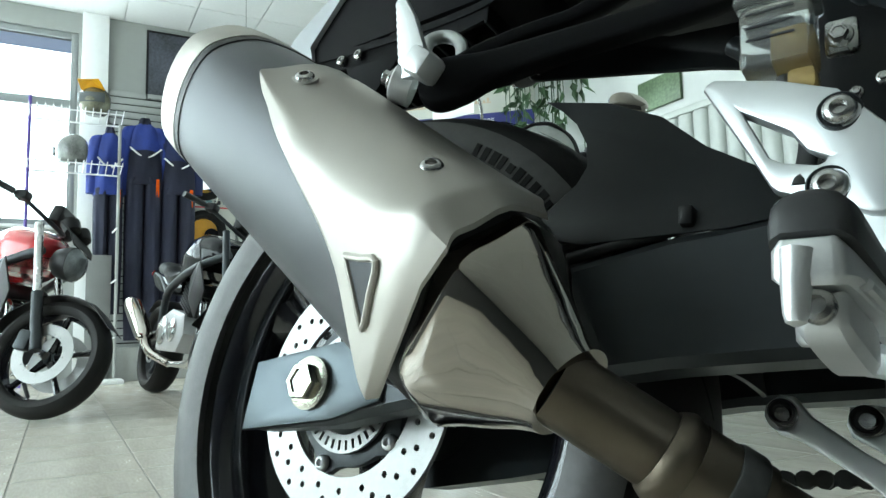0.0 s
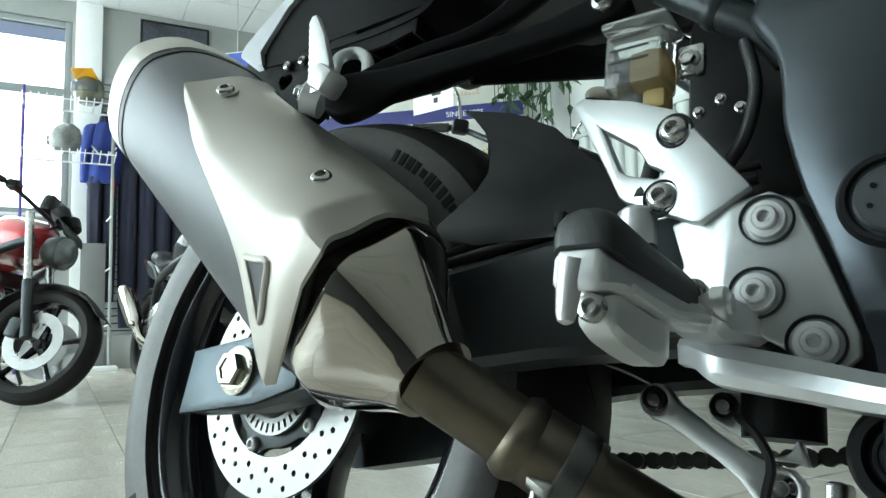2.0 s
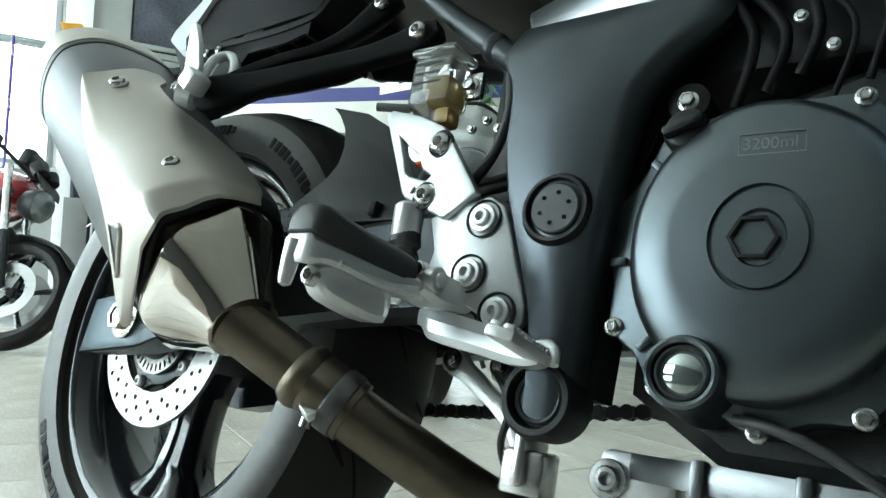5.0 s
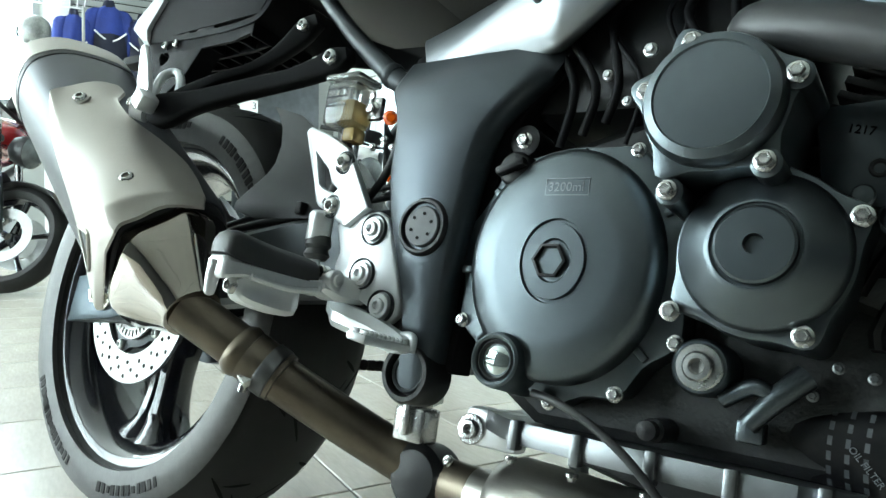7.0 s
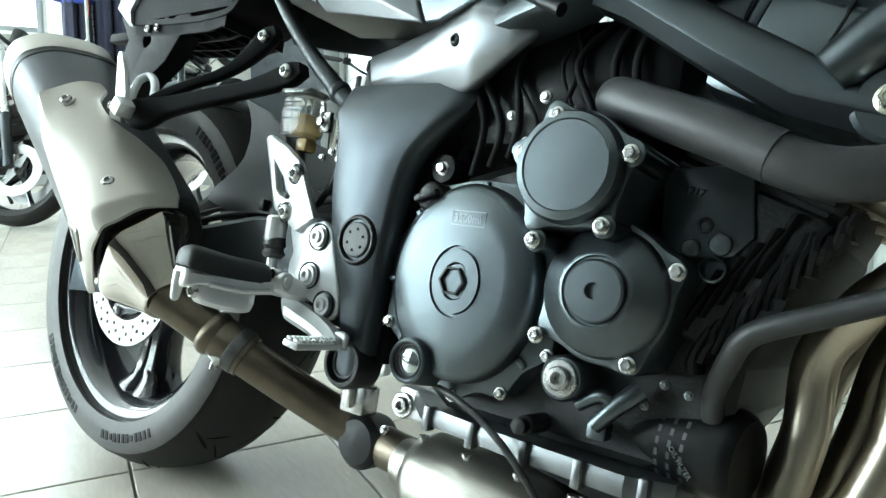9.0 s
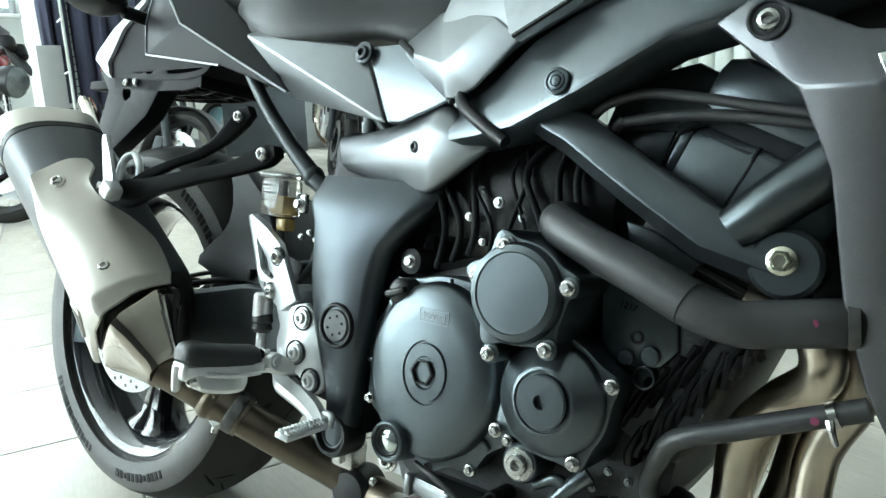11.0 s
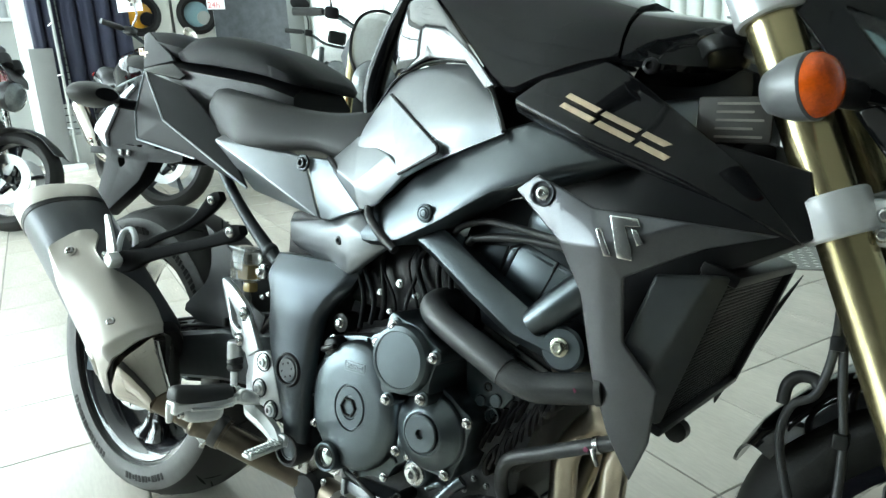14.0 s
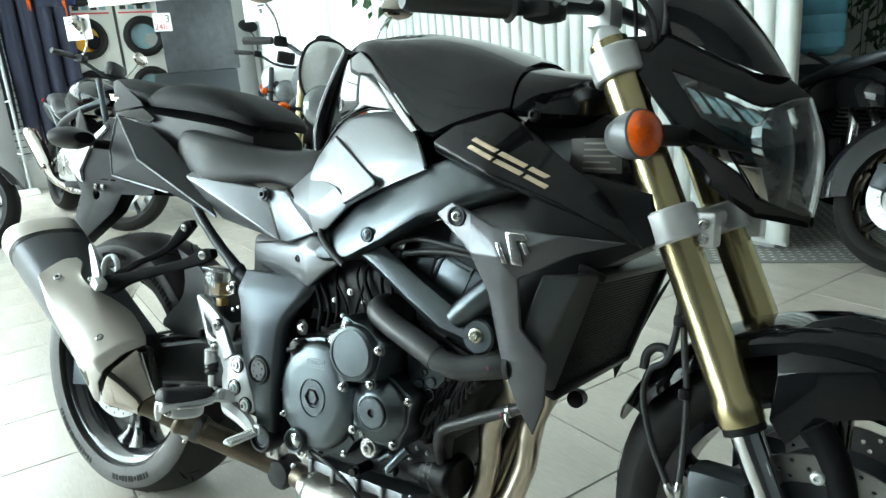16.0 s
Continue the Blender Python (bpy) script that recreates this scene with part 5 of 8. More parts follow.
# rider's foot peg hanger: silver plate, heel guard and peg
# black plate set behind the silver hanger, reaching past its front edge
plate(bm := nb(), [(0.452, 0.424), (0.500, 0.433), (0.516, 0.421), (0.546, 0.345), (0.545, 0.328), (0.534, 0.319), (0.505, 0.322), (0.48, 0.345)], -0.148, 0.012, bevel=0.003)
backing = part("dark_backing", bm, PLASTIC, bike, "black backing behind the silver hanger")
facets(bm := nb(), [(0.430, -0.150, 0.420), (0.470, -0.158, 0.428), (0.492, -0.158, 0.433), (0.506, -0.157, 0.425), (0.513, -0.157, 0.408), (0.535, -0.156, 0.347), (0.535, -0.156, 0.335), (0.525, -0.156, 0.326), (0.509, -0.157, 0.328), (0.497, -0.158, 0.339), (0.482, -0.160, 0.347), (0.468, -0.161, 0.349), (0.455, -0.159, 0.344), (0.445, -0.153, 0.357), (0.435, -0.148, 0.376), (0.437, -0.147, 0.393), (0.464, -0.158, 0.376)],
       [(0, 1, 16, 14, 15), (1, 2, 3, 4, 5, 6, 7, 8, 9, 10, 16), (16, 10, 11, 12, 13, 14)], 0.010, 0.0025)
hanger = part("peg_hanger", bm, WHITEALLOY, bike, "silver painted foot peg hanger plate", 30)
plate(bm := nb(), [(0.350, 0.526), (0.352, 0.530), (0.358, 0.532), (0.400, 0.517), (0.433, 0.500), (0.440, 0.492), (0.484, 0.434), (0.452, 0.416), (0.446, 0.417), (0.423, 0.428), (0.398, 0.439), (0.393, 0.444), (0.382, 0.466)], -0.1455, 0.011, [[(0.377, 0.500), (0.406, 0.478), (0.415, 0.463), (0.427, 0.456), (0.422, 0.452), (0.400, 0.459), (0.393, 0.464)]], 0.003, lambda x, z: 0.020 * (x - 0.36) / 0.12)
part("heel_guard", bm, WHITEALLOY, hanger, "silver heel guard with long slot")
for x, y, z in ((0.434, -0.1585, 0.483), (0.426, -0.1572, 0.437)):
    part("bolt_seat", lathe(nb(), [(0.0125, -0.002), (0.0125, 0.0004), (0.0115, 0.0012), (0.0105, -0.0005), (0.009, -0.0006)], outward(x, y, z), 28), SATIN, hanger)
    bolt(hanger, x, y, z, 0.0098, "socket", STEEL)
for x, z in ((0.490, 0.414), (0.484, 0.370), (0.514, 0.341)):
    part("bolt_seat", lathe(nb(), [(0.0155, -0.004), (0.0155, 0.0006), (0.0148, 0.0014), (0.0141, 0.0006), (0.0137, -0.003), (0.0122, -0.003)], outward(x, -0.159, z), 36), SATIN, hanger)
    bolt(hanger, x, -0.160, z, 0.0074, "washer", ALLOY)


def loft(stations, shape, n=3):
    """A smooth bar across the bike: stations (x, y, z, half width, half height) with one rounded section."""
    rows = [[(x + w * cx, y, z + h * cz) for cx, cz in shape] for x, y, z, w, h in stations]
    return rings(nb(), list(zip(*[spline(c, n) for c in zip(*rows)])))


BLOCK = ((-1, -0.6), (-0.7, -1), (0.7, -1), (1, -0.6), (1, 0.6), (0.8, 1), (-0.8, 1), (-1, 0.6))
PAD = ((-1, -0.9), (1, -0.9), (1.02, -0.2), (0.92, 0.45), (0.62, 0.85), (0.2, 1), (-0.2, 1), (-0.62, 0.85), (-0.92, 0.45), (-1.02, -0.2))
peg = part("foot_peg", loft(((0.458, -0.172, 0.352, 0.013, 0.008), (0.453, -0.186, 0.350, 0.012, 0.008), (0.447, -0.205, 0.350, 0.013, 0.008), (0.442, -0.240, 0.351, 0.0135, 0.007), (0.438, -0.268, 0.352, 0.014, 0.007), (0.436, -0.281, 0.351, 0.0145, 0.009), (0.4355, -0.286, 0.351, 0.0125, 0.010), (0.4355, -0.288, 0.352, 0.009, 0.007)), BLOCK), ALLOY, bike, "cast alloy foot peg with black rubber top", 30)
part("peg_rubber", loft(((0.449, -0.189, 0.362, 0.008, 0.005), (0.448, -0.191, 0.363, 0.0135, 0.009), (0.446, -0.198, 0.364, 0.0150, 0.0115), (0.442, -0.235, 0.366, 0.0160, 0.0125), (0.439, -0.262, 0.369, 0.0165, 0.0135), (0.437, -0.276, 0.371, 0.0165, 0.0135), (0.436, -0.284, 0.371, 0.0150, 0.0110), (0.436, -0.287, 0.369, 0.0100, 0.006)), PAD), HOSE, peg, "black rounded rubber pad")
part("balance_weight", loft(((0.441, -0.197, 0.335, 0.004, 0.006), (0.441, -0.202, 0.332, 0.009, 0.012), (0.440, -0.222, 0.330, 0.0105, 0.012), (0.437, -0.255, 0.334, 0.0105, 0.011), (0.436, -0.264, 0.336, 0.0095, 0.008), (0.436, -0.267, 0.337, 0.006, 0.005)), BLOCK, 2), ALLOY, peg, sharp=30)
lathe(bm := nb(), [(0.0075, -0.006), (0.0075, 0.004), (0.0065, 0.0058), (0.004, 0.0066), (0.0036, 0.003), (0.001, 0.003)], outward(0.4355, -0.266, 0.337), 20)
part("weight_screw", bm, STEEL, peg)
tube(bm := nb(), [(0.432, -0.284, 0.356), (0.431, -0.285, 0.344), (0.4305, -0.285, 0.330), (0.4305, -0.285, 0.3265), (0.4305, -0.285, 0.3250)], [0.0075, 0.0062, 0.0050, 0.0040, 0.0012], 14, straight=True)
part("peg_feeler", bm, ALLOY, peg)
for k, dx in enumerate((0.0125, -0.0125)):
    tube(bm := nb(), [(0.455 + dx, -0.196, 0.346), (0.447 + dx, -0.225, 0.343), (0.440 + dx, -0.262, 0.347)], [0.0035, 0.003, 0.003], 8)
    part("casting_rib", bm, ALLOY, peg)
mount = part("peg_mount", loft(((0.470, -0.152, 0.350, 0.020, 0.010), (0.466, -0.162, 0.351, 0.018, 0.011), (0.460, -0.172, 0.353, 0.015, 0.013), (0.457, -0.181, 0.355, 0.016, 0.012), (0.456, -0.188, 0.355, 0.012, 0.008)), BLOCK), ALLOY, hanger, "cast alloy peg mount", 32)
for x in (0.443, 0.470):
    lathe(bm := nb(), [(0.0100, -0.0035), (0.0100, 0.0035), (0.0090, 0.0045), (0.006, 0.0048), (0.0055, 0.007), (0.001, 0.0075)], Matrix.Translation((x, -0.179, 0.359)) @ pose(0, 0, 0, 0, 90), 24)
    part("hinge_lug", bm, ALLOY, mount)
lathe(bm := nb(), [(0.0068, -0.004), (0.0068, 0.0035), (0.0055, 0.0048), (0.001, 0.005)], outward(0.458, -0.184, 0.3655), 20)
part("hinge_pin", bm, STEEL, mount)
# brake pedal with toothed tip
rows = []
for (x, y, z), w, k in zip(((0.436, -0.143, 0.338), (0.447, -0.150, 0.336), (0.459, -0.155, 0.330), (0.475, -0.158, 0.3265), (0.51, -0.164, 0.320), (0.540, -0.172, 0.3135), (0.560, -0.182, 0.310), (0.572, -0.188, 0.3085)), (0.008, 0.009, 0.012, 0.0125, 0.0115, 0.0105, 0.009, 0.006), (0.7, 0.8, 1, 1, 1, 1, 0.9, 0.7)):
    rows.append([(x, y + 0.008, z - w), (x + 0.001, y - 0.009 * k, z - w), (x + 0.002, y - 0.0125 * k, z - w * 0.55), (x + 0.002, y - 0.0125 * k, z + w * 0.18), (x, y - 0.009 * k, z + w * 0.42), (x, y - 0.002, z + w), (x, y + 0.008, z + w)])
pedal = part("brake_pedal", rings(nb(), list(zip(*[spline(c, 3) for c in zip(*rows)]))), WHITEALLOY, bike, "silver brake pedal with toothed tip", 28)
TIP = Matrix.Translation((0.568, -0.186, 0.308)) @ pose(0, 0, 0, -2, 10, 10)
part("pedal_tip", box(nb(), (-0.009, -0.073, -0.004), (0.009, 0.004, 0.003), 0.002, TIP), ALLOY, pedal)
tube(bm := nb(), [TIP @ V((-0.010, 0.004, 0.000)), TIP @ V((-0.004, 0.008, 0.008)), TIP @ V((0.006, 0.006, 0.009)), TIP @ V((0.011, 0.002, -0.002))], [0.004, 0.0045, 0.004, 0.003], 10)
part("tip_fold", bm, WHITEALLOY, pedal)
for i in range(10):
    for j in (-1, 1):
        box(bm := nb(), (-0.0075 if j < 0 else 0.001, -0.071 + 0.0070 * i, 0.0028), (-0.001 if j < 0 else 0.0075, -0.0668 + 0.0070 * i, 0.0060), 0.001, TIP)
        part("pedal_tooth", bm, ALLOY, pedal)
# master cylinder and rod
lathe(bm := nb(), [(0.010, 0.0), (0.013, 0.003), (0.013, 0.030), (0.010, 0.034), (0.010, 0.045), (0.006, 0.048), (0.006, 0.085), (0.004, 0.088)], Matrix.Translation((0.408, -0.152, 0.432)) @ pose(0, 0, 0, 0, 178), 20)
mc = part("master_cylinder", bm, ALLOY, bike, "alloy rear brake master cylinder")
lathe(bm := nb(), [(0.012, 0), (0.014, 0.01), (0.011, 0.014), (0.014, 0.02), (0.010, 0.025)], Matrix.Translation((0.410, -0.152, 0.406)) @ pose(0, 0, 0, 0, 178), 18)
part("rubber_boot", bm, HOSE, mc)
# shock linkage low in the middle: two curved arms with round eyes, each eye with a dark bush and a bright bolt
linkage = part("shock_link", plate(nb(), [(0.349, 0.322), (0.352, 0.332), (0.361, 0.339), (0.371, 0.338), (0.377, 0.330), (0.383, 0.323), (0.398, 0.313), (0.415, 0.301), (0.436, 0.288), (0.452, 0.282), (0.468, 0.279), (0.477, 0.269), (0.476, 0.250), (0.451, 0.237), (0.439, 0.257), (0.430, 0.268), (0.415, 0.280), (0.399, 0.290), (0.383, 0.300), (0.372, 0.306), (0.360, 0.309)], 0.010, 0.012, [circle(0.363, 0.324, 0.0105, 24), circle(0.46, 0.265, 0.0105, 24)], 0.0025), LINK, bike, "white silver suspension link arm")
part("rocker", plate(nb(), [(0.404, 0.320), (0.407, 0.332), (0.415, 0.335), (0.427, 0.334), (0.443, 0.332), (0.457, 0.317), (0.469, 0.313), (0.477, 0.283), (0.464, 0.285), (0.453, 0.285), (0.440, 0.292), (0.424, 0.302), (0.407, 0.311)], 0.018, 0.014, [circle(0.419, 0.322, 0.0105, 24), circle(0.456, 0.301, 0.0125, 24)], 0.0025), LINK, linkage, "white silver rocker plate with a round hole")
for x, z in ((0.363, 0.324), (0.419, 0.322), (0.46, 0.265)):
    part("stud", lathe(nb(), [(0.0100, -0.016), (0.0100, -0.006), (0.0062, -0.005), (0.0060, 0.004), (0.0052, 0.0055), (0.0004, 0.0058)], outward(x, 0.012, z), 24), STEEL, linkage, "bright steel stud end")
for x, y, z, r in ((0.362, 0.010, 0.326, 0.0100), (0.417, 0.016, 0.323, 0.0110), (0.467, 0.016, 0.266, 0.0095)):
    lathe(bm := nb(), [(r, -0.004), (r, 0.0015), (r * 0.85, 0.0025), (r * 0.7, -0.001)], outward(x, y, z), 28)
    part("bush", bm, HOSE, linkage)
    bolt(linkage, x, y, z, r * 0.52, "flange", STEEL, "link_bolt")
tube(bm := nb(), [(0.437, -0.02, 0.312), (0.452, -0.03, 0.300), (0.462, -0.03, 0.280), (0.458, -0.03, 0.250), (0.470, -0.03, 0.225)], 0.0035, 8)
part("drain_hose", bm, HOSE, linkage)
tube(bm := nb(), [(0.46, 0.02, 0.30), (0.46, 0.02, 0.55)], 0.03, 18, straight=True)
part("shock_absorber", bm, PLASTIC, bike)
box(bm := nb(), (0.40, -0.05, 0.46), (0.60, 0.09, 0.66), 0.02)
part("battery_box", bm, PLASTIC, bike)
# side stand on the far side
tube(bm := nb(), [(0.60, 0.13, 0.25), (0.58, 0.20, 0.10), (0.565, 0.245, 0.0595)], 0.012, 12)
stand = part("side_stand", bm, SATIN, bike, "black side stand folded out")
box(bm := nb(), (0.54, 0.225, 0.0520), (0.60, 0.265, 0.0600), 0.002, Matrix.Translation((0.57, 0.245, 0.056)) @ pose(0, 0, 0, LEAN) @ Matrix.Translation((-0.57, -0.245, -0.056)))
part("stand_foot", bm, SATIN, stand)

# brake fluid reservoir
box(bm := nb(), (0.374, -0.148, 0.532), (0.420, -0.112, 0.582), 0.006)
res = part("fluid_reservoir", bm, CLEAR, bike, "clear plastic brake fluid reservoir")
part("brake_fluid", box(nb(), (0.394, -0.144, 0.536), (0.417, -0.116, 0.560), 0.003), FLUID, res, "amber brake fluid")
part("outlet_neck", box(nb(), (0.402, -0.140, 0.514), (0.420, -0.120, 0.531), 0.004), FLUID, res)
for k in range(3):
    part("level_mark", box(nb(), (0.380, -0.1492, 0.552 + 0.010 * k), (0.410, -0.1482, 0.5535 + 0.010 * k)), INK, res)
part("reservoir_lid", box(nb(), (0.371, -0.150, 0.5825), (0.423, -0.110, 0.590), 0.003), CLEAR, res)
bolt(res, 0.433, -0.130, 0.552, 0.009, "flange", STEEL)
box(bm := nb(), (0.424, -0.130, 0.54), (0.444, -0.122, 0.566), 0.003)
part("reservoir_bracket", bm, STEEL, res)
tube(bm := nb(), [(0.40, -0.13, 0.53), (0.402, -0.13, 0.515), (0.412, -0.135, 0.50), (0.414, -0.142, 0.470), (0.410, -0.150, 0.44)], 0.006, 12)
part("reservoir_hose", bm, HOSE, res)
tube(bm := nb(), [(0.47, -0.125, 0.56), (0.478, -0.13, 0.52), (0.47, -0.132, 0.48), (0.45, -0.132, 0.452)], 0.0045, 10)
part("brake_hose", bm, HOSE, bike)
for x, z in ((0.468, 0.508), (0.455, 0.517), (0.44, 0.51)):
    bolt(bike, x, -0.128, z, 0.0045, "flange", STEEL, "fitting")

# seat
bm = nb()
rows = []
for x, w, zt, zb, dip in ((0.192, 0.045, 0.864, 0.850, 0.0), (0.201, 0.080, 0.872, 0.828, 0.0), (0.25, 0.112, 0.871, 0.796, 0.002), (0.32, 0.141, 0.860, 0.766, 0.005), (0.385, 0.159, 0.848, 0.751, 0.008), (0.46, 0.153, 0.834, 0.752, 0.010), (0.54, 0.140, 0.824, 0.758, 0.008), (0.60, 0.136, 0.826, 0.743, 0.0), (0.638, 0.130, 0.833, 0.745, 0.0), (0.664, 0.115, 0.834, 0.768, 0.0), (0.676, 0.085, 0.828, 0.795, 0.0)):
    h = zt - zb
    half = [(0.0, zt - dip), (-0.45 * w, zt - dip * 0.6), (-0.76 * w, zt - 0.05 * h), (-0.88 * w, zt - 0.15 * h), (-0.95 * w, zt - 0.38 * h), (-w, zt - 0.68 * h), (-0.995 * w, zb + 0.14 * h), (-0.95 * w, zb + 0.03 * h), (-0.85 * w, zb), (-0.4 * w, zb)]
    rows.append([(x, y, z) for y, z in half] + [(x, -y, z) for y, z in reversed(half[1:])])
fine = []
cols = list(zip(*rows))
cols = [spline(c, 4) for c in cols]
fine = list(zip(*cols))
seat = part("rider_seat", rings(nb(), fine), VINYL, bike, "black grained vinyl rider seat", 60)
bolt(bike, 0.535, -0.146, 0.738, 0.0085, "washer", SATIN, "seat_bolt")
# side cover under the seat: a dark facet and a pale one
facets(bm := nb(), [(0.336, -0.166, 0.766), (0.527, -0.138, 0.748), (0.580, -0.149, 0.656), (0.414, -0.138, 0.686), (0.340, -0.125, 0.790)], [(0, 1, 2), (0, 2, 3), (4, 1, 0)], 0.005, 0.003)
cover = part("side_cover", bm, GREY, bike, "grey satin side cover under the seat", 20)
facets(bm := nb(), [(0.531, -0.139, 0.748), (0.593, -0.146, 0.746), (0.685, -0.167, 0.679), (0.606, -0.153, 0.655), (0.584, -0.149, 0.656)], [(0, 1, 2, 3, 4)], 0.006, 0.003)
part("front_facet", bm, SPAR, cover, sharp=20)
tube(bm := nb(), [(0.592, -0.146, 0.748), (0.64, -0.156, 0.713), (0.688, -0.168, 0.676)], 0.0045, 8)
part("panel_gap", bm, PLASTIC, cover)
# tail
tailv = [(0.018, -0.105, 0.900), (0.158, -0.149, 0.798), (0.039, -0.128, 0.762), (0.008, -0.115, 0.820), (0.268, -0.153, 0.731), (0.422, -0.160, 0.690), (0.152, -0.108, 0.868), (0.235, -0.122, 0.829), (0.336, -0.136, 0.764)]
tailf = [(0, 1, 2, 3), (1, 5, 4, 2), (0, 6, 7, 1), (7, 8, 5, 1)]
bm = nb()
facets(bm, tailv, tailf, 0.006, 0.003)
tail = part("tail_fairing", bm, TAIL, bike, "dark textured tail side fairing", 25)
facets(bm := nb(), [(x, -y, z) for x, y, z in tailv], tailf, -0.006, 0.003)
part("far_side", bm, DARKGREY, tail)
# grey tubes along crease and rim stand in for the bright edge highlights
for chain in ((0, 1, 5), (0, 3, 2, 4)):
    tube(bm := nb(), [V(tailv[i]) + V((0, -0.0005, 0)) for i in chain], 0.0017, 8, straight=True)
    part("edge_highlight", bm, GREY, tail, "pale line drawn for the bright edge highlight")
bm = nb()
rows = []
for x, w, zt, zb in ((-0.06, 0.04, 0.960, 0.90), (0.02, 0.08, 0.945, 0.85), (0.14, 0.092, 0.918, 0.79), (0.24, 0.092, 0.905, 0.75), (0.36, 0.090, 0.888, 0.74), (0.42, 0.07, 0.870, 0.76)):
    rows.append([(x, -w, zb), (x, -w, zt - 0.02), (x, -w * 0.7, zt), (x, w * 0.7, zt), (x, w, zt - 0.02), (x, w, zb)])
part("tail_core", rings(nb(), rows), PLASTIC, tail)
def cushion(rows):
    out = []
    for x, w, zt, zb in rows:
        h = zt - zb
        half = [(0.0, zt), (-0.5 * w, zt), (-0.85 * w, zt - 0.15 * h), (-w, zt - 0.55 * h), (-0.92 * w, zb), (-0.4 * w, zb)]
        out.append([(x, y, z) for y, z in half] + [(x, -y, z) for y, z in reversed(half[1:])])
    return rings(nb(), list(zip(*[spline(c, 3) for c in zip(*out)])))


part("pillion_seat", cushion(((0.085, 0.070, 0.935, 0.925), (0.105, 0.090, 0.950, 0.920), (0.150, 0.098, 0.966, 0.914), (0.21, 0.102, 0.969, 0.908), (0.30, 0.102, 0.954, 0.896), (0.37, 0.098, 0.930, 0.884), (0.42, 0.085, 0.904, 0.872), (0.445, 0.055, 0.884, 0.868))), TAIL, bike, "black vinyl pillion seat", 60)
hump = part("tail_hump", cushion(((-0.088, 0.020, 0.990, 0.984), (-0.070, 0.048, 0.995, 0.975), (-0.02, 0.078, 0.992, 0.955), (0.05, 0.090, 0.982, 0.935), (0.11, 0.088, 0.968, 0.925), (0.15, 0.070, 0.950, 0.925))), TAIL, bike, "dark grey tail hump with gilt mark", 50)
facets(bm := nb(), [(-0.085, -0.050, 0.988), (-0.016, -0.082, 0.984), (0.090, -0.096, 0.928), (0.100, -0.096, 0.918), (-0.011, -0.092, 0.908)], [(0, 1, 2, 3, 4)], 0.006, 0.002)
flank = part("hump_flank", bm, TAIL, hump, "dark textured flank of the tail hump", 25)
for k in range(2):
    plate(bm := nb(), [(-0.040 + 0.020 * k, 0.950 - 0.008 * k), (-0.026 + 0.020 * k, 0.950 - 0.008 * k), (-0.020 + 0.020 * k, 0.936 - 0.008 * k), (-0.034 + 0.020 * k, 0.936 - 0.008 * k)], -0.0875, 0.004, [[(-0.035 + 0.020 * k, 0.947 - 0.008 * k), (-0.028 + 0.020 * k, 0.947 - 0.008 * k), (-0.025 + 0.020 * k, 0.940 - 0.008 * k), (-0.032 + 0.020 * k, 0.940 - 0.008 * k)]])
    part("gilt_mark", bm, GILT, flank)
facets(bm := nb(), [(-0.010, -0.094, 0.906), (0.100, -0.098, 0.914), (0.150, -0.102, 0.888), (0.135, -0.104, 0.880), (0.022, -0.106, 0.898)], [(0, 1, 2, 3, 4)], 0.004, 0.0015)
part("grab_trim", bm, GLOSS, hump, "gloss black trim under the pillion seat", 25)
# underside of the tail: ribbed plastic and splash guard
under = part("undertray", skin(nb(), [[(-0.186, y, 0.748), (-0.12, y, 0.742), (-0.04, y, 0.738), (0.05, y, 0.738), (0.11, y, 0.750), (0.14, y, 0.800)] for y in (-0.062, -0.03, 0.0, 0.03, 0.062)], 0.010, 4, (0, 0, 1)), MATTE, bike, "black ribbed plastic undertray", 50)
for i in range(8):
    x0 = -0.178 + 0.038 * i
    part("rib", box(nb(), (x0, -0.060, 0.722), (x0 + 0.005, 0.060, 0.748), 0.0015), MATTE, under)
for j in range(4):
    y0 = -0.060 + 0.038 * j
    part("rib", rings(nb(), [[(x, y0, z - 0.016), (x, y0 + 0.005, z - 0.016), (x, y0 + 0.005, z + 0.004), (x, y0, z + 0.004)] for x, z in ((-0.176, 0.744), (-0.12, 0.739), (-0.04, 0.735), (0.05, 0.735), (0.09, 0.742))]), MATTE, under)
rows = []
for y, k in ((-0.068, 0.006), (-0.062, 0.0), (0.062, 0.0), (0.068, 0.006)):
    rows.append([(-0.184, y, 0.744 + k), (-0.198, y, 0.746 + k), (-0.246 + k, y, 0.780), (-0.240 + k, y, 0.794), (-0.180, y, 0.842 - k), (-0.090, y, 0.888 - k), (-0.082, y, 0.876), (-0.150, y, 0.832), (-0.194, y, 0.772)])
part("tray_lip", rings(nb(), rows), PALE, under, "pale grey rear lip of the tray", 30)
rows = [[(-0.17, y, 0.838), (-0.19, y, 0.772), (-0.170, y, 0.752), (0.10, y, 0.756), (0.13, y, 0.80), (0.08, y, 0.88), (-0.08, y, 0.90)] for y in (-0.061, 0.061)]
part("tray_core", rings(nb(), rows), MATTE, under)
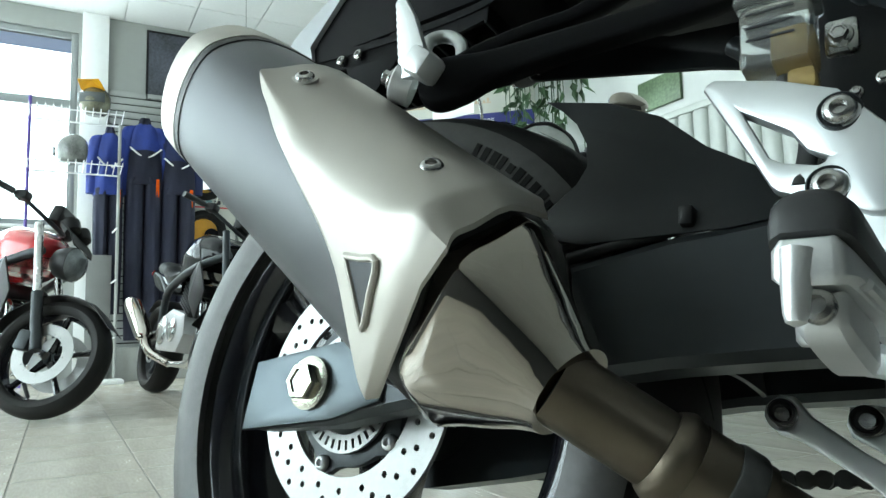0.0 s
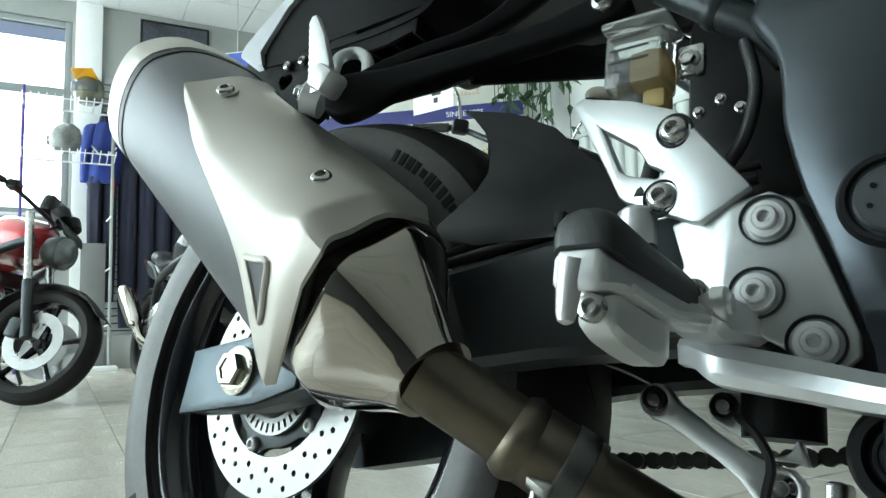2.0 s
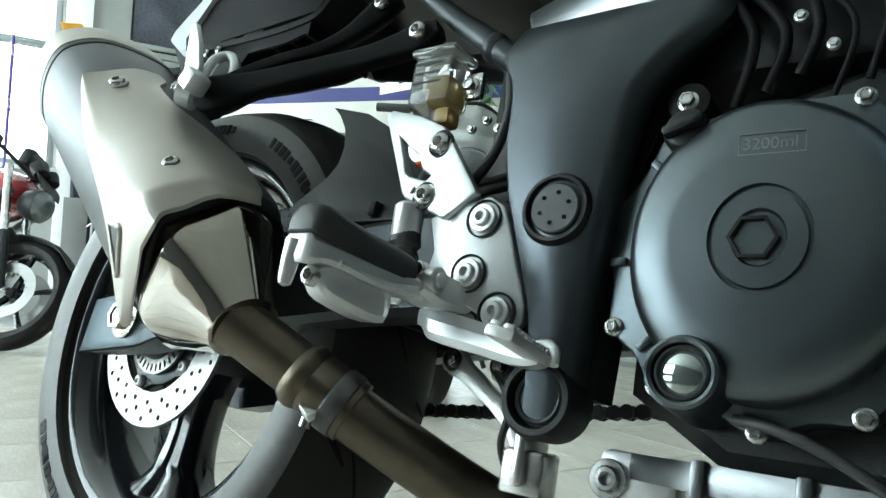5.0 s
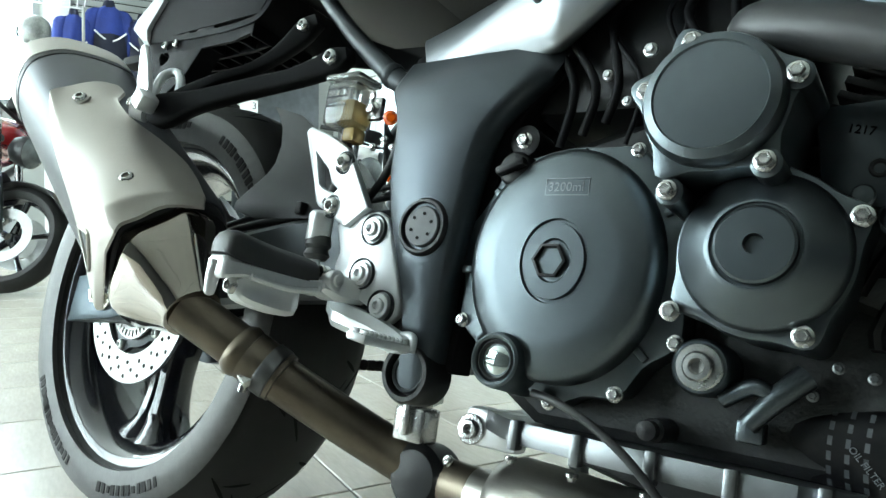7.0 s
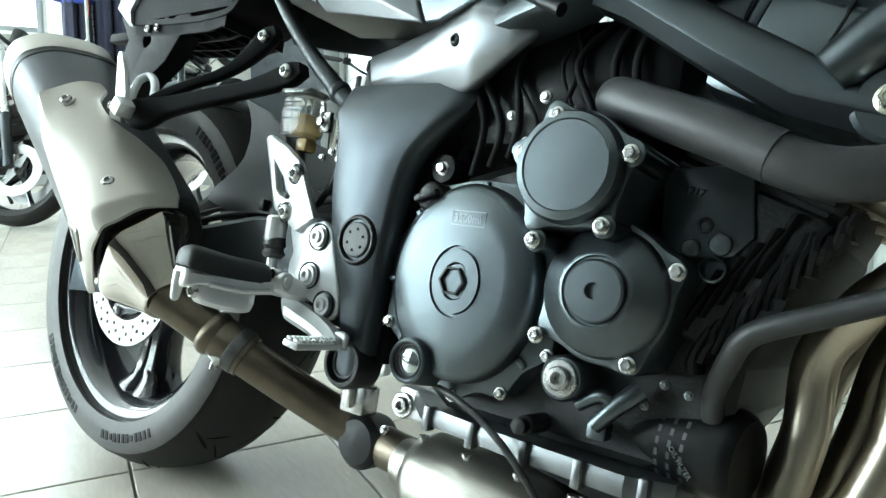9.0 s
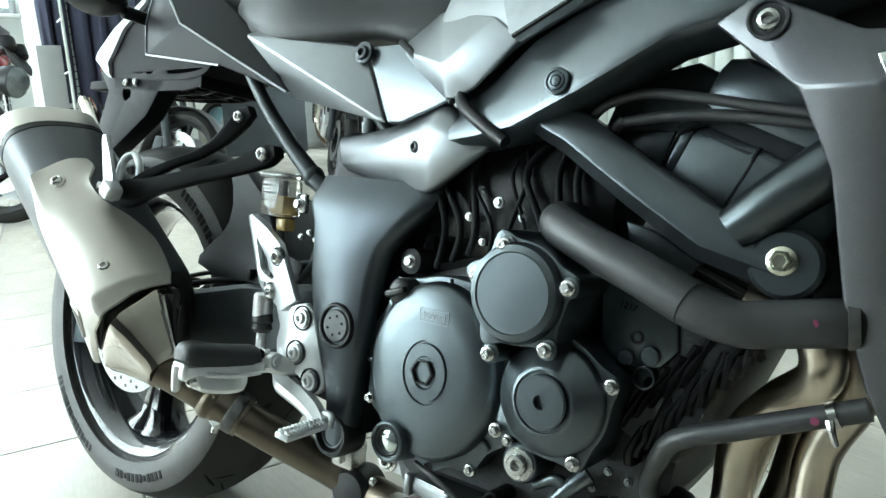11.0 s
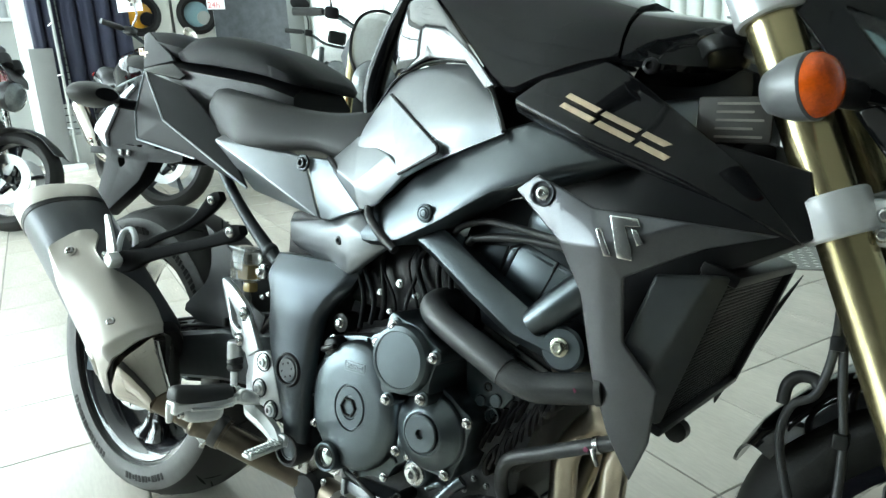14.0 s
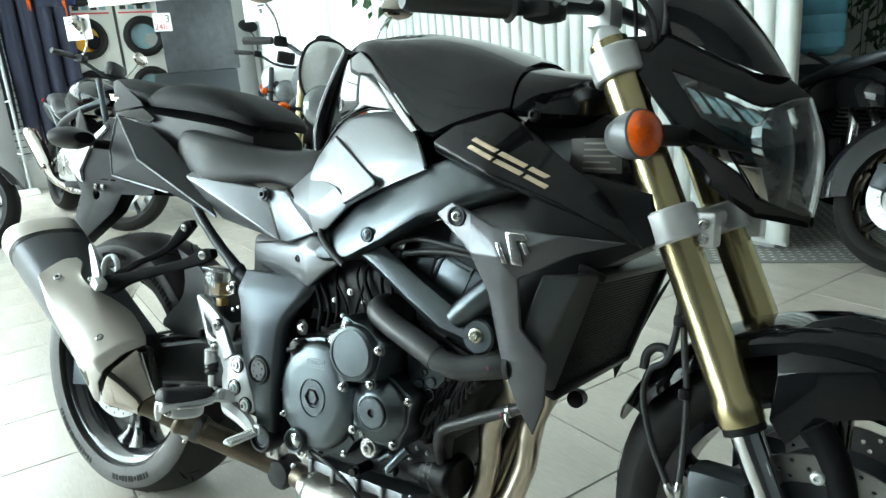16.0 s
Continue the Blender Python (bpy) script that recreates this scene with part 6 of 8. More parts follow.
# number plate holder with its lamp and indicators
cells = []
for cx, cz, r in ((-0.134, 0.716, 0.012), (-0.100, 0.742, 0.0145), (-0.064, 0.764, 0.0145), (-0.038, 0.788, 0.009)):
    cells.append([(cx + r * (u * 0.86 - v * 0.5), cz + r * (u * 0.5 + v * 0.86)) for u, v in ((-1, -0.6), (-0.6, -1), (0.6, -1), (1, -0.6), (1, 0.6), (0.6, 1), (-0.6, 1), (-1, 0.6))])
plate(bm := nb(), [(-0.08, 0.850), (-0.020, 0.800), (-0.007, 0.748), (-0.064, 0.675), (-0.200, 0.590), (-0.250, 0.587), (-0.225, 0.650), (-0.198, 0.721), (-0.235, 0.765), (-0.13, 0.84)], -0.060, 0.036, cells, bevel=0.002)
hold = part("plate_holder", bm, TAIL, bike, "black number plate holder", 30)
box(bm := nb(), (-0.30, -0.045, 0.728), (-0.225, -0.015, 0.745), 0.004)
part("plate_lamp", bm, MATTE, hold)
for dy in (-0.03, 0.0):
    bolt(hold, 0, 0, 0, 0.007, "socket", STEEL, turn=Matrix.Translation((-0.10 + dy, -0.0635, 0.735)) @ pose(0, 0, 0, 90))
for s in (-1, 1):
    tube(bm := nb(), [(-0.02, s * 0.06, 0.83), (-0.02, s * 0.14, 0.832)], 0.011, 10, straight=True)
    ind = part("rear_indicator", bm, PLASTIC, bike, "black stalked rear indicator")
    m = Matrix.Translation((-0.025, s * 0.185, 0.840))
    lathe(bm := nb(), [(0.012, -0.05), (0.020, -0.03), (0.025, 0.0), (0.025, 0.012)], m @ pose(0, 0, 0, 0, -90) @ Matrix.Diagonal((1.0, 1.9, 1, 1)), 24)
    part("housing", bm, PLASTIC, ind)
    lathe(bm := nb(), [(0.0245, 0.012), (0.020, 0.026), (0.010, 0.032), (0.001, 0.033)], m @ pose(0, 0, 0, 0, -90) @ Matrix.Diagonal((1.0, 1.9, 1, 1)), 24)
    part("lens", bm, mat("dark amber lens", (0.30, 0.08, 0.03), 0.15, coat=0.6), ind)

# tank: knee panel, triangle grip, gloss shell, nose
kn = [[(0.672, -0.160, 0.712), (0.650, -0.148, 0.750), (0.642, -0.130, 0.795), (0.682, -0.110, 0.868)],
      [(0.718, -0.170, 0.700), (0.705, -0.165, 0.760), (0.705, -0.148, 0.815), (0.715, -0.118, 0.878)],
      [(0.769, -0.180, 0.730), (0.772, -0.182, 0.775), (0.775, -0.165, 0.825), (0.772, -0.130, 0.884)],
      [(0.845, -0.190, 0.760), (0.845, -0.190, 0.797), (0.845, -0.174, 0.840), (0.838, -0.145, 0.876)],
      [(0.920, -0.192, 0.788), (0.912, -0.190, 0.805), (0.902, -0.182, 0.825), (0.882, -0.165, 0.842)]]
tank = part("knee_panel", skin(nb(), kn, 0.006, 5), GREY, bike, "grey satin tank side panel", 60)
facets(bm := nb(), [(0.583, -0.142, 0.740), (0.631, -0.128, 0.785), (0.735, -0.180, 0.757), (0.770, -0.186, 0.732), (0.715, -0.174, 0.687), (0.682, -0.170, 0.675), (0.677, -0.180, 0.712)], [(0, 1, 6), (1, 2, 6), (2, 3, 4, 6), (4, 5, 6), (5, 0, 6)], 0.006, 0.003)
part("knee_corner", bm, GREY, tank, sharp=25)
bm = nb()
tri = [V((0.699, -0.1445, 0.842)), V((0.704, -0.1465, 0.842)), V((0.830, -0.1985, 0.770)), V((0.831, -0.1992, 0.762)), V((0.823, -0.1990, 0.757)), V((0.768, -0.1945, 0.731)), V((0.762, -0.1935, 0.734))]
facets(bm, tri, [(0, 1, 2, 3, 4, 5, 6)], 0.012, 0.001)
grip = part("knee_grip", bm, mat("dotted grey grip pad", (0.25, 0.265, 0.28), 0.40, 0.7, bump=0.18, bump_scale=1500), tank, "triangular dotted grip pad")
bm = nb()
for i in range(24):
    c = tri[1].lerp(tri[2], (i + 0.5) / 24)
    lathe(bm, [(0.0026, 0.0), (0.0022, 0.002), (0.0006, 0.0026)], outward(c.x, c.y - 0.0005, c.z), 6)
tube(bm, [c + V((0, -0.0005, 0)) for c in tri[2:6]], 0.0025, 6)
part("grip_beading", bm, PLASTIC, grip)
def shell_rows(stations):
    """Tank sections: crown, shoulder and the lower ridge of each, mirrored over the middle."""
    rows = []
    for x, zt, (sy, sz), (ry, rz) in stations:
        half = [(0.0, zt), (0.55 * sy, zt - 0.25 * (zt - sz)), (sy, sz)]
        for u in (0.12, 0.4, 0.7):
            half.append((sy + (ry - sy) * u - 0.010 * math.sin(math.pi * u), sz + (rz - sz) * u + 0.004 * math.sin(math.pi * u)))
        half += [(ry, rz), (ry + 0.006, rz - 0.006), (-0.06, rz - 0.02)]
        rows.append([(x, y, z) for y, z in half] + [(x, -y, z) for y, z in reversed(half[1:])])
    return rings(nb(), list(zip(*[spline(c, 3) for c in zip(*rows)])))


shell = part("fuel_tank", shell_rows(((0.632, 0.975, (-0.045, 0.965), (-0.078, 0.935)), (0.66, 1.002, (-0.058, 0.992), (-0.096, 0.965)), (0.70, 1.022, (-0.072, 1.012), (-0.108, 0.986)), (0.734, 1.028, (-0.085, 1.015), (-0.125, 0.986)), (0.767, 1.031, (-0.095, 1.010), (-0.139, 0.970)), (0.836, 1.029, (-0.105, 0.998), (-0.159, 0.906)), (0.904, 1.016, (-0.112, 0.982), (-0.178, 0.846)), (0.95, 1.003, (-0.115, 0.970), (-0.178, 0.856)), (1.0, 0.985, (-0.115, 0.955), (-0.171, 0.872)), (1.038, 0.968, (-0.112, 0.945), (-0.162, 0.879)))), GLOSS, bike, "gloss black fuel tank", 33)
part("tank_nose", shell_rows(((1.040, 0.960, (-0.108, 0.940), (-0.158, 0.877)), (1.08, 0.950, (-0.100, 0.934), (-0.150, 0.872)), (1.12, 0.942, (-0.082, 0.930), (-0.125, 0.872)), (1.15, 0.934, (-0.055, 0.925), (-0.085, 0.880)))), GLOSS, shell, "gloss black panel ahead of the tank", 33)
for sg in (1, -1):
    tri_panel = [(x, -0.1175 - 0.333 * (x - 0.69) - 0.018 * (z - 0.876), z) for x, z in ((0.700, 0.972), (0.738, 0.984), (0.767, 0.966), (0.836, 0.902), (0.895, 0.846), (0.880, 0.842), (0.838, 0.880), (0.755, 0.893), (0.690, 0.876), (0.668, 0.900))]
    facets(bm := nb(), [(x, sg * y, z) for x, y, z in tri_panel], [tuple(range(10))], 0.004 * sg, 0.0015)
    part("side_panel", bm, LACQUER, shell, "gloss black three-cornered tank side", 30)
# black moulding that frames the knee panel
tube(bm := nb(), [(0.640, -0.118, 0.805), (0.668, -0.112, 0.850), (0.692, -0.112, 0.874), (0.755, -0.122, 0.891), (0.838, -0.146, 0.880), (0.879, -0.166, 0.845), (0.905, -0.184, 0.816), (0.921, -0.193, 0.790)], 0.0040, 10)
part("tank_moulding", bm, GLOSS, bike, "black rubber moulding along the tank")
tube(bm := nb(), [(0.632, -0.100, 0.80), (0.628, -0.098, 0.86), (0.655, -0.100, 0.935), (0.70, -0.118, 0.99)], [0.013, 0.017, 0.014, 0.009], 12)
part("tank_pillar", bm, GLOSS, bike, "gloss black pillar behind the tank")
plate(bm := nb(), [(0.66, 0.69), (0.76, 0.68), (0.95, 0.79), (1.02, 0.84), (0.93, 0.87), (0.70, 0.82)], -0.125, 0.06, bevel=0.004)
part("tank_skirt", bm, PLASTIC, bike, "black skirt under the tank")
# gilded wing below the tank
wingv = [(0.925, -0.188, 0.829), (0.976, -0.166, 0.874), (1.025, -0.162, 0.877), (1.069, -0.165, 0.852), (1.113, -0.168, 0.819), (1.185, -0.170, 0.766), (1.248, -0.178, 0.694), (1.176, -0.196, 0.726), (1.131, -0.200, 0.749), (1.049, -0.192, 0.764), (0.929, -0.184, 0.812), (1.025, -0.204, 0.785)]
bm = nb()
facets(bm, wingv, [(0, 1, 2, 11), (2, 3, 4, 11), (4, 5, 8, 11), (5, 6, 7, 8), (0, 11, 9, 10), (11, 8, 9), (8, 7, 9)], 0.008, 0.004)
wing = part("tank_wing", bm, GLOSS, bike, "gloss black side wing with slanted gilt bars", 30)


def on_wing(x, z):
    """How far the wing's face stands out at a point of its side view."""
    for f in ((0, 1, 11), (1, 2, 11), (2, 3, 11), (3, 4, 11), (4, 5, 11), (5, 8, 11), (0, 11, 9), (11, 8, 9)):
        a, b, c = (V(wingv[i]) for i in f)
        d = (b.x - a.x) * (c.z - a.z) - (c.x - a.x) * (b.z - a.z)
        u = ((x - a.x) * (c.z - a.z) - (c.x - a.x) * (z - a.z)) / d
        v = ((b.x - a.x) * (z - a.z) - (x - a.x) * (b.z - a.z)) / d
        if u > -0.01 and v > -0.01 and u + v < 1.01:
            return 0.0042 - (a.y + (b.y - a.y) * u + (c.y - a.y) * v)
    return 0.2


CU, SU = math.cos(radians(-23.7)), math.sin(radians(-23.7))
for u0, u1 in ((0.000, 0.044), (0.050, 0.094), (0.100, 0.136)):
    for lead, v0, v1 in ((0.000, 0.0035, 0.0095), (0.006, -0.0080, -0.0020)):
        rim = []
        for u, v in [(u0 + (u1 - u0) * k / 4, v0) for k in range(5)] + [(u1 - (u1 - u0) * k / 4, v1) for k in range(5)]:
            k = u + lead + 0.45 * v
            rim.append((0.990 + k * CU - v * SU, 0.828 + k * SU + v * CU))
        part("gilt_bar", plate(nb(), rim, 0.0, 0.004, bulge=on_wing), GILT, wing, "champagne gilt slanted bar")
# dark inner area between tank nose and fork
box(bm := nb(), (1.02, -0.09, 0.78), (1.17, 0.09, 0.88), 0.02)
box(bm, (1.10, -0.085, 0.70), (1.20, 0.085, 0.80), 0.015)
head = part("head_stock", bm, PLASTIC, bike, "black steering head and ducts")
bolt(head, 1.075, -0.158, 0.868, 0.009, "socket", PLASTIC, "panel_bolt")
LABEL = mat("worn printed label", (0.035, 0.032, 0.028), 0.5, var=0.3)
label = part("warning_label", box(nb(), (1.125, -0.1425, 0.790), (1.20, -0.136, 0.838), 0.003), LABEL, head, "worn dark printed label")
for i in range(5):
    part("print_line", box(nb(), (1.145, -0.1436, 0.795 + 0.0085 * i), (1.192 - 0.010 * (i % 2), -0.1430, 0.7975 + 0.0085 * i)), mat("faded label print", (0.14, 0.13, 0.11), 0.6), label)

plate(bm := nb(), [(0.93, 0.81), (1.10, 0.805), (1.24, 0.765), (1.25, 0.70), (1.17, 0.655), (1.10, 0.60), (1.07, 0.50), (1.035, 0.52), (1.035, 0.66), (0.965, 0.72)], -0.140, 0.09, bevel=0.004)
part("inner_duct", bm, PLASTIC, head)
# radiator shroud with the badge
shv = [(0.955, -0.214, 0.724), (0.985, -0.222, 0.742), (1.020, -0.224, 0.728), (1.055, -0.226, 0.712), (1.160, -0.232, 0.706), (1.232, -0.200, 0.700), (1.172, -0.222, 0.682), (1.096, -0.226, 0.644), (1.098, -0.214, 0.575), (1.136, -0.205, 0.533), (1.128, -0.190, 0.470), (1.108, -0.178, 0.420), (1.082, -0.190, 0.470), (1.062, -0.200, 0.53), (1.045, -0.214, 0.62), (1.02, -0.226, 0.672), (1.07, -0.240, 0.672)]
bm = nb()
facets(bm, shv, [(0, 1, 2, 15), (2, 3, 16, 15), (3, 4, 16), (4, 5, 6, 16), (6, 7, 16), (7, 8, 14, 15, 16), (8, 9, 13, 14), (9, 10, 12, 13), (10, 11, 12)], 0.006, 0.004)
shroud = part("radiator_shroud", bm, SHROUD, bike, "grey metallic radiator shroud with silver badge", 30)
lathe(bm := nb(), [(0.0145, 0.003), (0.0142, 0.0062), (0.0125, 0.0062), (0.0105, 0.001), (0.0005, 0.001)], outward(0.995, -0.2195, 0.722), 28)
part("bolt_well", bm, SHROUD, shroud)
bolt(shroud, 0.995, -0.222, 0.722, 0.0085, "socket", STEEL)
bm = nb()
for pl in ([(-0.026, 0.006), (-0.020, 0.007), (-0.006, -0.020), (-0.014, -0.021)], [(-0.012, 0.021), (0.017, 0.020), (0.021, 0.012), (0.005, 0.011), (0.013, -0.008), (0.016, -0.022), (0.0, -0.021)], [(0.011, 0.010), (0.017, 0.009), (0.026, -0.004), (0.019, -0.007)]):
    plate(bm, [(1.092 + x, 0.685 + z) for x, z in pl], -0.2405, 0.006, bevel=0.001)
part("badge", bm, SILVER, shroud, "chromed angular badge")
# radiator block and its side duct
facets(bm := nb(), [(1.122, -0.206, 0.650), (1.172, -0.186, 0.654), (1.116, -0.192, 0.530), (1.092, -0.202, 0.566), (1.182, -0.150, 0.652), (1.128, -0.152, 0.482), (1.105, -0.178, 0.488)], [(0, 1, 2, 3), (1, 4, 5, 2), (2, 5, 6)], 0.008, 0.004)
duct = part("radiator_duct", bm, DUCT, bike, "dark grey plastic radiator side duct", 30)
LEANR = Matrix.Translation((1.145, 0, 0.565)) @ pose(0, 0, 0, 0, 19) @ Matrix.Translation((-1.145, 0, -0.565))
box(bm := nb(), (1.120, -0.150, 0.470), (1.150, 0.195, 0.660), 0.006, LEANR)
rad = part("radiator", bm, PLASTIC, bike, "black radiator with fine core")
bm = nb()
for i in range(34):
    z = 0.478 + 0.0051 * i
    box(bm, (1.1497, -0.140, z), (1.1508, 0.185, z + 0.0026), 0, LEANR)
tagged(part("radiator_core", bm, MATTE, rad), kind="stuff")
for y0, y1, z0, z1 in ((-0.150, 0.195, 0.650, 0.664), (-0.150, 0.195, 0.466, 0.478), (0.182, 0.197, 0.470, 0.660)):
    box(bm := nb(), (1.118, y0, z0), (1.160, y1, z1), 0.004, LEANR)
    part("radiator_frame", bm, PLASTIC, rad)
facets(bm := nb(), [(1.10, 0.185, 0.47), (1.135, 0.20, 0.50), (1.10, 0.205, 0.425), (1.20, 0.20, 0.64)], [(0, 1, 2), (0, 3, 1)], 0.006, 0.002)
part("far_shroud_tip", bm, PLASTIC, bike)
lathe(bm := nb(), [(0.014, -0.01), (0.014, 0.01), (0.008, 0.012)], outward(1.105, 0.0, 0.435), 16)
part("horn", bm, PLASTIC, bike)

# ---- front end, turned with the steering ----
steered = "front end"  # parts given this parent hang on the bike, turned with the steering
FA = V((1.474, 0, 0.300))  # front axle
FD = V((math.sin(radians(RAKE)), 0, -math.cos(radians(RAKE))))  # down the fork


def fk(s, y, off=0.0):
    """A point on a fork leg s metres up from the axle."""
    return FA - FD * s + V((-0.014, y, 0)) + V((math.cos(radians(RAKE)), 0, math.sin(radians(RAKE)))) * off


for y in (-0.104, 0.104):
    tube(bm := nb(), [fk(0.200, y), fk(0.206, y), fk(0.232, y), fk(0.237, y), fk(0.42, y), fk(0.72, y), fk(0.735, y)], [0.0285, 0.0295, 0.0295, 0.027, 0.0265, 0.0265, 0.0265], 28, straight=True)
    leg = part("fork_tube", bm, GOLD, steered, "gold anodised upside-down fork tube", 50)
    tube(bm := nb(), [fk(0.0, y), fk(0.22, y)], 0.0205, 24, straight=True)
    part("fork_slider", bm, SLIDER, leg, "polished fork slider")
    tube(bm := nb(), [fk(0.190, y), fk(0.201, y)], 0.0275, 24, straight=True)
    part("dust_seal", bm, PLASTIC, leg)
    tube(bm := nb(), [fk(-0.035, y), fk(0.03, y), fk(0.05, y)], [0.026, 0.027, 0.021], 18, straight=True)
    part("axle_clamp", bm, SATIN, leg)
    tube(bm := nb(), [fk(0.732, y), fk(0.738, y), fk(0.748, y), fk(0.756, y)], [0.024, 0.022, 0.018, 0.010], 20, straight=True)
    part("fork_cap", bm, ALLOY, leg)
for s0, s1, name, mt in ((0.445, 0.490, "lower_yoke", ALLOY), (0.680, 0.722, "upper_yoke", ALLOY)):
    bm = nb()
    for y in (-0.104, 0.104):
        tube(bm, [fk(s0, y), fk(s0 + 0.003, y), fk(s1 - 0.003, y), fk(s1, y)], [0.033, 0.0355, 0.0355, 0.033], 28, straight=True)
    mid = fk((s0 + s1) / 2, 0)
    box(bm, (mid.x - 0.05, -0.09, mid.z - 0.010), (mid.x + 0.014, 0.09, mid.z + 0.016), 0.008)
    yoke = part(name, bm, mt, steered, "cast alloy fork yoke")
    if name == "lower_yoke":
        for y in (-0.104, 0.104):
            box(bm := nb(), (mid.x + 0.026, y - 0.004, mid.z - 0.026), (mid.x + 0.056, y + 0.026, mid.z + 0.020), 0.005, )
            part("pinch_lug", bm, mt, yoke)
        for dz in (0.009, -0.010):
            bolt(yoke, mid.x + 0.042, -0.109, mid.z + dz - 0.004, 0.0075, "socket", STEEL)
# front wheel
wc = FA
fw = part("front_wheel", lathe(nb(), [(0.228, 0.050), (0.228, 0.044), (0.215, 0.040), (0.205, 0.0), (0.215, -0.040), (0.228, -0.044), (0.228, -0.050), (0.206, -0.040), (0.198, 0.0), (0.206, 0.040)], Matrix.Translation(wc) @ pose(0, 0, 0, 90), 64, True), RIM, steered, "gloss black cast front wheel")
part("tyre", tyre_mesh(nb(), 0.300, 0.122, 0.224, wc), RUBBER, fw, "black front tyre with slanting grooves")
bm = nb()
tread(bm, 0.300, 0.122, wc, 11)
tagged(part("tread_groove", bm, GROOVE, fw), kind="stuff")
for k in range(5):
    a = radians(90 + 72 * k)
    o, e = wc + V((math.cos(a), 0, math.sin(a))) * 0.03, wc + V((math.cos(a), 0, math.sin(a))) * 0.205
    tube(bm := nb(), [o, o.lerp(e, 0.5), e], [0.02, 0.014, 0.017], 10)
    part("spoke", bm, RIM, fw)
for s in (-1, 1):
    part("brake_disc", holed_disc(nb(), wc, s * 0.075 - 0.002, 0.118, 0.155, 0.0045, [(24, 0.147, 0, 0.0032), (24, 0.137, 0.13, 0.0032), (24, 0.127, 0.05, 0.0032)]), DISC, fw, "drilled steel front brake disc")
    lathe(bm := nb(), [(0.12, -0.003), (0.12, 0.003), (0.06, 0.006), (0.05, 0.03), (0.04, 0.03), (0.04, -0.003)], Matrix.Translation(wc + V((0, s * 0.075, 0))) @ pose(0, 0, 0, 90 * s), 40, True)
    part("disc_carrier", bm, SATIN, fw)
    box(bm := nb(), (wc.x - 0.155, s * 0.098 - 0.03, wc.z - 0.02), (wc.x - 0.075, s * 0.098 + 0.03, wc.z + 0.115), 0.014)
    cal = part("brake_caliper", bm, SATIN, steered, "black front brake caliper")
    for dz in (0.02, 0.085):
        bolt(cal, wc.x - 0.10, s * 0.098 - 0.031 if s < 0 else s * 0.098 - 0.031, wc.z + dz, 0.0085, "flange", STEEL)
# front mudguard
bm = nb()
net = []
for y, rr in ((-0.084, 0.285), (-0.076, 0.310), (-0.045, 0.320), (0.0, 0.323), (0.045, 0.320), (0.076, 0.310), (0.084, 0.285)):
    w = abs(y) / 0.086
    net.append([wc + V((rr * math.cos(radians(a)), y * k, rr * math.sin(radians(a)))) for a, k in ((40 + 8 * w, 0.7), (62, 1.0), (90, 1.05), (118, 1.05), (142 - 4 * w, 1.0), (160 - 12 * w, 0.8))])
skin(bm, net, 0.004, 4, (0, 0, -1))
mg = part("front_mudguard", bm, GLOSS, steered, "gloss black front mudguard", 50)
facets(bm := nb(), [(1.398, -0.098, 0.590), (1.436, -0.085, 0.617), (1.478, -0.080, 0.630), (1.515, -0.074, 0.622), (1.580, -0.080, 0.570), (1.590, -0.088, 0.520), (1.520, -0.104, 0.512), (1.481, -0.110, 0.505), (1.446, -0.112, 0.492), (1.418, -0.116, 0.462), (1.398, -0.116, 0.490), (1.402, -0.112, 0.548), (1.450, -0.122, 0.560), (1.505, -0.116, 0.570)], [(0, 1, 12, 11), (1, 2, 13, 12), (2, 3, 13), (3, 4, 13), (4, 5, 6, 13), (6, 7, 12, 13), (7, 8, 12), (8, 9, 10, 11, 12)], 0.005, 0.004)
part("mudguard_side", bm, GLOSS, bike, "gloss black folded mudguard side", 30)
tube(bm := nb(), [(1.446, -0.104, 0.492), (1.470, -0.100, 0.455), (1.485, -0.098, 0.400), (1.480, -0.100, 0.330)], [0.020, 0.018, 0.017, 0.022], 14)
part("fork_guard", bm, MATTE, bike, "black plastic fork guard")
bolt(mg, wc.x + 0.0, -0.121, wc.z + 0.145, 0.008, "socket", ALLOY)
# brake hoses down the fork
for line in ([(1.272, -0.060, 0.665), (1.277, -0.098, 0.615), (1.274, -0.102, 0.572), (1.264, -0.102, 0.540), (1.244, -0.102, 0.524), (1.238, -0.104, 0.487), (1.254, -0.106, 0.427), (1.281, -0.106, 0.370)], [(1.278, -0.060, 0.665), (1.283, -0.095, 0.604), (1.289, -0.098, 0.544), (1.295, -0.100, 0.498), (1.296, -0.102, 0.436), (1.294, -0.104, 0.373)]):
    tube(bm := nb(), line, 0.0046, 12)
    h = part("brake_hose", bm, HOSE, bike, "black rubber brake hose")
    e = V(line[-1])
    d = (e - V(line[-2])).normalized()
    tube(bm := nb(), [e - d * 0.006, e, e + d * 0.004, e + d * 0.012, e + d * 0.014, e + d * 0.034], [0.0052, 0.0068, 0.0068, 0.0066, 0.0055, 0.0055], 14, straight=True)
    part("hose_end", bm, STEEL, h)
for z, x, r in ((0.598, 1.281, 0.009), (0.500, 1.294, 0.009)):
    part("hose_clip", box(nb(), (x - r, -0.110, z - 0.008), (x + r * 0.7, -0.088, z + 0.008), 0.003), PLASTIC, bike)
